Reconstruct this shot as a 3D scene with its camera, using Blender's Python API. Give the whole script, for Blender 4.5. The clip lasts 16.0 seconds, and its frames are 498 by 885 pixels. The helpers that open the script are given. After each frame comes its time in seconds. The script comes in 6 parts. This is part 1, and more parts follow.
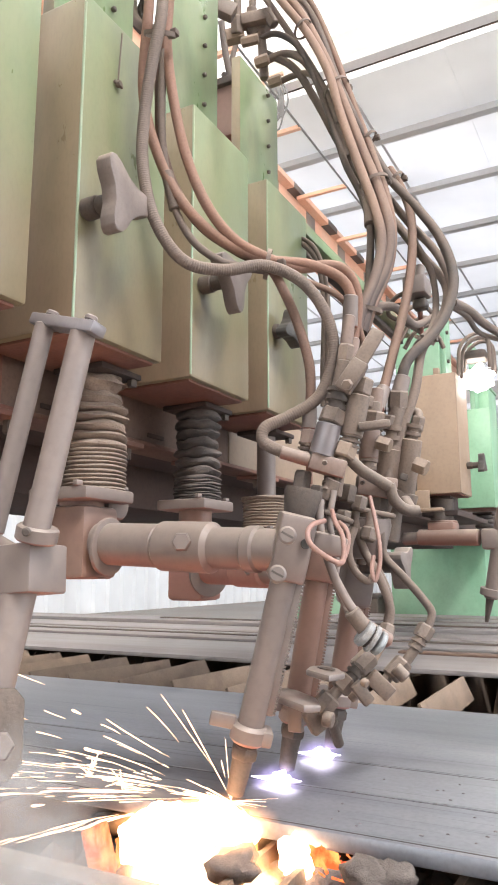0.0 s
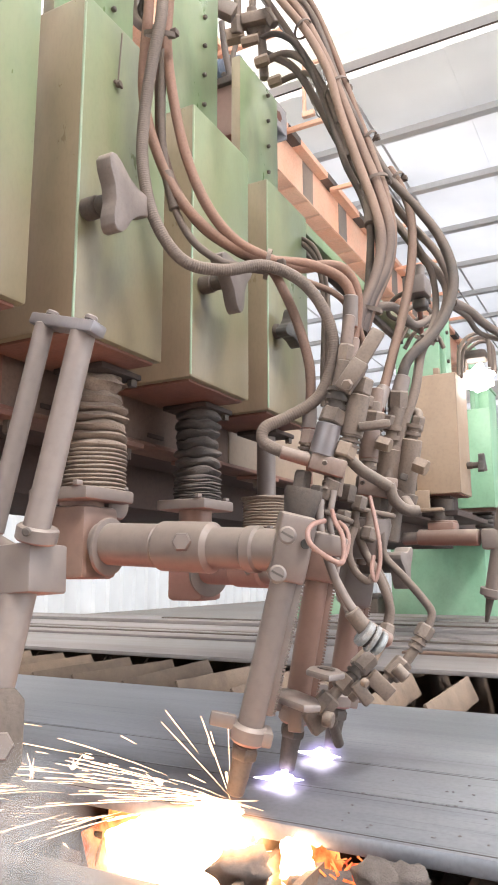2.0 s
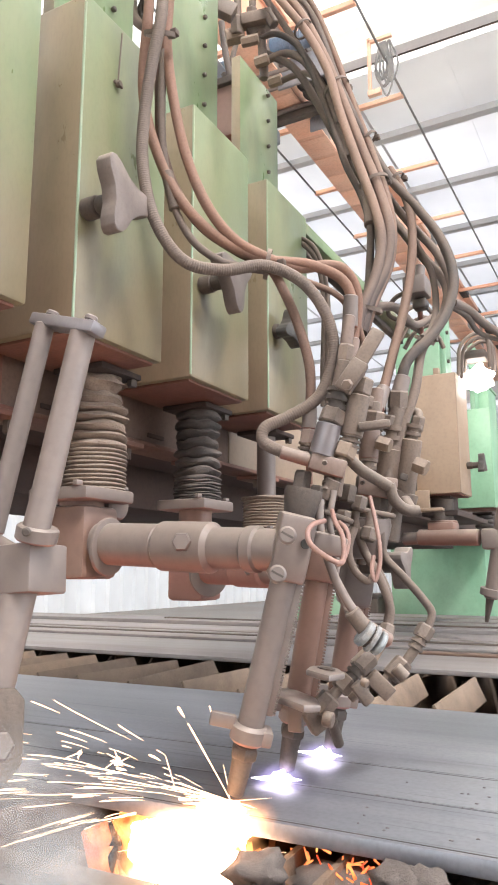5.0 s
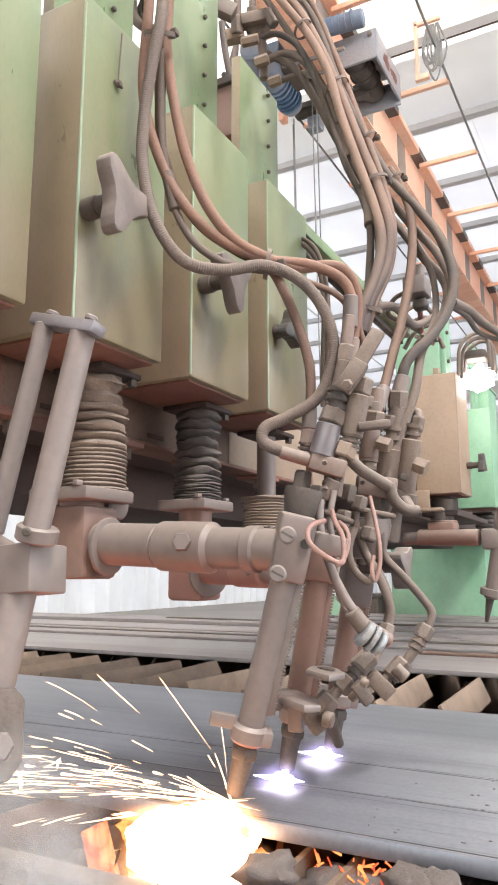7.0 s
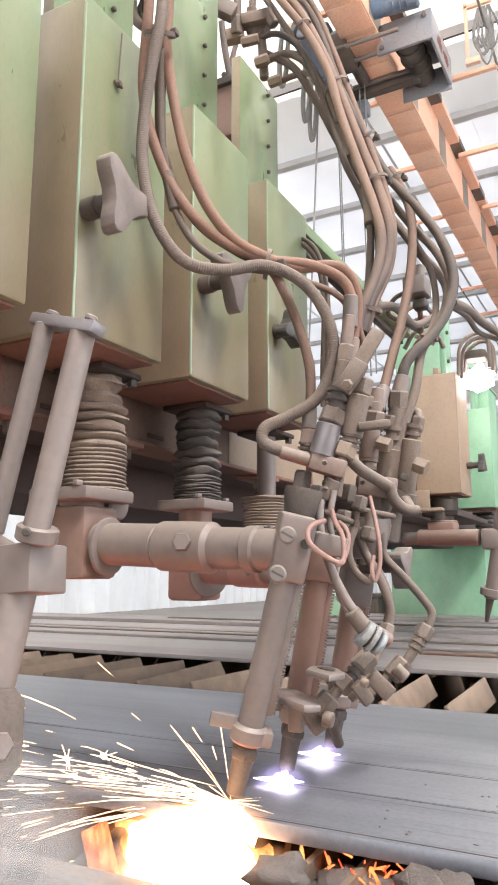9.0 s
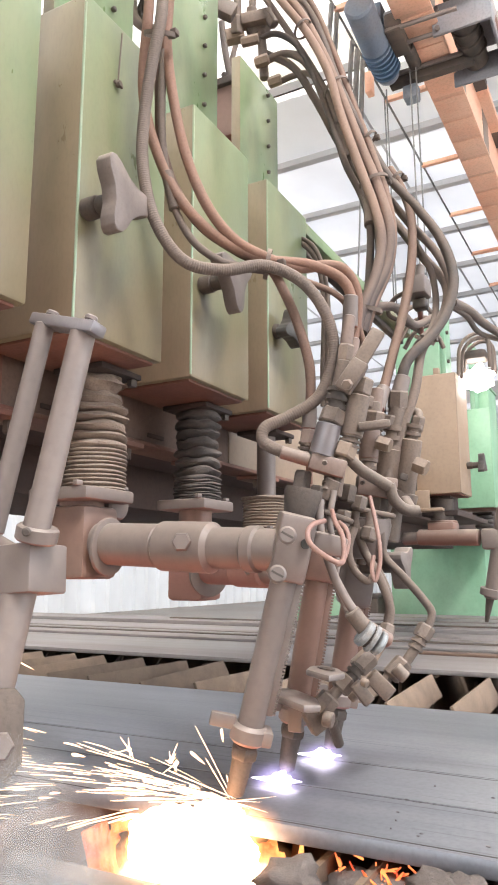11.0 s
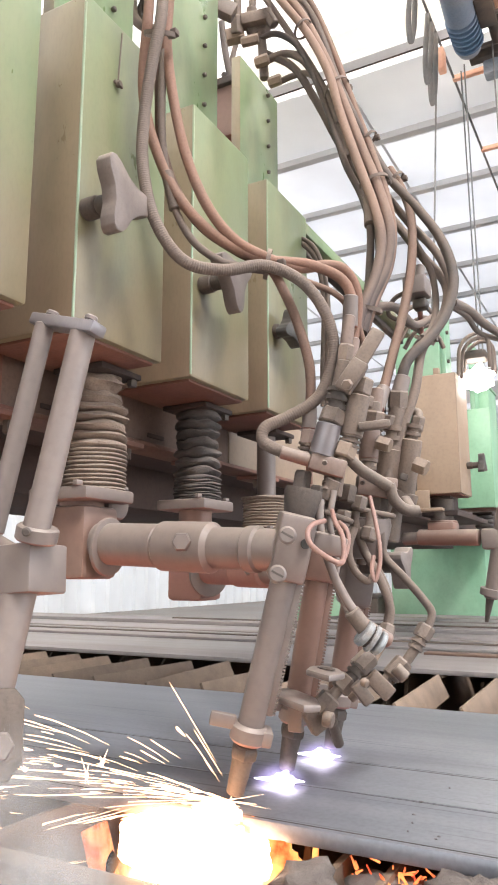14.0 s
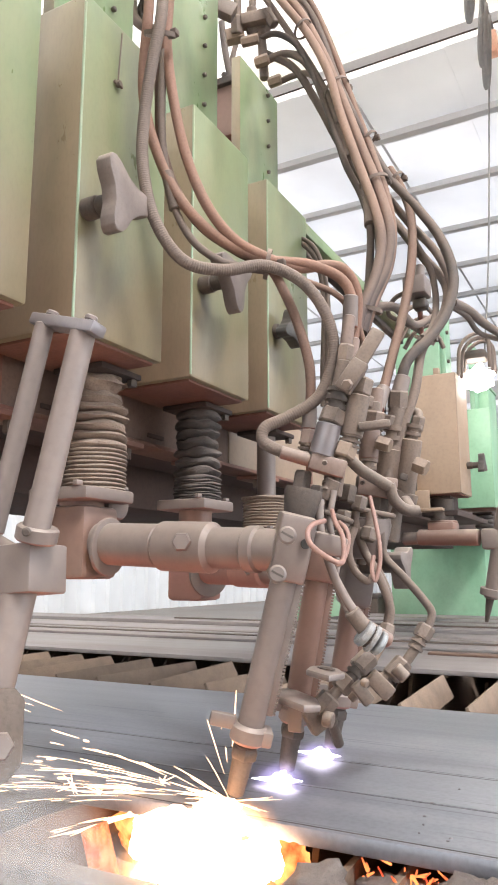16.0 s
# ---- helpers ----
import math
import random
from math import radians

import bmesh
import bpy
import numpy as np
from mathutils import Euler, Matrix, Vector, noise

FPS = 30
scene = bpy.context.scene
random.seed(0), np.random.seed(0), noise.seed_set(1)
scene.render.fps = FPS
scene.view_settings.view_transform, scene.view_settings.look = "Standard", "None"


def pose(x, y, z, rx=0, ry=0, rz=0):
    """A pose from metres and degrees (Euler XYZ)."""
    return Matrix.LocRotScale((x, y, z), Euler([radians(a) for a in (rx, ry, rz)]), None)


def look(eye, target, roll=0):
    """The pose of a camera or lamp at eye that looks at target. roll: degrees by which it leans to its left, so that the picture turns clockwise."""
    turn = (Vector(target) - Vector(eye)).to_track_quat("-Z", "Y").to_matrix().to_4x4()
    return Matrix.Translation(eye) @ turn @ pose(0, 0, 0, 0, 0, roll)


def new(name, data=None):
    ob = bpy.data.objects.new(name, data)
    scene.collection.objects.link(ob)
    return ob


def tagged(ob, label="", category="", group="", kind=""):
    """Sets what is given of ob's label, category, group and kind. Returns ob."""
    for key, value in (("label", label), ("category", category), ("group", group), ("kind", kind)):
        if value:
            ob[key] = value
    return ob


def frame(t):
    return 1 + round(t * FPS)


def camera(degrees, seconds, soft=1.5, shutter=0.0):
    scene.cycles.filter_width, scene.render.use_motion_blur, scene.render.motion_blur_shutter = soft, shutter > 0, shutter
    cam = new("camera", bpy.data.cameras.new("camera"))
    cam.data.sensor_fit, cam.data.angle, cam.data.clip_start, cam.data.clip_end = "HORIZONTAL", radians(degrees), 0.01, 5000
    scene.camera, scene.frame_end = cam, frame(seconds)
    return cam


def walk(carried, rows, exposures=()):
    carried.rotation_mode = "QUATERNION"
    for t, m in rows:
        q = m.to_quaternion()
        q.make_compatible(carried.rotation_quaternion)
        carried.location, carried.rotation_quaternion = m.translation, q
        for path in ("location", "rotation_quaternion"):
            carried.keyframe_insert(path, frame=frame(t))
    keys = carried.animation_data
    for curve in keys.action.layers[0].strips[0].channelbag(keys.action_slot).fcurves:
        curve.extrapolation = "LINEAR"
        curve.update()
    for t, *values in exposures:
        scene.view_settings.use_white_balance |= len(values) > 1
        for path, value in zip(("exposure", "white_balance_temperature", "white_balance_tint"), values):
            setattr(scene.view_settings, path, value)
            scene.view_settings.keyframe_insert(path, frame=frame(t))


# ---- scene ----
# camera: held still beside the cutting machine
cam = camera(37.5, 16.0, soft=1.9)
EYE = (0.0, 0.0, 1.0)
VIEW = look(EYE, (EYE[0] + 0.86662, EYE[1] + 0.46642, EYE[2] + 0.17693), -0.12)
walk(cam, [(0.0, VIEW), (16.0, VIEW)], [(0.0, 1.22), (16.0, 1.22)])

# daylight
world = bpy.data.worlds.new("sky")
scene.world = world
world.use_nodes = True
wn = world.node_tree
sky = wn.nodes.new("ShaderNodeTexSky")
sky.sky_type, sky.sun_disc = "NISHITA", False
SUN_EL, SUN_AZ = radians(48), radians(20)
sky.sun_elevation, sky.sun_rotation = SUN_EL, SUN_AZ
wn.nodes["Background"].inputs[1].default_value = 0.15
wn.links.new(sky.outputs[0], wn.nodes["Background"].inputs[0])
sun_data = bpy.data.lights.new("sun", "SUN")
sun_data.energy, sun_data.angle, sun_data.color = 5.0, radians(0.6), (1.0, 0.95, 0.88)
sun = new("sun", sun_data)
sun_dir = Vector((math.sin(SUN_AZ) * math.cos(SUN_EL), math.cos(SUN_AZ) * math.cos(SUN_EL), math.sin(SUN_EL)))
sun.matrix_world = look(sun_dir * 60, (0, 0, 0))


def area_lamp(x, y, z, tx, ty, tz, w, h, power):
    d = bpy.data.lights.new("added_area_lamp", "AREA")
    d.shape, d.size, d.size_y, d.energy, d.color = "RECTANGLE", w, h, power, (0.985, 0.985, 1.0)
    o = new("added_area_lamp", d)
    o.matrix_world = look((x, y, z), (tx, ty, tz))
    return o


# added lamp in an unseen bay opening, in place of sky light
area_lamp(3.0, -5.6, 2.8, 3.0, 2.0, 2.2, 9.0, 4.6, 182)
# added lamp for daylight from the roof light before the housings
area_lamp(-1.4, -3.3, 6.9, 0.8, 0.6, 1.5, 1.3, 0.9, 300)
# added fill lamp, standing short of the unseen west opening
area_lamp(-4.6, 2.5, 2.8, 2.0, 2.5, 2.0, 7.0, 4.2, 62)


# ---- materials ----
def mat(name):
    m = bpy.data.materials.new(name)
    m.use_nodes = True
    return m, m.node_tree, m.node_tree.nodes["Principled BSDF"]


def node(nt, kind, **values):
    n = nt.nodes.new(kind)
    for k, v in values.items():
        n.inputs[k.replace("_", " ")].default_value = v
    return n


def ramp(nt, fac, stops):
    r = nt.nodes.new("ShaderNodeValToRGB")
    el = r.color_ramp.elements
    while len(el) < len(stops):
        el.new(0.5)
    for e, (p, c) in zip(el, stops):
        e.position, e.color = p, (*c, 1) if len(c) == 3 else c
    nt.links.new(fac, r.inputs[0])
    return r.outputs[0]


def mixc(nt, fac, a, b, blend="MIX"):
    m = nt.nodes.new("ShaderNodeMix")
    m.data_type, m.blend_type = "RGBA", blend
    for sock, v in ((m.inputs[0], fac), (m.inputs[6], a), (m.inputs[7], b)):
        if isinstance(v, (int, float)):
            sock.default_value = v
        elif isinstance(v, tuple):
            sock.default_value = (*v, 1)
        else:
            nt.links.new(v, sock)
    return m.outputs[2]


def worn(name, colours, dust, rough=0.6, metal=0.0, scale=18.0, amount=0.5, bump=0.15, stretch=(1, 1, 1), specks=0.14, low=None, faced=0.0, top=None, under=None, smear=0.0):
    """Two colours of a surface, a dust colour over it, grain, specks and relief."""
    m, nt, b = mat(name)
    tc = nt.nodes.new("ShaderNodeTexCoord")
    mp = node(nt, "ShaderNodeMapping", Scale=stretch)
    nt.links.new(tc.outputs["Object"], mp.inputs[0])
    info = nt.nodes.new("ShaderNodeObjectInfo")
    big = node(nt, "ShaderNodeTexNoise", Scale=scale * 0.25, Detail=5.0, Roughness=0.6)
    mid = node(nt, "ShaderNodeTexNoise", Scale=scale, Detail=6.0, Roughness=0.65)
    fine = node(nt, "ShaderNodeTexNoise", Scale=scale * 14, Detail=3.0, Roughness=0.6)
    for n in (big, mid, fine):
        nt.links.new(mp.outputs[0], n.inputs["Vector"])
    base = ramp(nt, mid.outputs[0], [(0.3, colours[0]), (0.7, colours[1])])
    cover = nt.nodes.new("ShaderNodeMath")
    cover.operation, cover.use_clamp = "MULTIPLY_ADD", True
    nt.links.new(big.outputs[0], cover.inputs[0])
    cover.inputs[1].default_value, cover.inputs[2].default_value = 2.2, amount - 1.1
    fac = cover.outputs[0]
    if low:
        # more of the dust colour towards one end of the thing
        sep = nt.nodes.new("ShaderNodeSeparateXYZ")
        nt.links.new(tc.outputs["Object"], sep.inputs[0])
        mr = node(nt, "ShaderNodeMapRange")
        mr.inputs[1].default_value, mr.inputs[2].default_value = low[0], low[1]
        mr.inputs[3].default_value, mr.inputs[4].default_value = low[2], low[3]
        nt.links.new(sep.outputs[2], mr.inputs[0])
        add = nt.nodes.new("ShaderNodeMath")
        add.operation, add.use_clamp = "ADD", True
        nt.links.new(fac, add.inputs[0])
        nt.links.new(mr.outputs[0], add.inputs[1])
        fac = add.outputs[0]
    col = mixc(nt, fac, base, dust)
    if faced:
        # browner on faces turned to -x, in uneven patches
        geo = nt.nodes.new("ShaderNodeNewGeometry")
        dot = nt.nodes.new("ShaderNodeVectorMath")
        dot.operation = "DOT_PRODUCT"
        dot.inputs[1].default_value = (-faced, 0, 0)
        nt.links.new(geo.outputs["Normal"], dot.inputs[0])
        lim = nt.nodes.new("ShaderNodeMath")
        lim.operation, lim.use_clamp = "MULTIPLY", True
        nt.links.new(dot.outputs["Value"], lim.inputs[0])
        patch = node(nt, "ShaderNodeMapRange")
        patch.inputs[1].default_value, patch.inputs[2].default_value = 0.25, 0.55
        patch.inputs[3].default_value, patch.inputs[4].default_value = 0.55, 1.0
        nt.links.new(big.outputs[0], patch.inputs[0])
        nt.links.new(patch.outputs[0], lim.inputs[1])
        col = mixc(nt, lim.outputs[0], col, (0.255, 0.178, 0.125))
    if smear:
        # wide smears of soot and brushed dust
        mp2 = node(nt, "ShaderNodeMapping", Scale=(1.0, 1.0, 0.45), Rotation=(0.3, 0.5, 0.0))
        nt.links.new(tc.outputs["Object"], mp2.inputs[0])
        blot = node(nt, "ShaderNodeTexNoise", Scale=8.0, Detail=3.0, Roughness=0.5, Distortion=0.3)
        nt.links.new(mp2.outputs[0], blot.inputs["Vector"])
        sm = ramp(nt, blot.outputs[0], [(0.33, (1 - smear, 1 - smear * 1.05, 1 - smear * 1.1)), (0.52, (1, 1, 1)), (0.62, (1, 1, 1)), (0.80, (1.12, 1.10, 1.10))])
        col = mixc(nt, 1.0, col, sm, "MULTIPLY")
    for layer, sign, start in ((top, 1.0, 0.05), (under, -1.0, 0.25)):
        # pale dust settled on upper faces; red fire glow painted on lower ones
        if layer:
            geo = nt.nodes.new("ShaderNodeNewGeometry")
            sep = nt.nodes.new("ShaderNodeSeparateXYZ")
            nt.links.new(geo.outputs["Normal"], sep.inputs[0])
            up = node(nt, "ShaderNodeMapRange")
            up.inputs[1].default_value, up.inputs[2].default_value = sign * start, sign * 0.85
            nt.links.new(sep.outputs[2], up.inputs[0])
            torn = node(nt, "ShaderNodeMapRange")
            torn.inputs[1].default_value, torn.inputs[2].default_value = 0.32, 0.58
            torn.inputs[3].default_value, torn.inputs[4].default_value = 0.62 * layer[1], layer[1]
            nt.links.new(mid.outputs[0], torn.inputs[0])
            lay = nt.nodes.new("ShaderNodeMath")
            lay.operation, lay.use_clamp = "MULTIPLY", True
            nt.links.new(up.outputs[0], lay.inputs[0])
            nt.links.new(torn.outputs[0], lay.inputs[1])
            col = mixc(nt, lay.outputs[0], col, layer[0])
    spk = ramp(nt, fine.outputs[0], [(0.36, (1 - specks,) * 3), (0.5, (1, 1, 1)), (0.72, (1 + specks * 0.4,) * 3)])
    col = mixc(nt, 1.0, col, spk, "MULTIPLY")
    tone = ramp(nt, info.outputs["Random"], [(0, (0.88, 0.88, 0.88)), (1, (1.08, 1.06, 1.04))])
    col = mixc(nt, 1.0, col, tone, "MULTIPLY")
    nt.links.new(col, b.inputs["Base Color"])
    rr = node(nt, "ShaderNodeMapRange")
    rr.inputs[3].default_value, rr.inputs[4].default_value = max(rough - 0.15, 0.05), min(rough + 0.2, 1)
    nt.links.new(mid.outputs[0], rr.inputs[0])
    nt.links.new(rr.outputs[0], b.inputs["Roughness"])
    b.inputs["Metallic"].default_value = metal
    bp = node(nt, "ShaderNodeBump", Strength=bump, Distance=0.002)
    add2 = nt.nodes.new("ShaderNodeMath")
    add2.operation = "ADD"
    nt.links.new(mid.outputs[0], add2.inputs[0])
    nt.links.new(fine.outputs[0], add2.inputs[1])
    nt.links.new(add2.outputs[0], bp.inputs["Height"])
    nt.links.new(bp.outputs[0], b.inputs["Normal"])
    return m


PALE = ((0.315, 0.258, 0.222), 0.75)
# the fire's red light from below, painted on downward faces
UNDER_GLOW = ((0.32, 0.085, 0.055), 0.6)
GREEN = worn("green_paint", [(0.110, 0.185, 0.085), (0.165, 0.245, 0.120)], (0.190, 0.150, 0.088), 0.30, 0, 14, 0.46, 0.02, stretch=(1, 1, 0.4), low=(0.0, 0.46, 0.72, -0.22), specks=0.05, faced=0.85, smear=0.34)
WORN_EDGE = worn("worn_bright_edge", [(0.20, 0.30, 0.19), (0.30, 0.38, 0.28)], (0.22, 0.19, 0.12), 0.35, 0.2, 30, 0.3, 0.02, specks=0.05)
HOSE_ORANGE = worn("dusty_orange_hose", [(0.215, 0.105, 0.068), (0.265, 0.138, 0.094)], (0.15, 0.092, 0.068), 0.75, 0, 26, 0.40, 0.25, specks=0.14, top=((0.36, 0.235, 0.175), 0.6))
GREEN_PLAIN = worn("green_paint_cleaner", [(0.165, 0.325, 0.20), (0.20, 0.37, 0.235)], (0.27, 0.35, 0.25), 0.45, 0, 5, 0.25, 0.02, specks=0.05, smear=0.10)
TAN = worn("tan_paint", [(0.305, 0.222, 0.155), (0.275, 0.198, 0.138)], (0.235, 0.155, 0.105), 0.5, 0, 5, 0.4, 0.02, specks=0.06, smear=0.12)
RED_PAINT = worn("dusted_red_oxide", [(0.27, 0.105, 0.08), (0.32, 0.13, 0.10)], (0.235, 0.15, 0.12), 0.55, 0.0, 7, 0.3, 0.06, specks=0.06, top=PALE, under=UNDER_GLOW)
RED = worn("red_oxide_paint", [(0.168, 0.052, 0.032), (0.119, 0.042, 0.028)], (0.154, 0.091, 0.063), 0.6, 0, 12, 0.35, 0.2)
STEEL = worn("dusty_steel", [(0.158, 0.125, 0.113), (0.192, 0.155, 0.141)], (0.170, 0.132, 0.114), 0.5, 0.15, 6, 0.5, 0.05, specks=0.06, top=PALE, under=UNDER_GLOW)
STEEL_RED = worn("dusty_red_steel", [(0.170, 0.090, 0.068), (0.20, 0.112, 0.086)], (0.185, 0.126, 0.100), 0.5, 0.15, 6, 0.34, 0.05, specks=0.06, top=PALE, under=UNDER_GLOW)
STEEL_BROWN = worn("dusty_brown_steel", [(0.165, 0.110, 0.088), (0.200, 0.138, 0.114)], (0.178, 0.128, 0.104), 0.55, 0.1, 14, 0.36, 0.1, specks=0.1, top=PALE, under=UNDER_GLOW)
STEEL_GREY = worn("grey_steel", [(0.165, 0.138, 0.128), (0.195, 0.164, 0.154)], (0.192, 0.150, 0.130), 0.45, 0.3, 7, 0.4, 0.05, specks=0.06, top=PALE)
STEEL_BARE = worn("bare_violet_grey_steel", [(0.165, 0.150, 0.158), (0.205, 0.188, 0.196)], (0.20, 0.165, 0.15), 0.38, 0.45, 9, 0.3, 0.04, specks=0.05)
STEEL_DARK = worn("dark_steel", [(0.048, 0.040, 0.036), (0.088, 0.068, 0.056)], (0.136, 0.096, 0.072), 0.65, 0.1, 18, 0.3, 0.25)
# dark brown, made near-black to hold the shade under the gantry
BEAM = worn("shade_dark_beam", [(0.030, 0.018, 0.015), (0.050, 0.030, 0.024)], (0.075, 0.042, 0.032), 0.75, 0, 8, 0.25, 0.2)
BEAM_BROWN = worn("brown_dusted_beam", [(0.155, 0.100, 0.074), (0.215, 0.142, 0.105)], (0.085, 0.045, 0.035), 0.7, 0, 9, 0.36, 0.2, specks=0.14)
RUBBER_BLACK = worn("dusty_black_rubber", [(0.026, 0.022, 0.022), (0.05, 0.042, 0.039)], (0.115, 0.088, 0.074), 0.75, 0, 34, 0.3, 0.5, specks=0.25, top=((0.17, 0.14, 0.122), 0.7))
BOOT = worn("dusty_bellows", [(0.120, 0.080, 0.060), (0.185, 0.128, 0.098)], (0.265, 0.195, 0.148), 0.85, 0, 34, 0.45, 0.6, specks=0.25, top=((0.36, 0.285, 0.23), 0.8))
HOSE_RED = worn("dusty_red_hose", [(0.135, 0.070, 0.048), (0.178, 0.098, 0.070)], (0.095, 0.068, 0.052), 0.75, 0, 26, 0.40, 0.25, specks=0.14, top=((0.31, 0.205, 0.155), 0.7))
HOSE_GREY = worn("dusty_grey_hose", [(0.128, 0.094, 0.076), (0.165, 0.124, 0.102)], (0.098, 0.072, 0.058), 0.78, 0, 28, 0.36, 0.3, specks=0.14, top=((0.30, 0.225, 0.18), 0.6))
HOSE_DARK = worn("dark_hose", [(0.036, 0.028, 0.025), (0.064, 0.049, 0.041)], (0.125, 0.086, 0.066), 0.7, 0, 26, 0.32, 0.25, specks=0.14, top=((0.25, 0.18, 0.14), 0.6))
# the dark colour grows towards the hose's lower end
HOSE_DARK_END = worn("dark_ended_hose", [(0.165, 0.100, 0.072), (0.215, 0.138, 0.104)], (0.055, 0.036, 0.030), 0.75, 0, 24, 0.28, 0.25, specks=0.14, low=(0.08, 0.42, 0.75, -0.25), top=((0.31, 0.215, 0.165), 0.35))
HOSE_PINK = worn("pale_red_hose", [(0.29, 0.145, 0.118), (0.34, 0.18, 0.148)], (0.25, 0.165, 0.13), 0.55, 0, 26, 0.25, 0.1)
BRASS = worn("tarnished_brass", [(0.205, 0.145, 0.10), (0.245, 0.175, 0.12)], (0.21, 0.15, 0.115), 0.5, 0.2, 16, 0.45, 0.1, specks=0.12, top=PALE)
SILVER = worn("bright_foil_tape", [(0.36, 0.385, 0.40), (0.19, 0.20, 0.20)], (0.3, 0.22, 0.17), 0.45, 0.55, 60, 0.3, 0.7)
VALVE = worn("brown_dusted_fitting", [(0.122, 0.088, 0.068), (0.205, 0.155, 0.124)], (0.085, 0.058, 0.045), 0.6, 0.1, 24, 0.30, 0.15, specks=0.16, top=((0.335, 0.27, 0.222), 0.85))
KNOB = worn("dusty_plastic_knob", [(0.105, 0.082, 0.074), (0.135, 0.106, 0.096)], (0.155, 0.122, 0.105), 0.5, 0, 14, 0.45, 0.08, specks=0.1, top=PALE)
BLACK = worn("black_plastic", [(0.02, 0.018, 0.017), (0.045, 0.04, 0.036)], (0.14, 0.10, 0.08), 0.45, 0, 20, 0.15, 0.1)
def plate_mat():
    """Blue-grey mill scale with long rolling streaks, scratches and stains."""
    m, nt, b = mat("mill_scale_plate")
    tc = nt.nodes.new("ShaderNodeTexCoord")

    def field(scale, stretch, detail=5.0):
        mp = node(nt, "ShaderNodeMapping", Scale=stretch)
        nt.links.new(tc.outputs["Object"], mp.inputs[0])
        n = node(nt, "ShaderNodeTexNoise", Scale=scale, Detail=detail, Roughness=0.6)
        nt.links.new(mp.outputs[0], n.inputs["Vector"])
        return n.outputs[0]

    big = field(2.2, (1.6, 0.7, 1))
    streak_f = field(9.0, (3.5, 0.10, 1), 3.0)
    scratch = field(60.0, (2.2, 0.035, 1), 1.0)
    fine = field(140.0, (1, 1, 1), 2.0)
    col = ramp(nt, big, [(0.3, (0.145, 0.146, 0.165)), (0.52, (0.20, 0.201, 0.222)), (0.75, (0.27, 0.27, 0.288))])
    col = mixc(nt, 1.0, col, ramp(nt, streak_f, [(0.33, (0.87, 0.87, 0.89)), (0.55, (1, 1, 1)), (0.75, (1.08, 1.08, 1.07))]), "MULTIPLY")
    col = mixc(nt, 1.0, col, ramp(nt, scratch, [(0.27, (0.6, 0.6, 0.62)), (0.34, (1, 1, 1)), (0.74, (1, 1, 1)), (0.80, (1.2, 1.2, 1.2))]), "MULTIPLY")
    col = mixc(nt, 1.0, col, ramp(nt, fine, [(0.3, (0.9, 0.9, 0.9)), (0.6, (1.04, 1.04, 1.04))]), "MULTIPLY")
    nt.links.new(col, b.inputs["Base Color"])
    nt.links.new(ramp(nt, big, [(0.3, (0.33, 0.33, 0.33)), (0.7, (0.43, 0.43, 0.43))]), b.inputs["Roughness"])
    b.inputs["Metallic"].default_value = 0.3
    bp = node(nt, "ShaderNodeBump", Strength=0.02, Distance=0.002)
    nt.links.new(streak_f, bp.inputs["Height"])
    nt.links.new(bp.outputs[0], b.inputs["Normal"])
    return m


PLATE = plate_mat()
PLATE_RUST = worn("stacked_plate", [(0.235, 0.215, 0.212), (0.325, 0.305, 0.302)], (0.21, 0.168, 0.155), 0.5, 0.2, 7, 0.42, 0.05, stretch=(3.5, 0.25, 1), specks=0.12)
SLAT = worn("slag_crusted_slat", [(0.13, 0.09, 0.066), (0.21, 0.15, 0.108)], (0.25, 0.18, 0.13), 0.8, 0.05, 22, 0.4, 0.5)
SLAG = worn("slag_crust", [(0.085, 0.066, 0.058), (0.15, 0.122, 0.108)], (0.19, 0.16, 0.145), 0.85, 0, 40, 0.4, 0.8)
# near-black bed colour; also stands in for shade between plates
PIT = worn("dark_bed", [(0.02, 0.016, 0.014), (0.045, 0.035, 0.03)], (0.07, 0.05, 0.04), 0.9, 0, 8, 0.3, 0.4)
ORANGE = worn("orange_crane_paint", [(0.76, 0.36, 0.23), (0.80, 0.45, 0.31)], (0.72, 0.50, 0.38), 0.5, 0, 3.5, 0.32, 0.05, specks=0.1)
STRIPE = worn("hazard_black", [(0.05, 0.045, 0.045), (0.085, 0.075, 0.07)], (0.2, 0.15, 0.12), 0.55, 0, 3, 0.15, 0.05, specks=0.1)
STRIPE_FADED = worn("faded_hazard_grey", [(0.16, 0.14, 0.13), (0.22, 0.19, 0.175)], (0.34, 0.25, 0.2), 0.55, 0, 3, 0.2, 0.05, specks=0.1)
BLUE = worn("blue_grey_motor_paint", [(0.065, 0.125, 0.205), (0.105, 0.17, 0.26)], (0.22, 0.18, 0.16), 0.5, 0, 5, 0.25, 0.08, specks=0.12)
GREYBLUE = worn("grey_gearbox_paint", [(0.20, 0.225, 0.265), (0.26, 0.285, 0.325)], (0.27, 0.2, 0.17), 0.5, 0, 4, 0.2, 0.08, specks=0.12)
CABLE = worn("grey_cable", [(0.13, 0.13, 0.13), (0.19, 0.185, 0.18)], (0.24, 0.22, 0.2), 0.6, 0, 10, 0.2, 0.1)
PURLIN = worn("galvanised_purlin", [(0.47, 0.475, 0.485), (0.53, 0.535, 0.545)], (0.48, 0.46, 0.45), 0.5, 0.1, 3, 0.25, 0.01, specks=0.04)
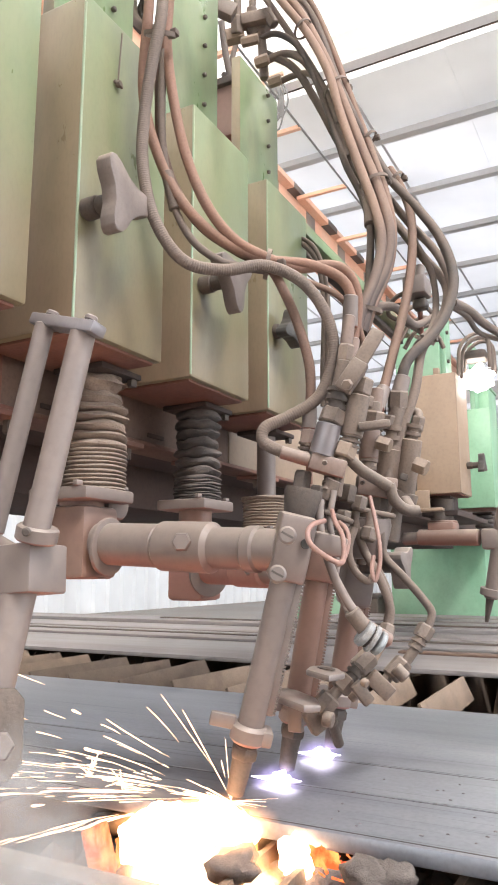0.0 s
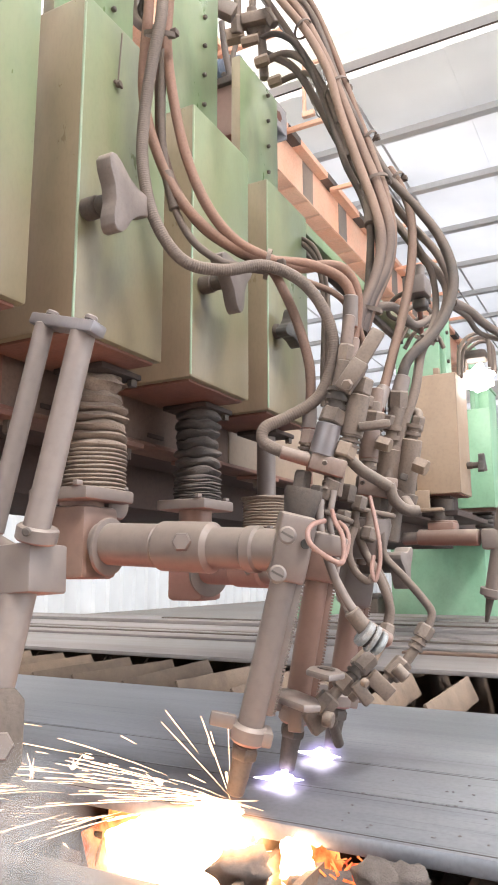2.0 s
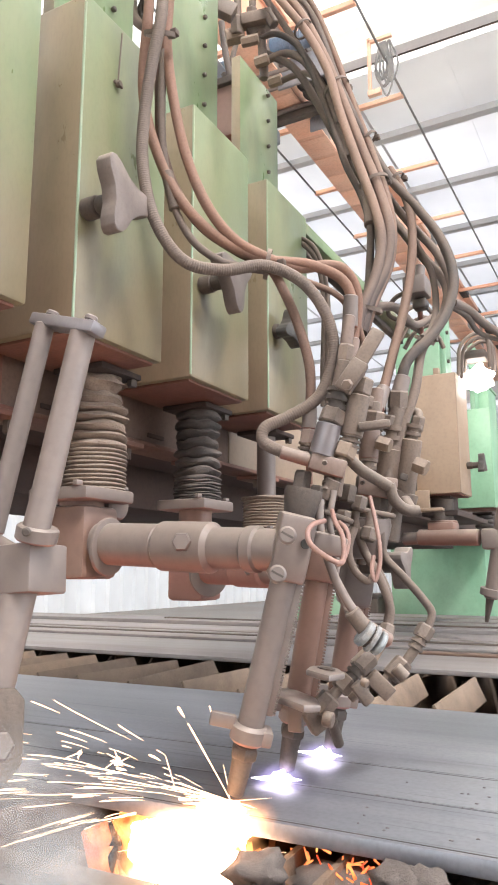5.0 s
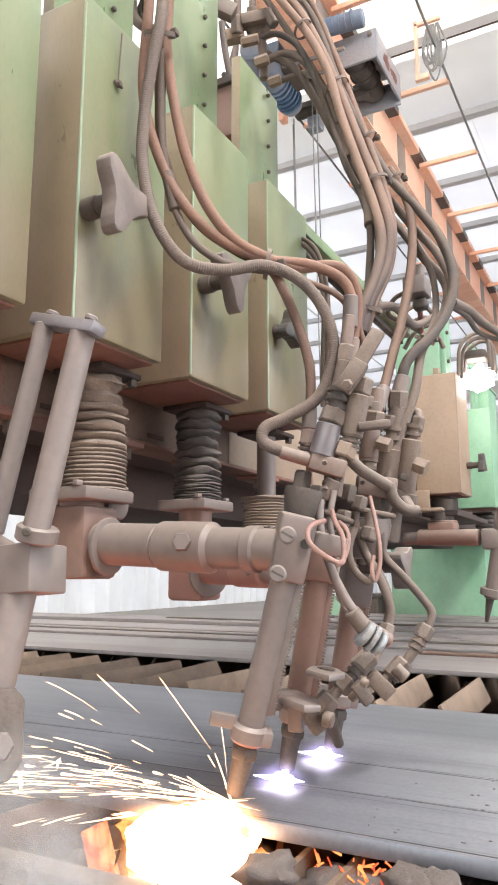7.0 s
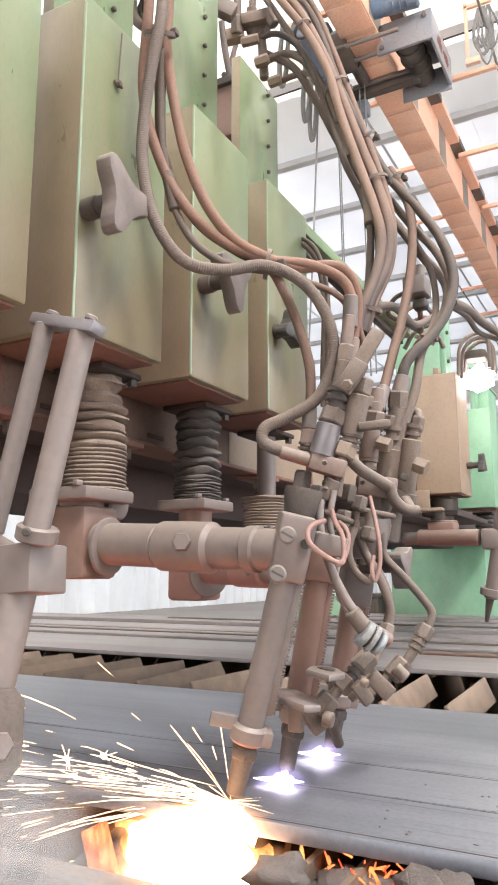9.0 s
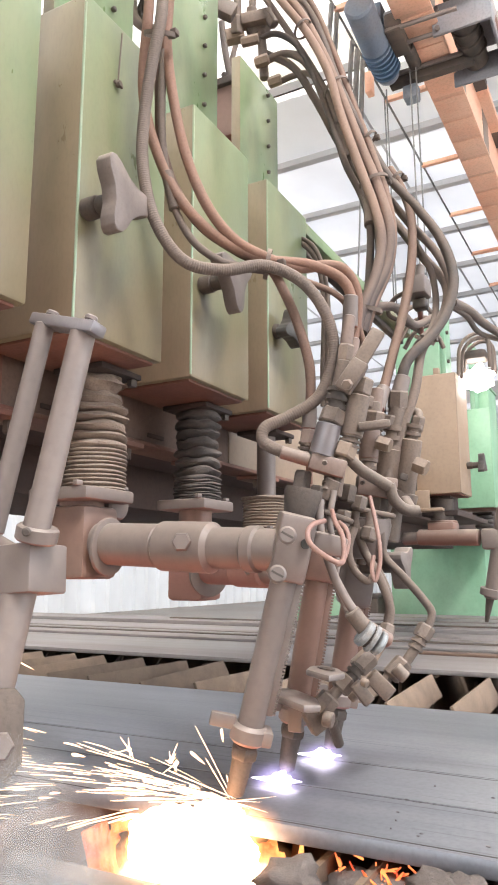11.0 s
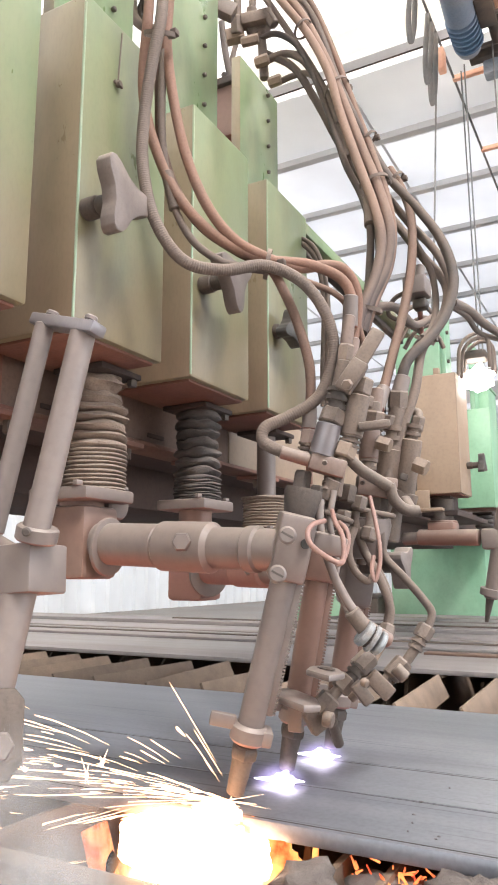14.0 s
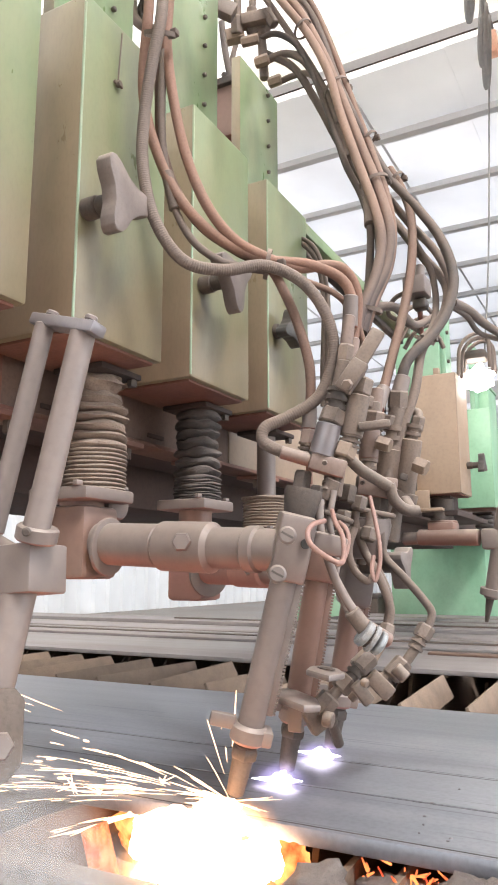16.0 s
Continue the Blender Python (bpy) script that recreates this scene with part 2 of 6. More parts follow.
CONCRETE = worn("workshop_floor", [(0.36, 0.34, 0.32), (0.44, 0.42, 0.39)], (0.36, 0.30, 0.26), 0.8, 0, 2, 0.3, 0.2)
WHITE_WALL = worn("white_wall_sheet", [(0.78, 0.79, 0.80), (0.84, 0.84, 0.84)], (0.7, 0.69, 0.67), 0.45, 0, 1.5, 0.1, 0.02, specks=0.04)


def sheet(name, colour, through_part):
    """Thin sheet that lets part of the daylight through."""
    m, nt, b = mat(name)
    tc = nt.nodes.new("ShaderNodeTexCoord")
    n1 = node(nt, "ShaderNodeTexNoise", Scale=0.7, Detail=4.0)
    nt.links.new(tc.outputs["Object"], n1.inputs["Vector"])
    col = ramp(nt, n1.outputs[0], [(0.3, tuple(c * 0.86 for c in colour)), (0.7, colour)])
    nt.links.new(col, b.inputs["Base Color"])
    b.inputs["Roughness"].default_value = 0.5
    tr = nt.nodes.new("ShaderNodeBsdfTranslucent")
    nt.links.new(col, tr.inputs[0])
    mx = nt.nodes.new("ShaderNodeMixShader")
    mx.inputs[0].default_value = through_part
    nt.links.new(b.outputs[0], mx.inputs[1])
    nt.links.new(tr.outputs[0], mx.inputs[2])
    nt.links.new(mx.outputs[0], nt.nodes["Material Output"].inputs[0])
    return m


ROOF = sheet("white_roof_sheet", (0.85, 0.855, 0.865), 0.50)
SKYLIGHT = sheet("translucent_skylight", (0.96, 0.93, 0.87), 0.85)
WALL_SHEET = sheet("pale_wall_sheet", (0.82, 0.83, 0.84), 0.43)


def glow(name, colour, strength, edge=None):
    """Incandescent stuff; with an edge colour it cools unevenly in patches."""
    m, nt, b = mat(name)
    e = nt.nodes.new("ShaderNodeEmission")
    e.inputs[1].default_value = strength
    if edge:
        tc = nt.nodes.new("ShaderNodeTexCoord")
        n1 = node(nt, "ShaderNodeTexNoise", Scale=45.0, Detail=4.0)
        nt.links.new(tc.outputs["Object"], n1.inputs["Vector"])
        nt.links.new(ramp(nt, n1.outputs[0], [(0.38, edge), (0.62, colour)]), e.inputs[0])
    else:
        e.inputs[0].default_value = (*colour, 1)
    nt.links.new(e.outputs[0], nt.nodes["Material Output"].inputs[0])
    return m


HOT_WHITE = glow("molten_white", (1.0, 0.56, 0.32), 10.0)
HOT_POOL = glow("molten_pool_white", (1.0, 0.58, 0.34), 3.5)
HOT_ORANGE = glow("molten_orange", (1.0, 0.36, 0.10), 1.1, (0.55, 0.09, 0.025))
EMBER = glow("ember_glow", (1.0, 0.24, 0.07), 1.3, (0.45, 0.05, 0.02))
SPARK = glow("spark_glow", (1.0, 0.60, 0.34), 2.9)
ARC = glow("preheat_flame", (0.88, 0.80, 1.0), 7.0)


# ---- mesh tools ----
def add_box(bm, c, size, bevel=0.0, m=None, segs=2):
    r = bmesh.ops.create_cube(bm, size=1.0)
    vs = r["verts"]
    mm = (m if m is not None else Matrix.Translation(c)) @ Matrix.Diagonal((*size, 1))
    bmesh.ops.transform(bm, matrix=mm, verts=vs)
    if bevel:
        es = list({e for v in vs for e in v.link_edges})
        bmesh.ops.bevel(bm, geom=es, offset=bevel, segments=segs, profile=0.5, affect="EDGES", clamp_overlap=True)
    return bm


def box_bm(c, size, bevel=0.003, m=None, segs=2):
    return add_box(bmesh.new(), c, size, bevel, m, segs)


def axis_frame(a, b):
    a, b = Vector(a), Vector(b)
    d = (b - a).normalized()
    s = d.cross(Vector((0, 0, 1)) if abs(d.z) < 0.95 else Vector((1, 0, 0))).normalized()
    return a, d, s, s.cross(d)


def add_lathe(bm, a, b, profile, seg=20, wobble=0.0, seed=0):
    """Rings of a profile [(share of the way or metres if > 1 unit, radius)] along a to b."""
    o, d, s, n = axis_frame(a, b)
    length = (Vector(b) - Vector(a)).length
    rings = []
    for k, (t, r) in enumerate(profile):
        ring = []
        for i in range(seg):
            ang = 2 * math.pi * i / seg
            rr = r
            if wobble:
                rr *= 1 + wobble * noise.noise((math.cos(ang) * 1.5 + seed, math.sin(ang) * 1.5, t * 9))
            shift = wobble * 0.35 * r * noise.noise((t * 5, seed, 1.7)) if wobble else 0
            sag = wobble * 0.045 * noise.noise((math.cos(ang) * 1.1 + seed * 3, math.sin(ang) * 1.1, t * 7 + seed)) if wobble and 0 < k < len(profile) - 1 else 0
            ring.append(bm.verts.new(o + d * (t * length + sag) + s * (math.cos(ang) * rr + shift) + n * (math.sin(ang) * rr)))
        rings.append(ring)
    for r0, r1 in zip(rings, rings[1:]):
        for i in range(seg):
            j = (i + 1) % seg
            bm.faces.new((r0[i], r0[j], r1[j], r1[i]))
    bm.faces.new(rings[0][::-1])
    bm.faces.new(rings[-1])
    return bm


def lathe(a, b, profile, seg=20, wobble=0.0, seed=0):
    return add_lathe(bmesh.new(), a, b, profile, seg, wobble, seed)


def rod(a, b, r, r2=None, seg=20, edge=0.0015):
    r2 = r if r2 is None else r2
    length = max((Vector(b) - Vector(a)).length, 1e-4)
    e = min(edge / length, 0.3)
    return lathe(a, b, [(0, r - edge), (e, r), (1 - e, r2), (1, r2 - edge)], seg)


def hexnut(a, b, r):
    length = max((Vector(b) - Vector(a)).length, 1e-4)
    e = min(0.0025 / length, 0.25)
    return lathe(a, b, [(0, r * 0.86), (e, r), (1 - e, r), (1, r * 0.86)], 6)


def spline(points, per=8):
    p = [Vector(q) for q in points]
    p = [p[0] * 2 - p[1]] + p + [p[-1] * 2 - p[-2]]
    out = []
    for i in range(1, len(p) - 2):
        for k in range(per):
            t = k / per
            a, b, c, d = p[i - 1], p[i], p[i + 1], p[i + 2]
            out.append(0.5 * ((2 * b) + (c - a) * t + (2 * a - 5 * b + 4 * c - d) * t * t + (3 * b - a - 3 * c + d) * t ** 3))
    out.append(p[-2])
    return out


def hose_bm(points, r, seg=12, per=8, ribs=0.0, pitch=0.007):
    """A hose through a few points; ribs: depth of its rings."""
    path = spline(points, per)
    if ribs:
        fine = []
        for a, b in zip(path, path[1:]):
            n = max(1, int((b - a).length / (pitch / 4)))
            fine += [a.lerp(b, k / n) for k in range(n)]
        path = fine + [path[-1]]
    bm = bmesh.new()
    rings, up, run = [], None, 0.0
    for i, q in enumerate(path):
        d = (path[min(i + 1, len(path) - 1)] - path[max(i - 1, 0)]).normalized()
        if i:
            run += (q - path[i - 1]).length
        if up is None:
            up = d.cross(Vector((0.3, 0.2, 1))).normalized()
        up = (up - d * up.dot(d)).normalized()
        side = d.cross(up)
        rr = r + (ribs * math.copysign(abs(math.cos(2 * math.pi * run / pitch)) ** 0.6, math.cos(2 * math.pi * run / pitch)) if ribs else 0.04 * r * noise.noise((run * 25, r * 900, points[0][0] * 9)))
        rings.append([bm.verts.new(q + up * math.cos(2 * math.pi * k / seg) * rr + side * math.sin(2 * math.pi * k / seg) * rr) for k in range(seg)])
    for r0, r1 in zip(rings, rings[1:]):
        for k in range(seg):
            j = (k + 1) % seg
            bm.faces.new((r0[k], r0[j], r1[j], r1[k]))
    bm.faces.new(rings[0][::-1])
    bm.faces.new(rings[-1])
    return bm


def prism(outline, m, depth, bevel=0.0):
    """A flat outline [(x, y)] pushed along z by depth, at the pose m."""
    bm = bmesh.new()
    top = [bm.verts.new((x, y, depth / 2)) for x, y in outline]
    bot = [bm.verts.new((x, y, -depth / 2)) for x, y in outline]
    bm.faces.new(top)
    bm.faces.new(bot[::-1])
    n = len(outline)
    for i in range(n):
        j = (i + 1) % n
        bm.faces.new((top[j], top[i], bot[i], bot[j]))
    bmesh.ops.recalc_face_normals(bm, faces=bm.faces)
    if bevel:
        bmesh.ops.bevel(bm, geom=list(bm.edges), offset=bevel, segments=2, profile=0.5, affect="EDGES", clamp_overlap=True)
    bmesh.ops.transform(bm, matrix=m, verts=bm.verts)
    return bm


def lump(c, size, seed, rough=0.35, sub=2):
    bm = bmesh.new()
    bmesh.ops.create_icosphere(bm, subdivisions=sub, radius=1.0)
    for v in bm.verts:
        k = 1 + rough * noise.noise(v.co * 1.7 + Vector((seed * 3.1, seed, 0))) + rough * 0.5 * noise.noise(v.co * 4.5 + Vector((0, seed * 2.3, 0)))
        v.co = Vector(c) + Vector((v.co.x * size[0], v.co.y * size[1], v.co.z * size[2])) * k
    return bm


ORIGIN = {}


def finish(name, bm, material, origin, smooth=40):
    bmesh.ops.recalc_face_normals(bm, faces=bm.faces)
    bmesh.ops.translate(bm, vec=-Vector(origin), verts=bm.verts)
    me = bpy.data.meshes.new(name)
    bm.to_mesh(me)
    bm.free()
    me.materials.append(material)
    me.polygons.foreach_set("use_smooth", [True] * len(me.polygons))
    me.set_sharp_from_angle(angle=radians(smooth))
    return new(name, me)


def thing(name, label, category, origin=(0, 0, 0), group="", kind=""):
    ob = new(name)
    ob.location = origin
    ob.empty_display_size = 0.02
    ORIGIN[ob] = Vector(origin)
    return tagged(ob, label, category, group, kind)


def part(name, bm, material, parent, label="", smooth=40):
    o = ORIGIN[parent]
    ob = finish(name, bm, material, o, smooth)
    ob.parent = parent
    ORIGIN[ob] = o
    return tagged(ob, label)


def solid(name, bm, material, label, category, origin=(0, 0, 0), group="", kind="", smooth=40):
    ob = finish(name, bm, material, origin, smooth)
    ob.location = origin
    ORIGIN[ob] = Vector(origin)
    return tagged(ob, label, category, group, kind)


def join(*bms):
    out = bms[0]
    for b in bms[1:]:
        me = bpy.data.meshes.new("tmp")
        b.to_mesh(me)
        out.from_mesh(me)
        b.free()
        bpy.data.meshes.remove(me)
    return out


# ---- the hall ----
def slab(name, lo, hi, material, label, category):
    c = [(a + b) / 2 for a, b in zip(lo, hi)]
    s = [b - a for a, b in zip(lo, hi)]
    return solid(name, box_bm(c, s, 0), material, label, category, kind="structure")


X0, X1, Y0, Y1, ROOF_Z = -8.0, 27.0, -6.0, 13.0, 7.0
slab("floor", (X0, Y0, -0.2), (X1, Y1, 0.0), CONCRETE, "dusty grey concrete workshop floor", "floor")
slab("ground", (-400, -400, -0.45), (400, 400, -0.21), CONCRETE, "flat grey yard outside the workshop", "ground")


def ribbed(name, a, b, z0, z1, pitch, material, label):
    """A trapezoid-ribbed wall sheet from a to b."""
    a, b = Vector((*a, 0)), Vector((*b, 0))
    d = (b - a).normalized()
    n = Vector((-d.y, d.x, 0))
    length = (b - a).length
    bm = bmesh.new()
    prof = []
    s = 0.0
    while s < length:
        prof += [(s, 0), (s + pitch * 0.55, 0), (s + pitch * 0.65, 0.07), (s + pitch * 0.9, 0.07)]
        s += pitch
    rows = [[bm.verts.new(a + d * min(s, length) + n * o + Vector((0, 0, z))) for s, o in prof] for z in (z0, z1)]
    back = [[bm.verts.new(a + d * min(s, length) + n * -0.05 + Vector((0, 0, z))) for s in (0, length)] for z in (z0, z1)]
    for i in range(len(prof) - 1):
        bm.faces.new((rows[0][i], rows[0][i + 1], rows[1][i + 1], rows[1][i]))
    bm.faces.new((back[0][0], back[1][0], back[1][1], back[0][1]))
    ob = finish(name, bm, material, (0, 0, 0), 20)
    return tagged(ob, label, "wall", kind="structure")


ribbed("wall_north", (X1, Y1), (X0, Y1), 0, ROOF_Z, 0.58, WALL_SHEET, "white ribbed steel wall sheeting")
ribbed("wall_east", (X1, Y0), (X1, Y1), 0, ROOF_Z, 0.40, WALL_SHEET, "white ribbed steel end wall")
# unseen walls added behind the viewer, with wide open bays for the lamps
for nm, lo, hi in (("wall_south_1", (X0, Y0 - 0.2, 5.4), (X1, Y0, ROOF_Z)), ("wall_south_2", (X0, Y0 - 0.2, 0), (-1.6, Y0, 5.4)),
                   ("wall_south_3", (7.6, Y0 - 0.2, 0), (X1, Y0, 5.4)), ("wall_west_1", (X0 - 0.2, Y0, 5.0), (X0, Y1, ROOF_Z)),
                   ("wall_west_2", (X0 - 0.2, 6.2, 0), (X0, Y1, 5.0)), ("wall_west_3", (X0 - 0.2, Y0, 0), (X0, -1.2, 5.0))):
    slab(nm, lo, hi, WHITE_WALL, "unseen white hall wall beside an open bay", "wall")

# roof: white sheets past the gutter beam, a translucent strip before it
bm = bmesh.new()
EAVE = 7.45
for k in range(14):
    xa = EAVE + 0.33 + k * 1.55
    for j in range(10):
        ya = Y0 + j * 1.9
        add_box(bm, (xa + 0.775, ya + 0.95, ROOF_Z + 0.035 + 0.012 * (j % 2)), (1.56, 1.91, 0.008), 0)
solid("ceiling", bm, ROOF, "white sheet-metal workshop roof seen from below", "ceiling", kind="structure")
bm = bmesh.new()
for k in range(10):
    add_box(bm, (X0 + 0.86 + k * 1.72, (Y0 + Y1) / 2, ROOF_Z + 0.5 + 0.01 * (k % 2)), (1.73, Y1 - Y0, 0.008), 0)
solid("ceiling_skylight", bm, SKYLIGHT, "translucent white roof light strip", "skylight", kind="structure")


def purlin(x):
    """A C-section: web, a wide lower flange with its lip, an upper flange."""
    bm = bmesh.new()
    L = Y1 - Y0
    c = (Y0 + Y1) / 2
    add_box(bm, (x, c, ROOF_Z - 0.02), (0.008, L, 0.088), 0)
    add_box(bm, (x + 0.06, c, ROOF_Z - 0.062), (0.112, L, 0.006), 0)
    add_box(bm, (x + 0.118, c, ROOF_Z - 0.052), (0.005, L, 0.025), 0)
    add_box(bm, (x + 0.06, c, ROOF_Z + 0.022), (0.112, L, 0.006), 0)
    return solid("roof_purlin", bm, PURLIN, "grey galvanised roof purlin under white sheets", "purlin", group="roof purlins", kind="structure")


for k in range(11):
    purlin(EAVE + 1.60 + k * 1.61)
slab("gutter_beam", (EAVE - 0.02, Y0, ROOF_Z), (EAVE + 0.13, Y1, ROOF_Z + 0.085), WHITE_WALL, "pale blue-grey eaves beam along the skylight", "beam")
slab("gutter_lip", (EAVE + 0.131, Y0, ROOF_Z - 0.012), (EAVE + 0.150, Y1, ROOF_Z + 0.03), STEEL_DARK, "thin dark lip along the eaves beam", "gutter")
slab("skylight_upstand", (EAVE + 0.05, Y0, ROOF_Z + 0.086), (EAVE + 0.06, Y1, ROOF_Z + 0.49), SKYLIGHT, "translucent upstand below the roof light", "skylight")
slab("skylight_rail", (5.72, Y0, ROOF_Z + 0.40), (5.75, Y1, ROOF_Z + 0.43), STEEL_GREY, "thin brown-grey rail under the roof light", "rail")
for y in (-0.8, 2.82, 6.4, 10.0):
    slab("roof_rafter", (EAVE + 0.34, y, ROOF_Z + 0.012), (X1, y + 0.035, ROOF_Z + 0.028), PURLIN, "thin pale grey roof rafter", "rafter")


# crane runway beams on columns
for nm, x in (("crane_runway", -4.0), ("crane_runway_2", 15.7)):
    slab(nm, (x - 0.12, Y0, 4.62), (x + 0.12, Y1, 4.98), PURLIN, "grey steel crane runway beam", "beam")
    for y in (-5.4,):
        slab("runway_column", (x - 0.1, y - 0.1, 0.0), (x + 0.1, y + 0.1, 4.62), PURLIN, "grey steel column under the runway", "column")


# ---- cutting table, its slats and the plates ----
SIDE = STEEL_GREY
BED = thing("cutting_table", "long dark cutting bed with slag-crusted upright slats", "cutting table", (0, 0, 0))
for x0 in (0.612, 3.72):
    part("side_beam", box_bm((x0, 1.2, 0.466), (0.034, 7.6, 0.492), 0.004), SIDE, BED, "grey steel side beam")
for y in (-2.3, 1.2, 4.7):
    for x0 in (0.612, 3.72):
        part("leg", box_bm((x0, y, 0.115), (0.12, 0.12, 0.21), 0.004), STEEL_DARK, BED)
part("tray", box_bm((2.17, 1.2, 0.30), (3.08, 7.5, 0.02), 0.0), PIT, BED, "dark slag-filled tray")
rng = random.Random(5)


def slat_bm(y, lean, dx):
    """An upright strip along x, its top edge burnt wavy."""
    bm = bmesh.new()
    n = 40
    cols = []
    for i in range(n + 1):
        x = 0.645 + abs(dx) + 3.02 * i / n
        top = min(1.0, (x - 0.60) / 0.06) * 0.012 + 0.700 - 0.006 - 0.02 * abs(noise.noise((x * 5, y * 7, 0))) - (0.035 * max(0, noise.noise((x * 2.3, y * 3, 4))) if not 0.7 < x < 1.5 else 0)
        if 1.54 < x < 2.2:
            top = min(top, 0.615)  # eaten away in the gap between plates
        if x < 1.0 and 0.43 < y < 0.80:
            top = 0.60 + 0.02 * noise.noise((x * 9, y * 4, 1))  # burnt away by the spray
        sh = lean * (top - 0.5) + 0.008 * noise.noise((x * 2, y * 5, 2))
        cols.append([bm.verts.new((x, y + o + (sh if z > 0.5 else 0), z)) for o, z in ((-0.005, 0.34), (-0.005, top), (0.005, top - 0.002), (0.005, 0.34))])
    for a, b in zip(cols, cols[1:]):
        for k in range(4):
            j = (k + 1) % 4
            bm.faces.new((a[k], a[j], b[j], b[k]))
    bm.faces.new(cols[0])
    bm.faces.new(cols[-1][::-1])
    return bm


for i in range(70):
    y = -2.42 + i * 0.105
    part("slat", slat_bm(y, rng.uniform(-0.25, 0.25), rng.uniform(-0.03, 0.03)), SLAT, BED)
# bent-over strips that lean in the gap past the plate
for i in range(20):
    y = 0.255 + i * 0.155 + rng.uniform(-0.012, 0.012)
    w = rng.uniform(0.078, 0.09)
    part("bent_slat", box_bm((0, 0, 0), (rng.uniform(0.42, 0.46), w * 0.74, 0.008), 0.0015, pose(1.785, y + 0.02, 0.708, 62 + rng.uniform(-9, 9), rng.uniform(-1.5, 1.5), rng.uniform(-3, 3))), SLAT, BED, "leaning burnt slat end")


def plate(name, lo, hi, material, label, bevel=0.003, seed=0):
    c = [(a + b) / 2 for a, b in zip(lo, hi)]
    s = [b - a for a, b in zip(lo, hi)]
    return solid(name, box_bm(c, s, bevel), material, label, "steel plate", (c[0], c[1], lo[2]))


PLATES = [plate("steel_plate", (0.768, -2.5, 0.7152), (1.528, 4.2, 0.735), PLATE, "blue-grey mill-scale steel plate being cut on the bed", 0.004)]
# dark sheets below the pale plates: the gaps' shade put into their colour
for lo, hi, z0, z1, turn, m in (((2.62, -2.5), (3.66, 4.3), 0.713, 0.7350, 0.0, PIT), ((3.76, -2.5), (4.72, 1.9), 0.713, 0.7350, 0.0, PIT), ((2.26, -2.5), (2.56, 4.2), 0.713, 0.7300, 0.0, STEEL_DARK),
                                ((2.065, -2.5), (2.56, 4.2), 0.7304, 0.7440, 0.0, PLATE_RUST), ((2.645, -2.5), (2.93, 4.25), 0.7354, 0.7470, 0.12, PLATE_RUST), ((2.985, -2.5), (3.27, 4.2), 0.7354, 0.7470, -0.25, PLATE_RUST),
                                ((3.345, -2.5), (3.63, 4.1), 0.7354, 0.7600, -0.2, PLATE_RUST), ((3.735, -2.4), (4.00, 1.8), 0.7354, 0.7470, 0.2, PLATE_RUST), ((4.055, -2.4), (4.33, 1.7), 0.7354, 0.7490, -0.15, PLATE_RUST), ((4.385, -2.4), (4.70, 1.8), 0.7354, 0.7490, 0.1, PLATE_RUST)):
    pl = plate("steel_plate", (*lo, z0), (*hi, z1), m, "long grey rust-tinted steel plate lying on the bed" if m is PLATE_RUST else "long dark plate under paler ones, standing in for shaded gaps", 0.002)
    pl.rotation_euler.z = radians(turn)
    PLATES.append(pl)

# a brown bar and two dark strips laid where dark lines run
for x, y, turn, z0, z1, w, m in ((2.44, -0.70, -0.3, 0.7442, 0.752, 0.055, BEAM_BROWN), (2.80, 1.7, 0.4, 0.7472, 0.752, 0.04, STEEL_DARK), (3.50, 0.9, -0.5, 0.7602, 0.766, 0.05, STEEL_DARK)):
    bar = solid("flat_bar", box_bm((x, y, (z0 + z1) / 2), (w, 3.1 if y > 0 else 2.9, z1 - z0), 0.002), m, "flat bar lying on plates", "steel bar", (x, y, z0))
    bar.rotation_euler.z = radians(turn)
    PLATES.append(bar)

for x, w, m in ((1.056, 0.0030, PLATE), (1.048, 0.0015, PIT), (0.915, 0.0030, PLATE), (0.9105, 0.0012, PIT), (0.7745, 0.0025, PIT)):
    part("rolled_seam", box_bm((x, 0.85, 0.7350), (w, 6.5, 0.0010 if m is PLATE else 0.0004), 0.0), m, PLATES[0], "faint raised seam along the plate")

stand = thing("plate_stand", "low dark steel stand under stacked plates", "stand", (4.2, -0.3, 0.0))
part("top_frame", box_bm((4.24, -0.3, 0.64), (0.90, 4.3, 0.146), 0.004), STEEL_DARK, stand)
for x in (3.86, 4.62):
    for y in (-2.2, -0.3, 1.6):
        part("leg", box_bm((x, y, 0.284), (0.10, 0.10, 0.566), 0.004), STEEL_DARK, stand)
PLATES.append(stand)

# spatter beads frozen on the plate
rb = random.Random(12)
beads = [lump((rb.uniform(0.79, 1.05), rb.uniform(0.02, 0.36), 0.7353), [rb.uniform(0.001, 0.0022), rb.uniform(0.0012, 0.003), 0.0012], i, 0.3, 1) for i in range(34)]
spat = solid("spatter", join(*beads), STEEL_BARE, "small grey spatter beads on the plate", "spatter", (0.9, 0.15, 0.735), kind="stuff")
PLATES.append(spat)

# slag rubble and glowing crumbs under the freshly cut edge
rub = thing("slag_heap", "grey slag crust with glowing crumbs under the cut edge", "slag", (0.75, 0.3, 0.6))
bm = bmesh.new()
lumps = []
for i in range(46):
    lumps.append(lump((rng.uniform(0.66, 0.95), rng.uniform(-0.15, 0.75), rng.uniform(0.585, 0.655)), [rng.uniform(0.012, 0.032) for _ in range(3)], i, 0.5))
tagged(part("crust", join(*lumps), SLAG, rub), kind="stuff")
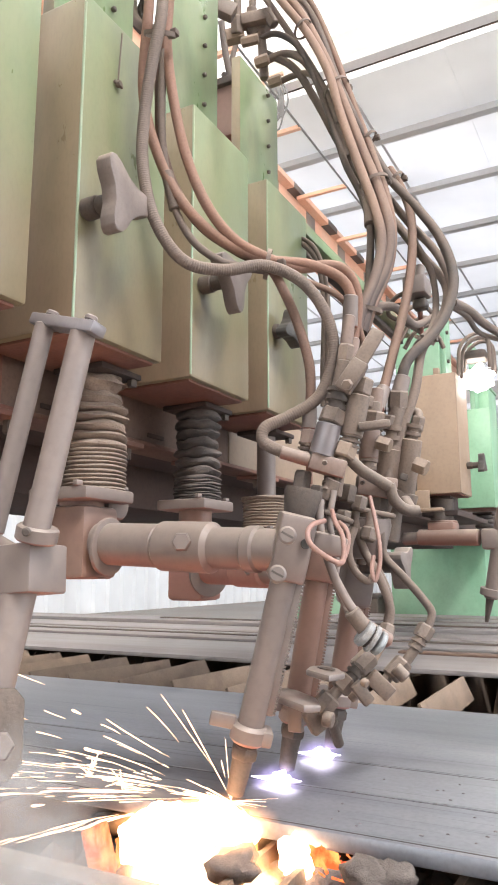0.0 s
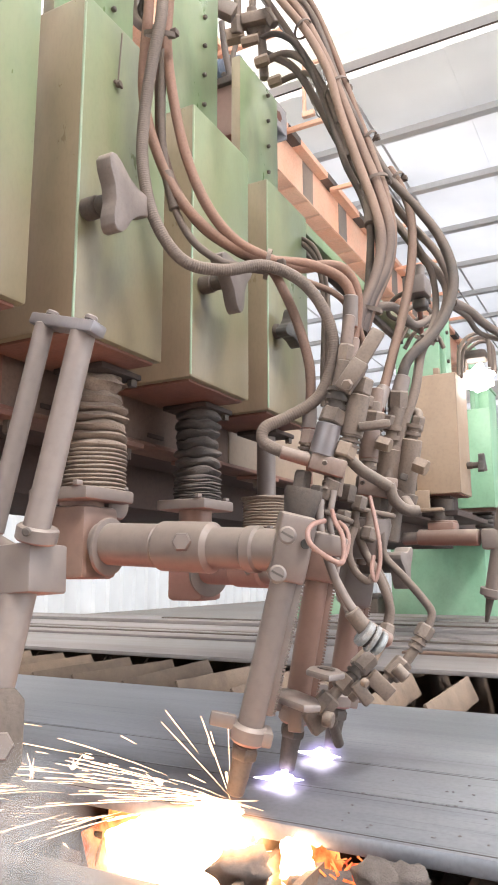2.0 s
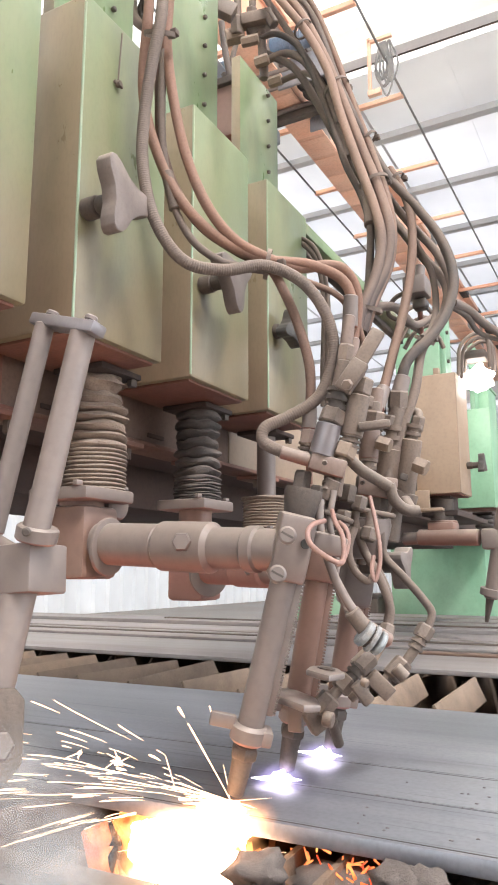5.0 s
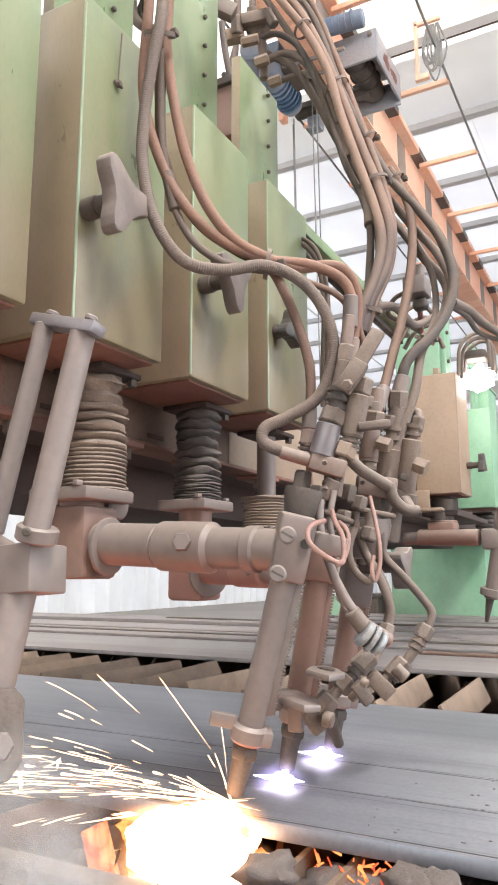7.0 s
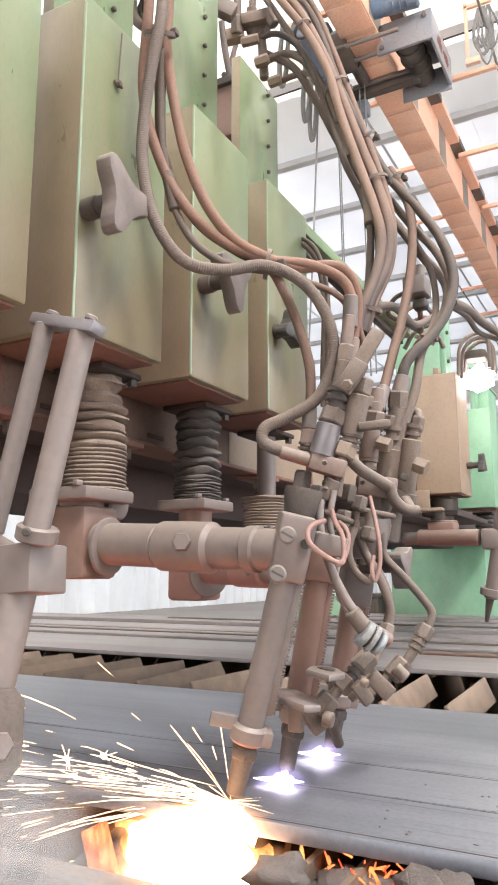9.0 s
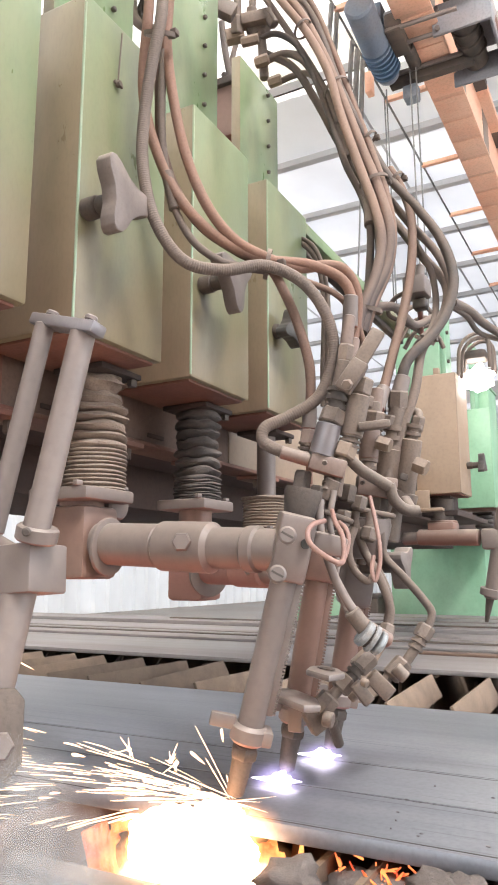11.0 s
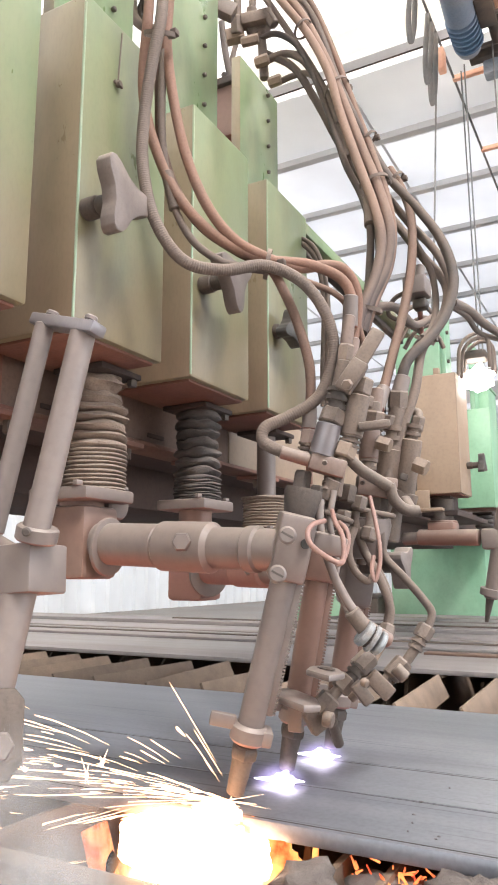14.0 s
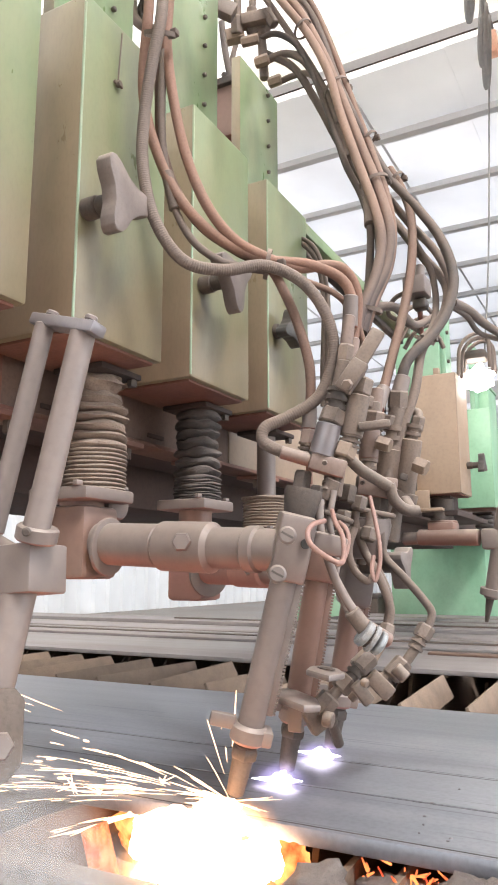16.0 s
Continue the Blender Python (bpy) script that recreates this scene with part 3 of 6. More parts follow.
part("lump", lump((0.735, 0.267, 0.714), (0.022, 0.024, 0.016), 77, 0.5, 3), SLAG, rub, "grey slag lump", 85)
part("lump", lump((0.735, 0.239, 0.713), (0.018, 0.02, 0.014), 79, 0.5, 3), SLAG, rub, "grey slag lump", 85)
part("lump", lump((0.720, 0.406, 0.702), (0.03, 0.03, 0.02), 81, 0.5, 3), SLAG, rub, "grey slag lump", 85)
part("lump", lump((0.775, 0.345, 0.683), (0.04, 0.045, 0.018), 91, 0.5, 3), SLAG, rub, "brown burnt slag lump", 85)
part("lump", lump((0.80, 0.275, 0.676), (0.05, 0.04, 0.022), 95, 0.5, 3), SLAG, rub, "brown burnt slag lump", 85)
bits = []
for i in range(70):
    cx, cy = rng.uniform(0.745, 0.80), rng.gauss(0.328, 0.035)
    a = Vector((cx, cy, rng.uniform(0.680, 0.706)))
    d = Vector((rng.uniform(-1, 1), rng.uniform(-1, 1), rng.uniform(-0.2, 0.9))).normalized() * rng.uniform(0.006, 0.02)
    bits.append(rod(a, a + d, rng.uniform(0.0008, 0.0022), 0.0008, 5, 0.0003))
tagged(part("ember_layer", join(*bits), EMBER, rub, "glowing orange crumbs"), kind="stuff")


# ---- gantry beam ----
beam = thing("gantry_beam", "dark brown box girder carrying the lifting units", "gantry", (2.5, 1.0, 1.13))
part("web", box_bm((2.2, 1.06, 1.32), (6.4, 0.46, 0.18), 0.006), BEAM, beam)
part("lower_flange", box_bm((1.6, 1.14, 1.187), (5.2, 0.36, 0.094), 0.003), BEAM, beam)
part("front_plate", box_bm((0.18, 0.795, 1.296), (2.36, 0.024, 0.122), 0.003), BEAM_BROWN, beam, "brown dusted front plate")
part("front_plate", box_bm((2.08, 0.795, 1.305), (1.43, 0.024, 0.14), 0.003), TAN, beam, "tan dusted front plate")
part("ledge", box_bm((0.9, 0.812, 1.231), (3.8, 0.075, 0.008), 0.002), RED, beam, "dark red oxide ledge")
for i in range(6):
    xb = 0.45 + i * 0.27
    brk = part("bracket", join(box_bm((xb, 0.80, 1.222), (0.085, 0.07, 0.009), 0.002), box_bm((xb - 0.02, 0.776, 1.27), (0.012, 0.016, 0.07), 0.002)), RED, beam, "red oxide clamp bracket")
    for dx in (-0.026, 0.024):
        part("bolt", hexnut((xb + dx, 0.79, 1.219), (xb + dx, 0.79, 1.198), 0.0095), STEEL_DARK, brk)
    if i < 3:
        part("slot", box_bm((xb + 0.1, 0.7825, 1.25), (0.05, 0.004, 0.008), 0.001), BEAM, beam, "dark slot in the plate")
part("front_bar", box_bm((1.83, 0.645, 1.776), (0.90, 0.045, 0.028), 0.003), GREEN, beam, "green square bar along the housing tops")
# dark strip: the bar's underside shade put into its colour
part("bar_strip", box_bm((1.83, 0.66, 1.752), (0.90, 0.02, 0.016), 0.002), STEEL_DARK, beam, "dark strip painting the shade under the bar")


# ---- lifting units ----
def wing_handle(at, size, parent, material, tilt=0, name="knob", reach=0.05):
    """A three-winged clamp handle on a short shaft towards -y."""
    x, y, z = at
    shaft = part("shaft", join(rod((x, y, z), (x, y - 0.44 * reach, z), 0.0145), rod((x, y - 0.44 * reach, z), (x, y - reach, z), 0.0125)), STEEL_DARK, parent, "dark round shaft")
    pts = []
    for k in range(42):
        a = 2 * math.pi * k / 42
        e = abs((a + math.pi / 3) % (2 * math.pi / 3) - math.pi / 3)
        r = size * (0.46 + 0.54 * math.exp(-(e / 0.42) ** 2))
        pts.append((r * math.cos(a + radians(tilt)), r * math.sin(a + radians(tilt))))
    m = Matrix.Translation((x, y - reach - 0.008, z)) @ Matrix.Rotation(radians(90), 4, "X")
    part(name, prism(pts, m, 0.023, 0.0085), material, parent, "dusty three-winged clamp handle")


def bellows_profile(n, r, tight):
    """Round folds with narrow, deep creases."""
    inner = r * (0.66 if n < 8 else 0.84)
    prof = [(0, inner)]
    for k in range(n):
        for u in (0.03, 0.12, 0.28, 0.5, 0.72, 0.88, 0.97):
            prof.append(((k + u) / n, inner + (r - inner) * math.sin(math.pi * u) ** 0.45))
    return prof + [(1, inner)]


PITCH, BOX_W, BOX_Z0, BOX_Z1, FRONT = 0.268, 0.192, 1.302, 1.772, 0.60


def lifting_unit(x, paint, label, column_top, boot, foot_z, boot_x, knob=True, knob_mat=None, boot_mat=None, rod_mat=None):
    u = thing("lifting_unit", label, "torch lifter", (x, FRONT, BOX_Z0), "lifting units on the gantry")
    cx = x + BOX_W / 2
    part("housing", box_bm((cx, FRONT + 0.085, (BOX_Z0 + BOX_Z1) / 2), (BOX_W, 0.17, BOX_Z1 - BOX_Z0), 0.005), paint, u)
    part("worn_edge", rod((x + 0.0016, FRONT + 0.0016, BOX_Z0 + 0.004), (x + 0.0016, FRONT + 0.0016, BOX_Z1 - 0.004), 0.0019, None, 8, 0.0004), WORN_EDGE if paint is GREEN else paint, u, "worn bright corner edge" if paint is GREEN else "")
    part("base_plate", box_bm((cx, FRONT + 0.085, BOX_Z0 - 0.0015), (BOX_W - 0.02, 0.15, 0.005), 0.001), RED, u, "red oxide underside plate")
    col = part("column", box_bm((cx, FRONT + 0.076, (BOX_Z1 + column_top) / 2 - 0.01), (BOX_W - 0.014, 0.022, column_top - BOX_Z1 + 0.02), 0.003), paint, u)
    for k in range(6):
        z = BOX_Z1 + 0.035 + k * 0.062
        if z < column_top - 0.01:
            part("bolt", rod((cx + 0.035, FRONT + 0.066, z), (cx + 0.035, FRONT + 0.058, z), 0.0042, None, 8), STEEL_DARK, col)
    if knob:
        wing_handle(knob[:3], knob[3], u, knob_mat or KNOB, knob[4], reach=knob[5] if len(knob) > 5 else 0.05)
    by = FRONT + 0.10
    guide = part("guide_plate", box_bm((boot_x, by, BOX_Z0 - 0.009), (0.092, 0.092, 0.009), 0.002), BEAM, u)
    part("bolt", hexnut((boot_x + 0.036, by - 0.036, BOX_Z0 - 0.012), (boot_x + 0.036, by - 0.036, BOX_Z0 - 0.024), 0.008), STEEL_DARK, guide)
    part("piston", rod((boot_x, by, BOX_Z0), (boot_x, by, foot_z), 0.020), rod_mat or STEEL_DARK, u)
    for a, b, n, r, wob, nm in boot:
        part("bellows", lathe((boot_x, by, a), (boot_x, by, b), bellows_profile(n, r, 0), 28, wob, x), boot_mat or BOOT, u, nm)
    return u


U0 = 0.657
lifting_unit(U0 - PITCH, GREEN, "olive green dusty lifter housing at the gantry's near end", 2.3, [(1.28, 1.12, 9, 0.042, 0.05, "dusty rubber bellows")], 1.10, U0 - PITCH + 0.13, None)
clip = thing("wire_clip", "thin hanging wire with a small dusty clip", "wire", (0.725, 0.598, 1.675))
part("wire", rod((0.731, 0.5975, 1.760), (0.725, 0.5975, 1.675), 0.0011, None, 6, 0.0003), HOSE_GREY, clip)
part("clip", join(hexnut((0.725, 0.599, 1.675), (0.725, 0.592, 1.675), 0.005), box_bm((0.725, 0.5965, 1.675), (0.018, 0.004, 0.004), 0.001)), HOSE_GREY, clip)
K1 = (0.673, 0.600, 1.462)
K2 = (0.954, 0.600, 1.460)
K3 = (1.222, 0.600, 1.462)
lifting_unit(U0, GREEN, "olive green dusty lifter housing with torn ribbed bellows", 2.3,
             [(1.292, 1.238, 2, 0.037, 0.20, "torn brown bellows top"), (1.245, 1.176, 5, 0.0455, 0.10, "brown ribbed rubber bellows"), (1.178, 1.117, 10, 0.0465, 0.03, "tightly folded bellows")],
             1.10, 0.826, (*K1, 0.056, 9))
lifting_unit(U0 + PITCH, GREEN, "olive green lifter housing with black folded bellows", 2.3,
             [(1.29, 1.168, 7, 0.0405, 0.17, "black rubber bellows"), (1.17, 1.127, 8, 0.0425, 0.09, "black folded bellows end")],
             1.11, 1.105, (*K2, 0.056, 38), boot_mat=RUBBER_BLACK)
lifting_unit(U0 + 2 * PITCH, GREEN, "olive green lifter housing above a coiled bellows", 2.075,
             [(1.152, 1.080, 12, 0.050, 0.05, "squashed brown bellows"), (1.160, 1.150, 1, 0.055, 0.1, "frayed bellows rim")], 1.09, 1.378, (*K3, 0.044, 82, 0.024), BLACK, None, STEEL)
lifting_unit(U0 + 8 * PITCH, TAN, "tan-painted lifter housing far along the gantry", 1.80,
             [], 1.15, U0 + 8 * PITCH + 0.095, (2.93, 0.6, 1.42, 0.045, 100), BLACK, RUBBER_BLACK)
lifting_unit((3.502, 0.600, 1.284)[0], GREEN_PLAIN, "clean green lifter housing at the far end", 2.1,
             [(1.285, 1.2, 4, 0.045, 0.03, "short dark bellows")], 1.15, 3.75, None, None, RUBBER_BLACK)
upper_box = thing("control_box", "green painted control box above the far lifter", "control box", (3.7, 0.662, 1.686))
part("body", box_bm((3.7, 0.662, 1.789), (0.2, 0.090, 0.207), 0.006), GREEN_PLAIN, upper_box)
part("lid", box_bm((3.7, 0.662, 1.897), (0.21, 0.100, 0.012), 0.003), GREEN_PLAIN, upper_box)
back4 = thing("mounting_plate", "green mounting plate behind the tan lifter housing", "plate", (2.998, 0.665, 1.874), "")
PB = (2.830, 0.844, 1.856)
part("panel", box_bm((2.845, (PB[1] + 0.665) / 2, 1.80), (0.03, PB[1] - 0.665, 0.42), 0.004), GREEN_PLAIN, back4)
part("flange", box_bm((2.90, 0.655, 1.84), (0.10, 0.02, 0.42), 0.003), GREEN_PLAIN, back4)
for k in range(3):
    part("bolt", rod((2.88, 0.645, 1.72 + 0.12 * k), (2.88, 0.635, 1.72 + 0.12 * k), 0.008, None, 10), STEEL_DARK, back4)
part_end = thing("end_carriage", "green painted steel end carriage beyond the bed", "carriage", (4.95, 1.2, 0.0))
E1, E2 = (4.900, 1.548, 1.247), (4.900, 0.920, 1.231)
part("housing", box_bm((5.35, (E1[1] + E2[1]) / 2, E1[2] / 2), (0.9, E1[1] - E2[1], E1[2]), 0.012), GREEN_PLAIN, part_end)
part("cap", box_bm((5.35, (E1[1] + E2[1]) / 2, E1[2] + 0.012), (0.92, E1[1] - E2[1] + 0.02, 0.03), 0.006), GREEN_PLAIN, part_end)
crate = thing("steel_crate", "dark brown steel crate standing beyond the bed", "crate", (5.0, 1.685, 0.0))
part("body", box_bm((5.0, 1.685, 0.426), (0.34, 0.122, 0.853), 0.01), STEEL_DARK, crate)
part("rim", box_bm((5.0, 1.685, 0.853), (0.36, 0.142, 0.03), 0.006), STEEL_DARK, crate)
base = thing("machine_base", "low green painted machine base by the far wall", "machine base", (6.5, 2.414, 0.0))
part("body", box_bm((6.5, 2.414, 0.398), (0.6, 0.874, 0.795), 0.012), GREEN_PLAIN, base)
part("cap", box_bm((6.5, 2.414, 0.803), (0.63, 0.904, 0.02), 0.004), GREEN_PLAIN, base)


# ---- torch arms ----
def screw(c, d, r, parent):
    c, d = Vector(c), Vector(d).normalized()
    s = part("screw", rod(c, c + d * 0.008, r, None, 18, 0.0025), STEEL_GREY, parent)
    _, dd, sx, nx = axis_frame(c, c + d)
    m = Matrix.Translation(c + d * 0.0082) @ Matrix((sx, nx, dd)).transposed().to_4x4() @ Matrix.Rotation(0.5, 4, "Z")
    part("slot", box_bm((0, 0, 0), (r * 1.4, 0.0022, 0.0012), 0, m), STEEL_DARK, s)


def torch_arm(a, b, r, label, foot_top, foot_w=0.075, mid=0.45, paint=None):
    """A telescoping round arm from the block under a bellows to a torch clamp."""
    a, b = Vector(a), Vector(b)
    d = (b - a).normalized()
    t = thing("telescopic_boom", label, "machine arm", a, "torch arms")
    blk = part("block", box_bm((a.x, a.y, a.z), (foot_w, foot_w, 0.10), 0.008), paint or STEEL_RED, t)
    part("flange", box_bm((a.x, a.y, foot_top - 0.008), (foot_w + 0.03, foot_w + 0.03, 0.018), 0.004), STEEL, t)
    part("neck", rod((a.x, a.y, a.z), (a.x, a.y, foot_top - 0.012), foot_w * 0.42), STEEL_RED, t)
    for sx in (-1, 1):
        part("bolt", hexnut((a.x + sx * (foot_w / 2 + 0.012), a.y - 0.035, foot_top + 0.001), (a.x + sx * (foot_w / 2 + 0.012), a.y - 0.035, foot_top + 0.008), 0.007), STEEL, t)
    part("sleeve", rod(a - d * 0.045, a.lerp(b, mid), r, None, 28, 0.004), paint or STEEL, t)
    part("collar", rod(a.lerp(b, mid * 0.98), a.lerp(b, mid + 0.26), r * 1.13, None, 28, 0.006), paint or STEEL, t)
    part("inner_tube", rod(a.lerp(b, mid + 0.24), a.lerp(b, 1.0), r * 0.92, r * 0.88, 28), STEEL, t)
    part("clamp_ring", rod(a.lerp(b, mid + 0.40), a.lerp(b, mid + 0.46), r * 1.0, None, 28, 0.003), STEEL, t)
    c = a.lerp(b, mid + 0.13) + Vector((-0.93, -0.32, 0.12)).normalized() * r * 1.06
    part("bolt", hexnut(c, c + Vector((-0.93, -0.32, 0.12)).normalized() * 0.012, 0.0125), STEEL, t, "hexagon bolt head")
    ear = a + Vector((foot_w * 0.62, -0.02, 0.055))
    part("ear", rod(ear + Vector((0, -0.012, 0)), ear + Vector((0, 0.012, 0)), 0.022, None, 20, 0.003), STEEL, t)
    # curved cheek beside the block
    m = Matrix.Translation(a + d * 0.052 + Vector((0, 0, -0.004))) @ d.to_track_quat("Z", "Y").to_matrix().to_4x4()
    part("cheek", prism([(0.037 * math.cos(k * math.pi / 12), 0.040 * math.sin(k * math.pi / 12)) for k in range(24)], m, 0.008, 0.003), STEEL, t)
    return t


torch_arm((0.801, 0.700, 1.044), (0.789, 0.380, 1.028), 0.0285, "dusty red-brown telescopic torch arm with bolted collar", 1.117)
torch_arm((1.100, 0.700, 1.006), (0.930, 0.408, 1.004), 0.022, "red-brown torch arm hanging under black bellows", 1.127, 0.07, paint=RED_PAINT)
torch_arm((1.371, 0.700, 1.037), (1.060, 0.380, 1.027), 0.022, "brown torch arm under a squashed bellows", 1.088, 0.07, paint=RED_PAINT)
far_arm = thing("telescopic_boom", "brown torch arm under the tan lifter housing", "machine arm", (2.93, 0.7, 1.1), "torch arms")
part("collar", rod((2.90, 0.70, 1.30), (2.90, 0.70, 1.205), 0.045, None, 24, 0.004), STEEL_DARK, far_arm, "dark round collar")
part("neck", join(rod((2.90, 0.70, 1.205), (2.90, 0.70, 1.188), 0.058, None, 20, 0.003), box_bm((2.87, 0.69, 1.168), (0.10, 0.10, 0.055), 0.006)), STEEL_RED, far_arm)
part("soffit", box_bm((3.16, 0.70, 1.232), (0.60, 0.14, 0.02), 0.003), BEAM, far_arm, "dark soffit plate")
part("bracket", join(box_bm((2.80, 0.75, 1.275), (0.014, 0.06, 0.085), 0.003), box_bm((2.80, 0.725, 1.242), (0.04, 0.11, 0.012), 0.003)), TAN, far_arm, "tan side bracket")
part("sleeve", rod((2.840, 0.780, 1.140), (2.818, 0.545, 1.133), 0.031, None, 24, 0.004), STEEL_RED, far_arm)
part("inner_tube", rod((2.864, 0.845, 1.136), (2.844, 0.774, 1.138), 0.025, None, 24, 0.004), STEEL, far_arm)
part("clamp", box_bm((2.820, 0.501, 1.126), (0.07, 0.07, 0.075), 0.01), STEEL, far_arm)
far_torch = thing("cutting_torch", "slim dusty cutting torch on the far arm", "cutting torch", (2.835, 0.541, 0.831), "cutting torches")
part("barrel", rod((2.802, 0.450, 1.237), (2.830, 0.520, 0.912), 0.026), STEEL, far_torch)
part("collar", rod((2.824, 0.518, 0.948), (2.826, 0.524, 0.922), 0.036), STEEL, far_torch)
part("nozzle", rod((2.828, 0.521, 0.922), (2.836, 0.542, 0.827), 0.016, 0.007), STEEL_DARK, far_torch)
# no real lamp: a glare of daylight made as a glowing lump, box added
far_light = thing("daylight_glare", "dazzling glare of daylight behind the lifter housings, as a glowing lump", "lamp", (3.091, 0.568, 1.885))
part("lens", lump((3.102, 0.574, 1.809), (0.04, 0.066, 0.048), 8, 0.5, 4), glow("daylight_glow", (1, 0.98, 0.95), 12.0), far_light, "glowing white lump")
part("hood", box_bm((3.105, 0.574, 1.909), (0.10, 0.10, 0.045), 0.02), STEEL_DARK, far_light)


# ---- cutting torches ----
def torch(tip, topv, label, length, rack_side=1, r=0.0185, mat_barrel=None):
    """A tilted barrel with a toothed rack, clamp, head and nozzle."""
    tip, topv = Vector(tip), Vector(topv)
    d = (topv - tip).normalized()
    t = thing("cutting_torch", label, "cutting torch", tip, "cutting torches")
    at_ = lambda s: tip + d * s
    mb = mat_barrel or STEEL
    barrel = part("barrel", rod(at_(0.075), at_(length), r, None, 28), mb, t)
    side = (Vector((1, 0, 0)) * 0.55 + Vector((0, -1, 0)) * 0.84)
    side = (side - d * side.dot(d)).normalized() * rack_side
    fwd = d.cross(side)
    fr = Matrix((side, fwd, d)).transposed().to_4x4()
    rack = part("rack", box_bm((0, 0, 0), (0.009, 0.012, length - 0.12), 0.001, Matrix.Translation(at_(0.05 + length / 2) + side * (r + 0.002)) @ fr), mb, barrel, "toothed rack strip")
    teeth = bmesh.new()
    n = int((length - 0.125) / 0.0040)
    for i in range(n):
        add_box(teeth, None, (0.0036, 0.0125, 0.0021), 0, Matrix.Translation(at_(0.113 + i * 0.0040) + side * (r + 0.0075)) @ fr)
    part("teeth", teeth, mb, barrel)
    # head and nozzle
    part("head", join(rod(at_(0.074), at_(0.096), 0.0215, None, 24, 0.004), box_bm((0, 0, 0), (0.022, 0.030, 0.018), 0.003, Matrix.Translation(at_(0.085) + side * 0.016) @ fr)), STEEL, t)
    part("lug", box_bm((0, 0, 0), (0.030, 0.010, 0.016), 0.002, Matrix.Translation(at_(0.094) - side * 0.033) @ fr), STEEL_GREY, t)
    noz = part("nozzle", rod(at_(0.014), at_(0.072), 0.0105, 0.0135, 20), STEEL_DARK, t, "heat-darkened nozzle")
    part("nozzle_nut", hexnut(at_(0.056), at_(0.07), 0.0165), STEEL_DARK, noz)
    return t, at_, fr, side, d


T1, at1, fr1, side1, d1 = torch((0.789, 0.448, 0.737), (0.789, 0.372, 1.019), "dusty brown cutting torch throwing molten sparks", 0.285, 1, 0.0155)
T2, at2, fr2, side2, d2 = torch((0.915, 0.441, 0.737), (0.915, 0.391, 0.991), "red-brown cutting torch with toothed rack", 0.27, 1, 0.0160, STEEL_RED)
T3, at3, fr3, side3, d3 = torch((1.057, 0.436, 0.737), (1.057, 0.391, 0.973), "dusty red-brown cutting torch behind two others", 0.25, 1, 0.0175, STEEL_RED)
# clamp of the first torch with two slotted screws
cl = part("clamp", box_bm((0, 0, 0), (0.043, 0.042, 0.078), 0.005, Matrix.Translation(at1(0.305)) @ fr1), STEEL, T1)
for p in ((0.756, 0.358, 1.043), (0.758, 0.372, 1.000)):
    screw(p, (-0.86, -0.45, 0.05), 0.0105, T1)
part("bore", rod((0.783, 0.348, 1.034), (0.773, 0.343, 1.034), 0.0058, None, 16, 0.0005), BLACK, T1, "dark bore in the clamp")
part("clamp_cheek", box_bm((0, 0, 0), (0.05, 0.022, 0.024), 0.004, Matrix.Translation(at1(0.318) + side1 * 0.038) @ fr1), STEEL, T1)
part("cup", lathe((0.810, 0.370, 1.060), (0.812, 0.361, 1.102), [(0, 0.0155), (0.1, 0.0175), (0.85, 0.0235), (1, 0.0225)], 24), STEEL_DARK, T1, "dark rubber cup on the barrel's top")
part("clamp", box_bm((0, 0, 0), (0.05, 0.045, 0.05), 0.006, Matrix.Translation(at2(0.285)) @ fr2), STEEL_RED, T2)
part("clamp", box_bm((0, 0, 0), (0.048, 0.046, 0.08), 0.01, Matrix.Translation(at3(0.26)) @ fr3), STEEL, T3)
part("shield", lathe((1.015, 0.355, 1.026), (1.008, 0.347, 1.081), [(0, 0.026), (0.3, 0.028), (0.8, 0.032), (1, 0.030)], 22), STEEL, T3)


# a nearer torch holder with two slanting guide rods
NEAR = thing("torch_holder", "slanting twin-rod torch holder with capped rods", "torch holder", (0.496, 0.510, 0.954))
for i, (a, b, r) in enumerate((((0.515, 0.455, 1.233), (0.486, 0.477, 1.036), 0.0122), ((0.511, 0.502, 1.242), (0.490, 0.533, 1.038), 0.0095))):
    part("guide_rod", rod(a, b, r, None, 24), STEEL, NEAR)
ca, cb = Vector((0.511, 0.444, 1.228)), Vector((0.514, 0.506, 1.246))
dv = (cb - ca).normalized()
up = (Vector((0.515, 0.455, 1.233)) - Vector((0.486, 0.477, 1.036))).normalized()
sv = dv.cross(up).normalized()
up = sv.cross(dv)
CAPM = Matrix((dv, sv, up)).transposed().to_4x4()
part("cap_plate", box_bm((0, 0, 0), ((cb - ca).length + 0.022, 0.020, 0.012), 0.002, Matrix.Translation((ca + cb) / 2) @ CAPM), STEEL_BARE, NEAR)
for p in ((0.517, 0.447, 1.245), (0.517, 0.496, 1.258)):
    part("cap_screw", rod(Vector(p) - up * 0.008, Vector(p) - up * 0.002, 0.0065, None, 16), STEEL_GREY, NEAR)
blkm = Matrix.Translation(Vector((0.481, 0.477, 1.004)) + Vector((0.024, 0.030, 0))) @ Euler((radians(-4), radians(3), 0)).to_matrix().to_4x4()
part("clamp_block", box_bm((0, 0, 0), (0.048, 0.060, 0.044), 0.002, blkm), STEEL, NEAR)
part("ring", rod((0.491, 0.481, 1.029), (0.490, 0.477, 1.043), 0.019, None, 26, 0.002), STEEL, NEAR)
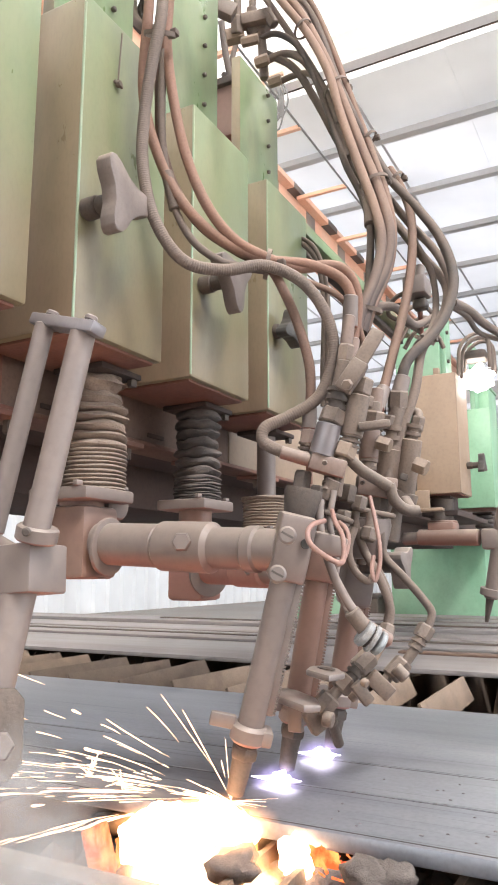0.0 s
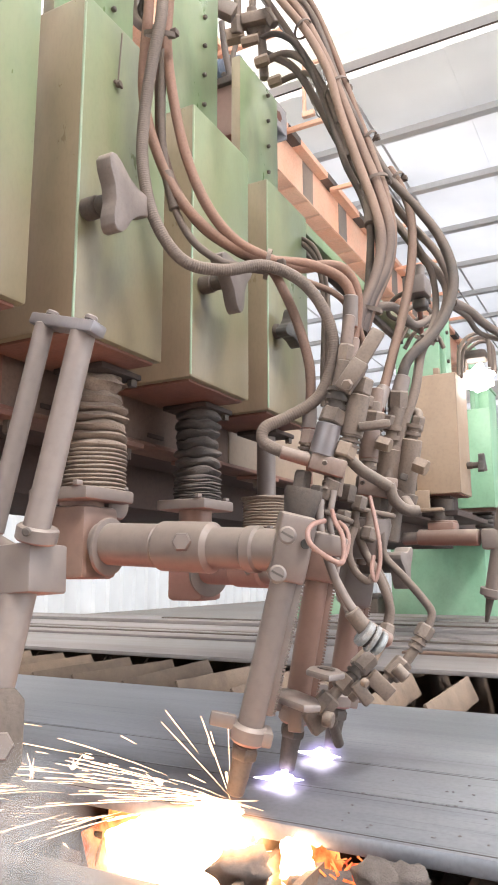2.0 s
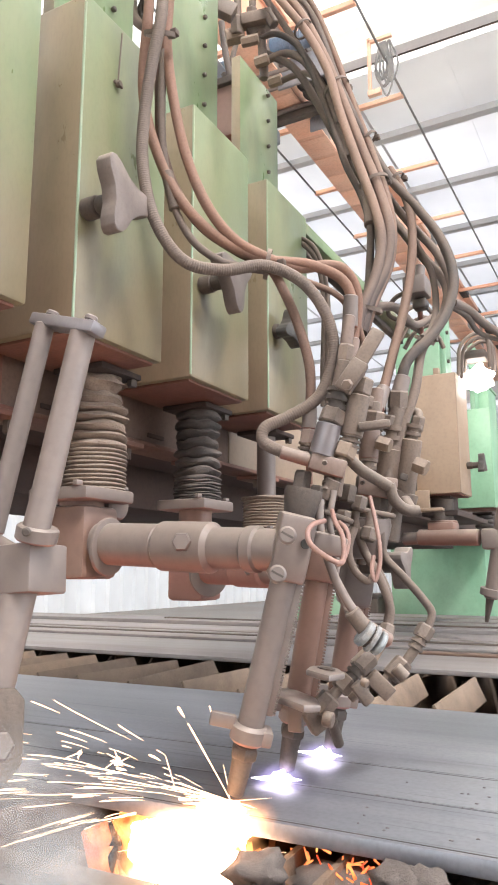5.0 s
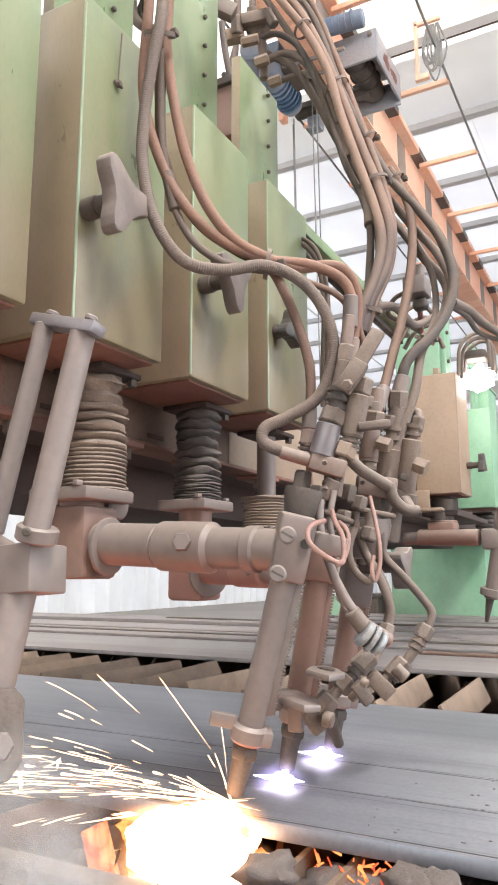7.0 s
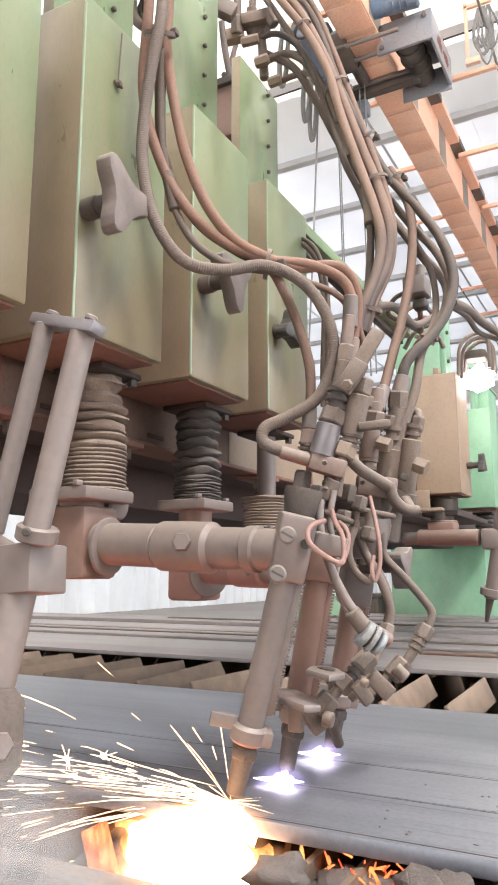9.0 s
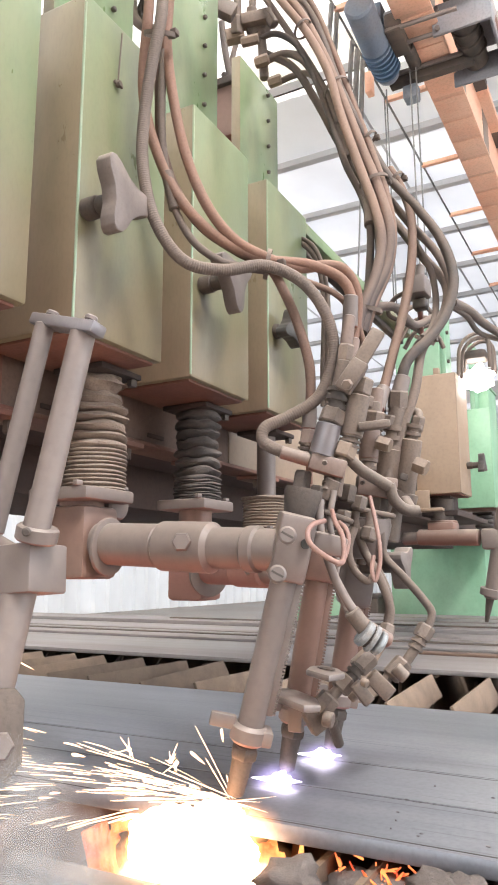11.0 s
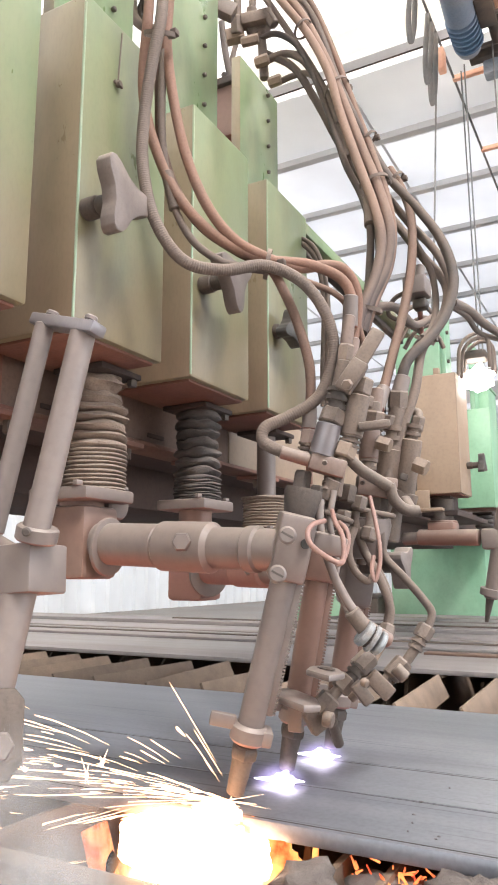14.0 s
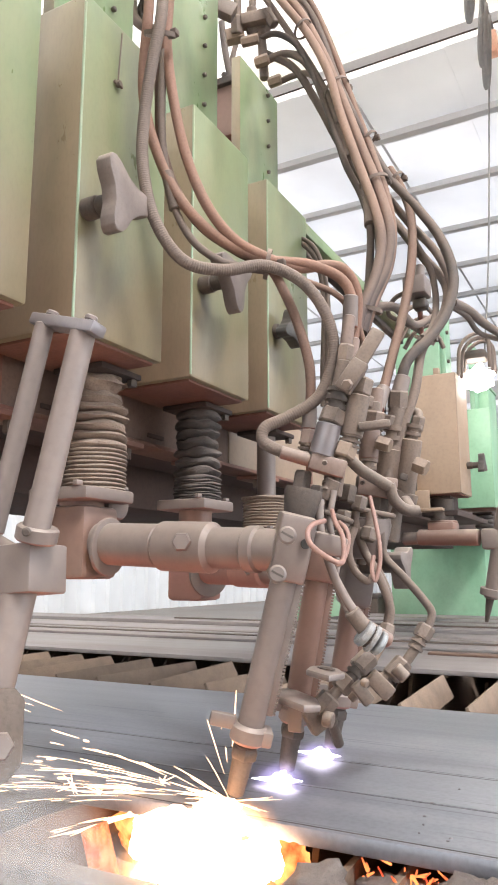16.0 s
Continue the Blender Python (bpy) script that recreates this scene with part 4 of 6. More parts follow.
part("set_screw", rod((0.471, 0.472, 1.037), (0.467, 0.469, 1.036), 0.004, None, 12), STEEL_DARK, NEAR)
part("lower_tube", rod((0.498, 0.505, 0.987), (0.476, 0.510, 0.885), 0.0165, None, 26), STEEL, NEAR)
SHM = look((0.474, 0.488, 0.869), EYE)
part("shoe", prism([(0.03, -0.037), (-0.004, -0.037), (-0.0145, -0.024), (-0.0145, 0.026), (-0.006, 0.036), (0.03, 0.036)], SHM, 0.02, 0.002), STEEL_DARK, NEAR, "scorched brown shoe plate with cut corners")
sc = Vector((0.464, 0.484, 0.861))
sn = (Vector(EYE) - sc).normalized()
part("shoe_nut", hexnut(sc - sn * 0.006, sc + sn * 0.006, 0.0125), STEEL, NEAR)
part("support_arm", rod(Vector((0.481, 0.477, 1.004)) + Vector((0.03, 0.04, 0.01)), (0.519, 0.70, 1.09), 0.010, None, 20), STEEL, NEAR)


# ---- hoses ----
def hose(points, r, material, label, ribs=0.0, ends=(), pitch=0.007):
    """A hose as one thing; ends: share of its length and length of a crimped sleeve."""
    t = solid("hose", hose_bm(points, r * 0.88, 12, 8, ribs, pitch), material, label, "hose", points[-1], "gas hoses")
    for which, length in ends:
        a, b = (Vector(points[0]), Vector(points[1])) if which == 0 else (Vector(points[-1]), Vector(points[-2]))
        d = (b - a).normalized()
        part("sleeve", rod(a, a + d * length, r * 1.3, r * 1.22, 16), STEEL, t, "crimped metal sleeve")
    return t


def tie(c, axis, r, tail=True):
    """A cable tie round a bundle, with its lock and cut tail."""
    c, axis = Vector(c), Vector(axis).normalized()
    _, d, s, n = axis_frame(c, c + axis)
    bm = bmesh.new()
    k = 22
    rings = []
    for i in range(k):
        a = 2 * math.pi * i / k
        q = s * math.cos(a) + n * math.sin(a)
        rings.append([bm.verts.new(c + q * (r + o) + d * h) for o, h in ((0, -0.003), (0.0018, -0.003), (0.0018, 0.003), (0, 0.003))])
    for i in range(k):
        a, b = rings[i], rings[(i + 1) % k]
        for j in range(4):
            bm.faces.new((a[j], a[(j + 1) % 4], b[(j + 1) % 4], b[j]))
    t = solid("cable_tie", bm, HOSE_GREY, "dusty cable tie holding hoses together", "cable tie", c, "cable ties")
    if tail:
        e = c + (Vector(VIEW.col[0][:3]) * 0.9 + Vector((0, 0, 0.1))).normalized() * r
        part("lock", box_bm(e, (0.011, 0.011, 0.009), 0.002), HOSE_DARK, t)


# the near bundle that hangs in a loop before the housings
hose([(0.728, 0.526, 1.810), (0.720, 0.522, 1.748), (0.717, 0.533, 1.681), (0.716, 0.544, 1.596), (0.715, 0.542, 1.525), (0.721, 0.525, 1.450), (0.743, 0.495, 1.398), (0.781, 0.458, 1.392), (0.823, 0.418, 1.406), (0.854, 0.378, 1.386), (0.877, 0.353, 1.341), (0.885, 0.348, 1.286), (0.880, 0.368, 1.233), (0.860, 0.404, 1.205), (0.843, 0.429, 1.190), (0.841, 0.431, 1.171), (0.850, 0.408, 1.157), (0.863, 0.378, 1.148)],
     0.0092, HOSE_GREY, "grey ribbed conduit hose looping before the housings", 0.0002, (), 0.0033)
hose([(0.748, 0.563, 1.841), (0.748, 0.566, 1.778), (0.748, 0.571, 1.707), (0.749, 0.569, 1.654), (0.756, 0.557, 1.593), (0.769, 0.536, 1.530), (0.784, 0.505, 1.479), (0.810, 0.471, 1.445), (0.847, 0.430, 1.427), (0.884, 0.383, 1.424), (0.916, 0.350, 1.411), (0.929, 0.337, 1.384), (0.935, 0.342, 1.341)],
     0.0085, HOSE_ORANGE, "dusty orange-red rubber gas hose in a bundle", 0, [(1, 0.045)])
hose([(0.762, 0.537, 1.841), (0.761, 0.541, 1.750), (0.766, 0.533, 1.665), (0.776, 0.517, 1.575), (0.789, 0.490, 1.497), (0.814, 0.460, 1.449), (0.849, 0.426, 1.428), (0.880, 0.393, 1.419), (0.906, 0.362, 1.427), (0.924, 0.342, 1.421), (0.941, 0.332, 1.392), (0.948, 0.338, 1.344), (0.940, 0.346, 1.306)],
     0.0085, HOSE_ORANGE, "dusty orange-red rubber gas hose in a bundle")
hose([(0.771, 0.566, 1.776), (0.778, 0.565, 1.689), (0.776, 0.558, 1.605), (0.787, 0.542, 1.537), (0.805, 0.509, 1.477), (0.835, 0.467, 1.442), (0.859, 0.431, 1.420), (0.867, 0.410, 1.381), (0.875, 0.393, 1.331), (0.881, 0.381, 1.275), (0.881, 0.381, 1.221), (0.884, 0.385, 1.191)],
     0.0078, HOSE_RED, "red-brown gas hose dropping to a torch valve", 0, [(1, 0.03)])
hose([(0.758, 0.544, 1.731), (0.763, 0.549, 1.638), (0.767, 0.546, 1.570), (0.775, 0.535, 1.503), (0.787, 0.511, 1.449), (0.810, 0.480, 1.421), (0.838, 0.451, 1.415), (0.856, 0.429, 1.413)],
     0.0062, HOSE_GREY, "thin grey hose with a joined sleeve")
hose([(0.844, 0.421, 1.409), (0.888, 0.385, 1.400), (0.921, 0.352, 1.384), (0.947, 0.336, 1.352), (0.959, 0.330, 1.309), (0.962, 0.336, 1.281)],
     0.0052, HOSE_RED, "thin red hose branching to the torch valves")
hose([(1.360, 0.621, 1.712), (1.360, 0.597, 1.699), (1.360, 0.574, 1.670), (1.360, 0.559, 1.625), (1.360, 0.553, 1.567), (1.360, 0.554, 1.493), (1.360, 0.558, 1.421), (1.360, 0.559, 1.338)], 0.007, HOSE_GREY, "pale grey hose behind the bundle")
part("joint_sleeve", rod((0.767, 0.541, 1.548), (0.776, 0.532, 1.493), 0.0085), HOSE_GREY, bpy.data.objects["hose.004"])
tie((0.737, 0.536, 1.739), (-0.42, -0.30, 0.85), 0.0205)
tie((0.841, 0.423, 1.416), (0.5, -0.9, -0.2), 0.019)

# the far bundle from the manifold down to the torches
hose([(1.264, 0.637, 2.286), (1.261, 0.588, 2.206), (1.252, 0.533, 2.110), (1.225, 0.480, 1.987), (1.198, 0.446, 1.867), (1.166, 0.404, 1.738), (1.123, 0.360, 1.613), (1.083, 0.338, 1.529), (1.032, 0.335, 1.447), (0.984, 0.341, 1.382), (0.959, 0.344, 1.332)], 0.0098, HOSE_DARK_END, "dusty red gas hose from the manifold, darker at its end")
hose([(1.283, 0.621, 2.293), (1.277, 0.562, 2.194), (1.263, 0.507, 2.068), (1.235, 0.459, 1.936), (1.201, 0.407, 1.786), (1.159, 0.362, 1.662), (1.114, 0.333, 1.561), (1.065, 0.328, 1.476), (1.007, 0.336, 1.402), (0.980, 0.341, 1.346)], 0.0105, HOSE_DARK_END, "grey-brown gas hose from the manifold, darker at its end")
hose([(1.313, 0.619, 2.317), (1.317, 0.559, 2.230), (1.294, 0.516, 2.119), (1.257, 0.469, 1.972), (1.229, 0.407, 1.819), (1.208, 0.358, 1.713), (1.195, 0.305, 1.632), (1.176, 0.263, 1.556), (1.157, 0.242, 1.479), (1.131, 0.249, 1.414), (1.096, 0.270, 1.362), (1.066, 0.299, 1.320), (1.058, 0.312, 1.267)], 0.0095, HOSE_DARK, "grey-brown hose in a wide loop to the torches", 0, [(1, 0.03)])
hose([(1.303, 0.678, 2.327), (1.297, 0.585, 2.148), (1.274, 0.513, 1.999), (1.250, 0.446, 1.837), (1.238, 0.386, 1.718), (1.220, 0.328, 1.622), (1.205, 0.277, 1.545), (1.177, 0.250, 1.468), (1.139, 0.263, 1.399), (1.103, 0.285, 1.346), (1.078, 0.292, 1.277), (1.059, 0.309, 1.214), (1.050, 0.328, 1.154), (1.045, 0.328, 1.120)], 0.0085, HOSE_GREY, "pale grey hose curling round behind the valves")
hose([(1.320, 0.666, 2.160), (1.306, 0.591, 2.088), (1.299, 0.536, 1.983), (1.283, 0.471, 1.838), (1.270, 0.411, 1.723), (1.266, 0.362, 1.645), (1.240, 0.312, 1.562), (1.209, 0.268, 1.493), (1.159, 0.257, 1.429), (1.106, 0.272, 1.363)], 0.0095, HOSE_DARK, "dark hose within the far bundle")
hose([(1.306, 0.681, 2.189), (1.293, 0.625, 2.175), (1.289, 0.569, 2.116), (1.270, 0.521, 1.999), (1.246, 0.481, 1.882), (1.201, 0.439, 1.760), (1.171, 0.400, 1.672), (1.133, 0.373, 1.589), (1.107, 0.367, 1.506), (1.076, 0.363, 1.444), (1.002, 0.355, 1.373)], 0.0075, HOSE_DARK, "thin dark hose with a joined sleeve")
hose([(1.307, 0.660, 2.130), (1.309, 0.612, 2.132), (1.296, 0.566, 2.092), (1.285, 0.527, 2.023), (1.260, 0.484, 1.916), (1.220, 0.439, 1.782)], 0.0095, HOSE_GREY, "hose bending out of a brass elbow")
hose([(1.310, 0.634, 2.067), (1.309, 0.592, 2.070), (1.293, 0.545, 2.046), (1.266, 0.498, 1.963), (1.243, 0.466, 1.876)], 0.0075, HOSE_GREY, "short hose bending out of a brass elbow")
hose([(1.224, 0.361, 1.739), (1.213, 0.337, 1.687), (1.192, 0.317, 1.618), (1.166, 0.312, 1.527), (1.126, 0.317, 1.429), (1.082, 0.324, 1.346), (1.046, 0.329, 1.283), (1.027, 0.337, 1.241)], 0.0088, HOSE_RED, "dark red hose with a rusted end", 0, [(1, 0.04)])
hose([(1.211, 0.317, 1.578), (1.205, 0.300, 1.542), (1.207, 0.288, 1.507), (1.188, 0.280, 1.448), (1.153, 0.280, 1.397), (1.119, 0.288, 1.370)], 0.0065, HOSE_GREY, "thin grey hose with a coupling")
hose([(1.175, 0.374, 1.608), (1.112, 0.351, 1.524), (1.050, 0.350, 1.433), (1.013, 0.352, 1.384), (0.995, 0.355, 1.353)], 0.0085, HOSE_DARK, "dark hose behind the red bundle")
hose([(1.054, 0.352, 1.411), (1.213, 0.358, 1.465), (1.424, 0.380, 1.502), (1.728, 0.412, 1.623)], 0.009, HOSE_GREY, "grey hose crossing behind the bundle")
hose([(1.452, 0.310, 1.547), (1.667, 0.319, 1.601), (1.890, 0.321, 1.636), (2.227, 0.315, 1.694)], 0.0125, HOSE_GREY, "taped cable bundle running to the far units")
hose([(1.473, 0.315, 1.547), (1.688, 0.326, 1.593), (1.936, 0.344, 1.630), (2.275, 0.331, 1.702)], 0.008, HOSE_GREY, "taped cable running to the far units")
hose([(1.508, 0.396, 1.612), (1.508, 0.444, 1.600), (1.525, 0.466, 1.573), (1.563, 0.443, 1.560), (1.614, 0.416, 1.547)], 0.006, HOSE_GREY, "thin looped cable near the junction box")
for k in range(4):
    hose([(2.160, 0.631, 1.753), (2.161, 0.611, 1.805), (2.182, 0.562, 1.831), (2.207, 0.529, 1.796), (2.218, 0.528, 1.744)][0:5] if k == 0 else [(Vector(a) + Vector((0.05 * k, 0, -0.012 * k))) for a in ((2.158, 0.640, 1.744), (2.165, 0.607, 1.796), (2.186, 0.559, 1.817), (2.208, 0.536, 1.770))], 0.008, HOSE_GREY, "looped cable above the far housing")
for k in range(3):
    hose([Vector(a) + Vector((0.06 * k, 0, 0)) for a in ((2.964, 0.622, 1.799), (2.949, 0.606, 1.913), (2.966, 0.554, 1.965), (2.995, 0.507, 1.947), (3.020, 0.505, 1.833))], 0.009, HOSE_GREY, "cable arch above the far glare")
hose([(1.329, 0.609, 2.325), (1.317, 0.564, 2.218), (1.294, 0.513, 2.071), (1.259, 0.464, 1.921), (1.221, 0.414, 1.785), (1.174, 0.373, 1.667), (1.135, 0.345, 1.568), (1.076, 0.339, 1.474), (1.028, 0.349, 1.405), (1.005, 0.355, 1.356)], 0.0095, HOSE_DARK, "dark gas hose between the red and grey hoses")
hose([(1.322, 0.584, 2.309), (1.313, 0.535, 2.203), (1.287, 0.486, 2.063), (1.251, 0.437, 1.914), (1.218, 0.395, 1.789), (1.171, 0.356, 1.672), (1.130, 0.332, 1.573), (1.081, 0.325, 1.487), (1.019, 0.332, 1.405), (0.996, 0.341, 1.353)], 0.0078, HOSE_RED, "thin dark red gas hose in the far bundle")
tie((1.256, 0.474, 1.964), (0.1, -0.6, -1), 0.027)
tie((1.178, 0.378, 1.692), (0.1, -0.3, -1), 0.026)
tie((1.262, 0.548, 2.134), (0.1, -0.8, -1), 0.02, False)
tie((1.233, 0.400, 1.819), (0.1, -0.8, -1), 0.014)
tie((1.215, 0.346, 1.710), (0.1, -0.8, -1), 0.014)
tie((1.102, 0.280, 1.361), (0.2, 0.6, -1), 0.015)
tie((1.006, 0.342, 1.391), (0.1, 0.3, -1), 0.024, False)
part("joint_sleeve", rod((1.161, 0.382, 1.657), (1.129, 0.371, 1.587), 0.0105), HOSE_GREY, bpy.data.objects["hose.012"])

# cables in the gaps between the columns
hose([(1.020, 0.810, 2.165), (1.020, 0.811, 2.117), (1.020, 0.802, 2.080), (1.020, 0.779, 2.054), (1.020, 0.763, 2.057)], 0.011, HOSE_GREY, "dusty cable loop between two columns")
hose([(1.040, 0.803, 2.178), (1.040, 0.799, 2.138), (1.040, 0.808, 2.113), (1.040, 0.803, 2.088)], 0.008, HOSE_DARK, "dark cable behind a green column")
hose([(1.460, 0.865, 2.423), (1.460, 0.855, 2.344), (1.460, 0.844, 2.283), (1.460, 0.831, 2.229), (1.450, 0.815, 2.180), (1.420, 0.803, 2.120), (1.380, 0.797, 2.072)], 0.010, HOSE_DARK, "dark cable behind a green column")
hose([(1.480, 0.829, 2.373), (1.480, 0.843, 2.320), (1.480, 0.839, 2.270), (1.468, 0.812, 2.210), (1.436, 0.800, 2.130), (1.388, 0.795, 2.066)], 0.008, HOSE_GREY, "dusty cable loop between two columns")
hose([(1.360, 0.618, 1.722), (1.360, 0.588, 1.704), (1.360, 0.566, 1.674), (1.360, 0.550, 1.617), (1.360, 0.544, 1.553), (1.360, 0.546, 1.480), (1.360, 0.549, 1.408), (1.360, 0.550, 1.337)], 0.006, HOSE_GREY, "pale grey hose behind the bundle")

# junction box among the far cables
jb = thing("junction_box", "small grey dusty junction box among cables", "junction box", (1.509, 0.393, 1.614))
part("housing", box_bm((1.508, 0.395, 1.614), (0.055, 0.05, 0.042), 0.005), STEEL_GREY, jb)
part("gland", rod((1.507, 0.389, 1.633), (1.504, 0.384, 1.663), 0.011), STEEL_GREY, jb)
part("plug", box_bm((1.518, 0.391, 1.578), (0.03, 0.03, 0.022), 0.004), BLACK, jb)
part("stay", rod((1.533, 0.398, 1.598), (1.627, 0.419, 1.537), 0.006), STEEL, jb)


# ---- valve clusters over the torches ----
def cluster(label, origin, items, tap=()):
    """Turned fittings stacked into one valve group."""
    t = thing("valve_cluster", label, "valves", origin, "torch valves")
    for kind, nm, a, b, r, m in items:
        m = VALVE if m in (STEEL, STEEL_GREY) and nm != "solenoid" else m
        if kind == "rod":
            part(nm, rod(a, b, r * 0.8), m, t)
        elif kind == "hex":
            part(nm, hexnut(a, b, r * 0.84), m, t, smooth=25)
        elif kind == "stack":
            # ferrules: discs of two sizes
            a, b = Vector(a), Vector(b)
            n, r = 5, r * 0.84
            part(nm, lathe(a, b, [(0, r * 0.7)] + [(k / n + e, r * s) for k in range(n) for e, s in ((0.005, 1.0 if k % 2 == 0 else 0.74), (0.19, 1.0 if k % 2 == 0 else 0.74))] + [(1, r * 0.7)], 18), m, t)
        elif kind == "bar":
            a, b = Vector(a), Vector(b)
            d = (b - a).normalized()
            m2 = Matrix.Translation((a + b) / 2) @ d.to_track_quat("Z", "Y").to_matrix().to_4x4()
            part(nm, box_bm((0, 0, 0), (r[0] * 0.88, r[1] * 0.88, (b - a).length), 0.003, m2), m, t)
        elif kind == "pipe":
            part(nm, hose_bm([a] + list(r[1]) + [b], r[0], 12, 6), m, t)
    return t


CL1 = cluster("dusty grey valve stack with levers over a torch", (0.852, 0.379, 1.083), [
    ("rod", "solenoid", (0.869, 0.349, 1.191), (0.866, 0.361, 1.150), 0.0205, STEEL_BARE),
    ("hex", "nut", (0.874, 0.343, 1.211), (0.869, 0.349, 1.191), 0.020, STEEL_GREY),
    ("stack", "ferrule", (0.877, 0.337, 1.239), (0.875, 0.343, 1.210), 0.0185, STEEL_DARK),
    ("rod", "stem", (0.879, 0.330, 1.276), (0.877, 0.339, 1.237), 0.0125, STEEL),
    ("hex", "nut", (0.882, 0.328, 1.298), (0.880, 0.331, 1.274), 0.0135, STEEL),
    ("rod", "ferrule", (0.887, 0.324, 1.339), (0.882, 0.329, 1.296), 0.0105, STEEL_BROWN),
    ("rod", "valve_body", (0.886, 0.314, 1.229), (0.885, 0.326, 1.176), 0.0185, STEEL),
    ("hex", "nut", (0.891, 0.308, 1.251), (0.887, 0.313, 1.228), 0.0165, STEEL_GREY),
    ("stack", "ferrule", (0.885, 0.326, 1.178), (0.885, 0.330, 1.162), 0.0165, STEEL),
    ("hex", "nut", (0.884, 0.332, 1.166), (0.879, 0.337, 1.147), 0.0185, BRASS),
    ("rod", "outlet", (0.879, 0.337, 1.148), (0.879, 0.346, 1.098), 0.0085, STEEL),
    ("bar", "lever", (0.876, 0.281, 1.309), (0.864, 0.316, 1.249), (0.013, 0.022), STEEL),
    ("bar", "lever_end", (0.862, 0.301, 1.267), (0.856, 0.326, 1.230), (0.016, 0.026), STEEL_GREY),
    ("hex", "bolt", (0.850, 0.315, 1.236), (0.839, 0.314, 1.232), 0.0085, STEEL_GREY),
    ("bar", "handle", (0.873, 0.312, 1.184), (0.887, 0.274, 1.188), (0.018, 0.012), STEEL_GREY),
    ("bar", "elbow_block", (0.860, 0.374, 1.144), (0.879, 0.333, 1.130), (0.028, 0.026), STEEL_BROWN),
    ("rod", "inlet", (0.845, 0.408, 1.156), (0.860, 0.373, 1.144), 0.0108, STEEL_BROWN),
    ("hex", "screw", (0.850, 0.349, 1.139), (0.846, 0.348, 1.137), 0.0045, STEEL),
    ("rod", "coupling", (0.874, 0.346, 1.119), (0.873, 0.358, 1.093), 0.0125, STEEL),
    ("hex", "nut", (0.885, 0.385, 1.190), (0.882, 0.387, 1.168), 0.0135, STEEL_BROWN),
    ("stack", "ferrule", (0.882, 0.386, 1.172), (0.883, 0.390, 1.156), 0.0145, STEEL),
    ("hex", "nut", (0.867, 0.386, 1.132), (0.865, 0.390, 1.105), 0.0145, STEEL_DARK),
    ("hex", "nut", (0.871, 0.366, 1.111), (0.868, 0.370, 1.087), 0.0145, STEEL_DARK),
])
CL2 = cluster("dusty brown valve stack with a square block", (1.008, 0.351, 1.069), [
    ("rod", "hose_end", (1.013, 0.331, 1.268), (1.009, 0.334, 1.226), 0.0125, STEEL_BROWN),
    ("rod", "stem", (1.004, 0.335, 1.247), (1.006, 0.343, 1.158), 0.0145, STEEL),
    ("hex", "nut", (0.998, 0.330, 1.232), (1.000, 0.335, 1.210), 0.0185, STEEL),
    ("rod", "valve_body", (0.994, 0.337, 1.207), (0.999, 0.343, 1.164), 0.0175, STEEL_BROWN),
    ("stack", "ferrule", (0.999, 0.343, 1.164), (0.998, 0.346, 1.135), 0.0155, STEEL),
    ("bar", "square_block", (0.983, 0.356, 1.125), (1.010, 0.308, 1.117), (0.032, 0.034), STEEL_BROWN),
    ("hex", "screw", (0.966, 0.340, 1.125), (0.960, 0.340, 1.124), 0.004, STEEL_DARK),
    ("hex", "tap", (0.988, 0.325, 1.184), (0.988, 0.306, 1.177), 0.0135, BRASS),
    ("hex", "nut", (1.000, 0.328, 1.114), (1.003, 0.333, 1.088), 0.0165, STEEL_DARK),
    ("rod", "outlet", (0.997, 0.347, 1.109), (1.004, 0.360, 1.013), 0.009, STEEL),
    ("pipe", "elbow_pipe", (0.932, 0.352, 1.160), (0.985, 0.310, 1.120), (0.0084, [(0.945, 0.335, 1.140), (0.967, 0.320, 1.128)]), STEEL),
    ("pipe", "return_pipe", (0.986, 0.309, 1.123), (1.020, 0.280, 1.087), (0.0082, [(0.992, 0.305, 1.102), (1.006, 0.294, 1.089)]), STEEL),
])
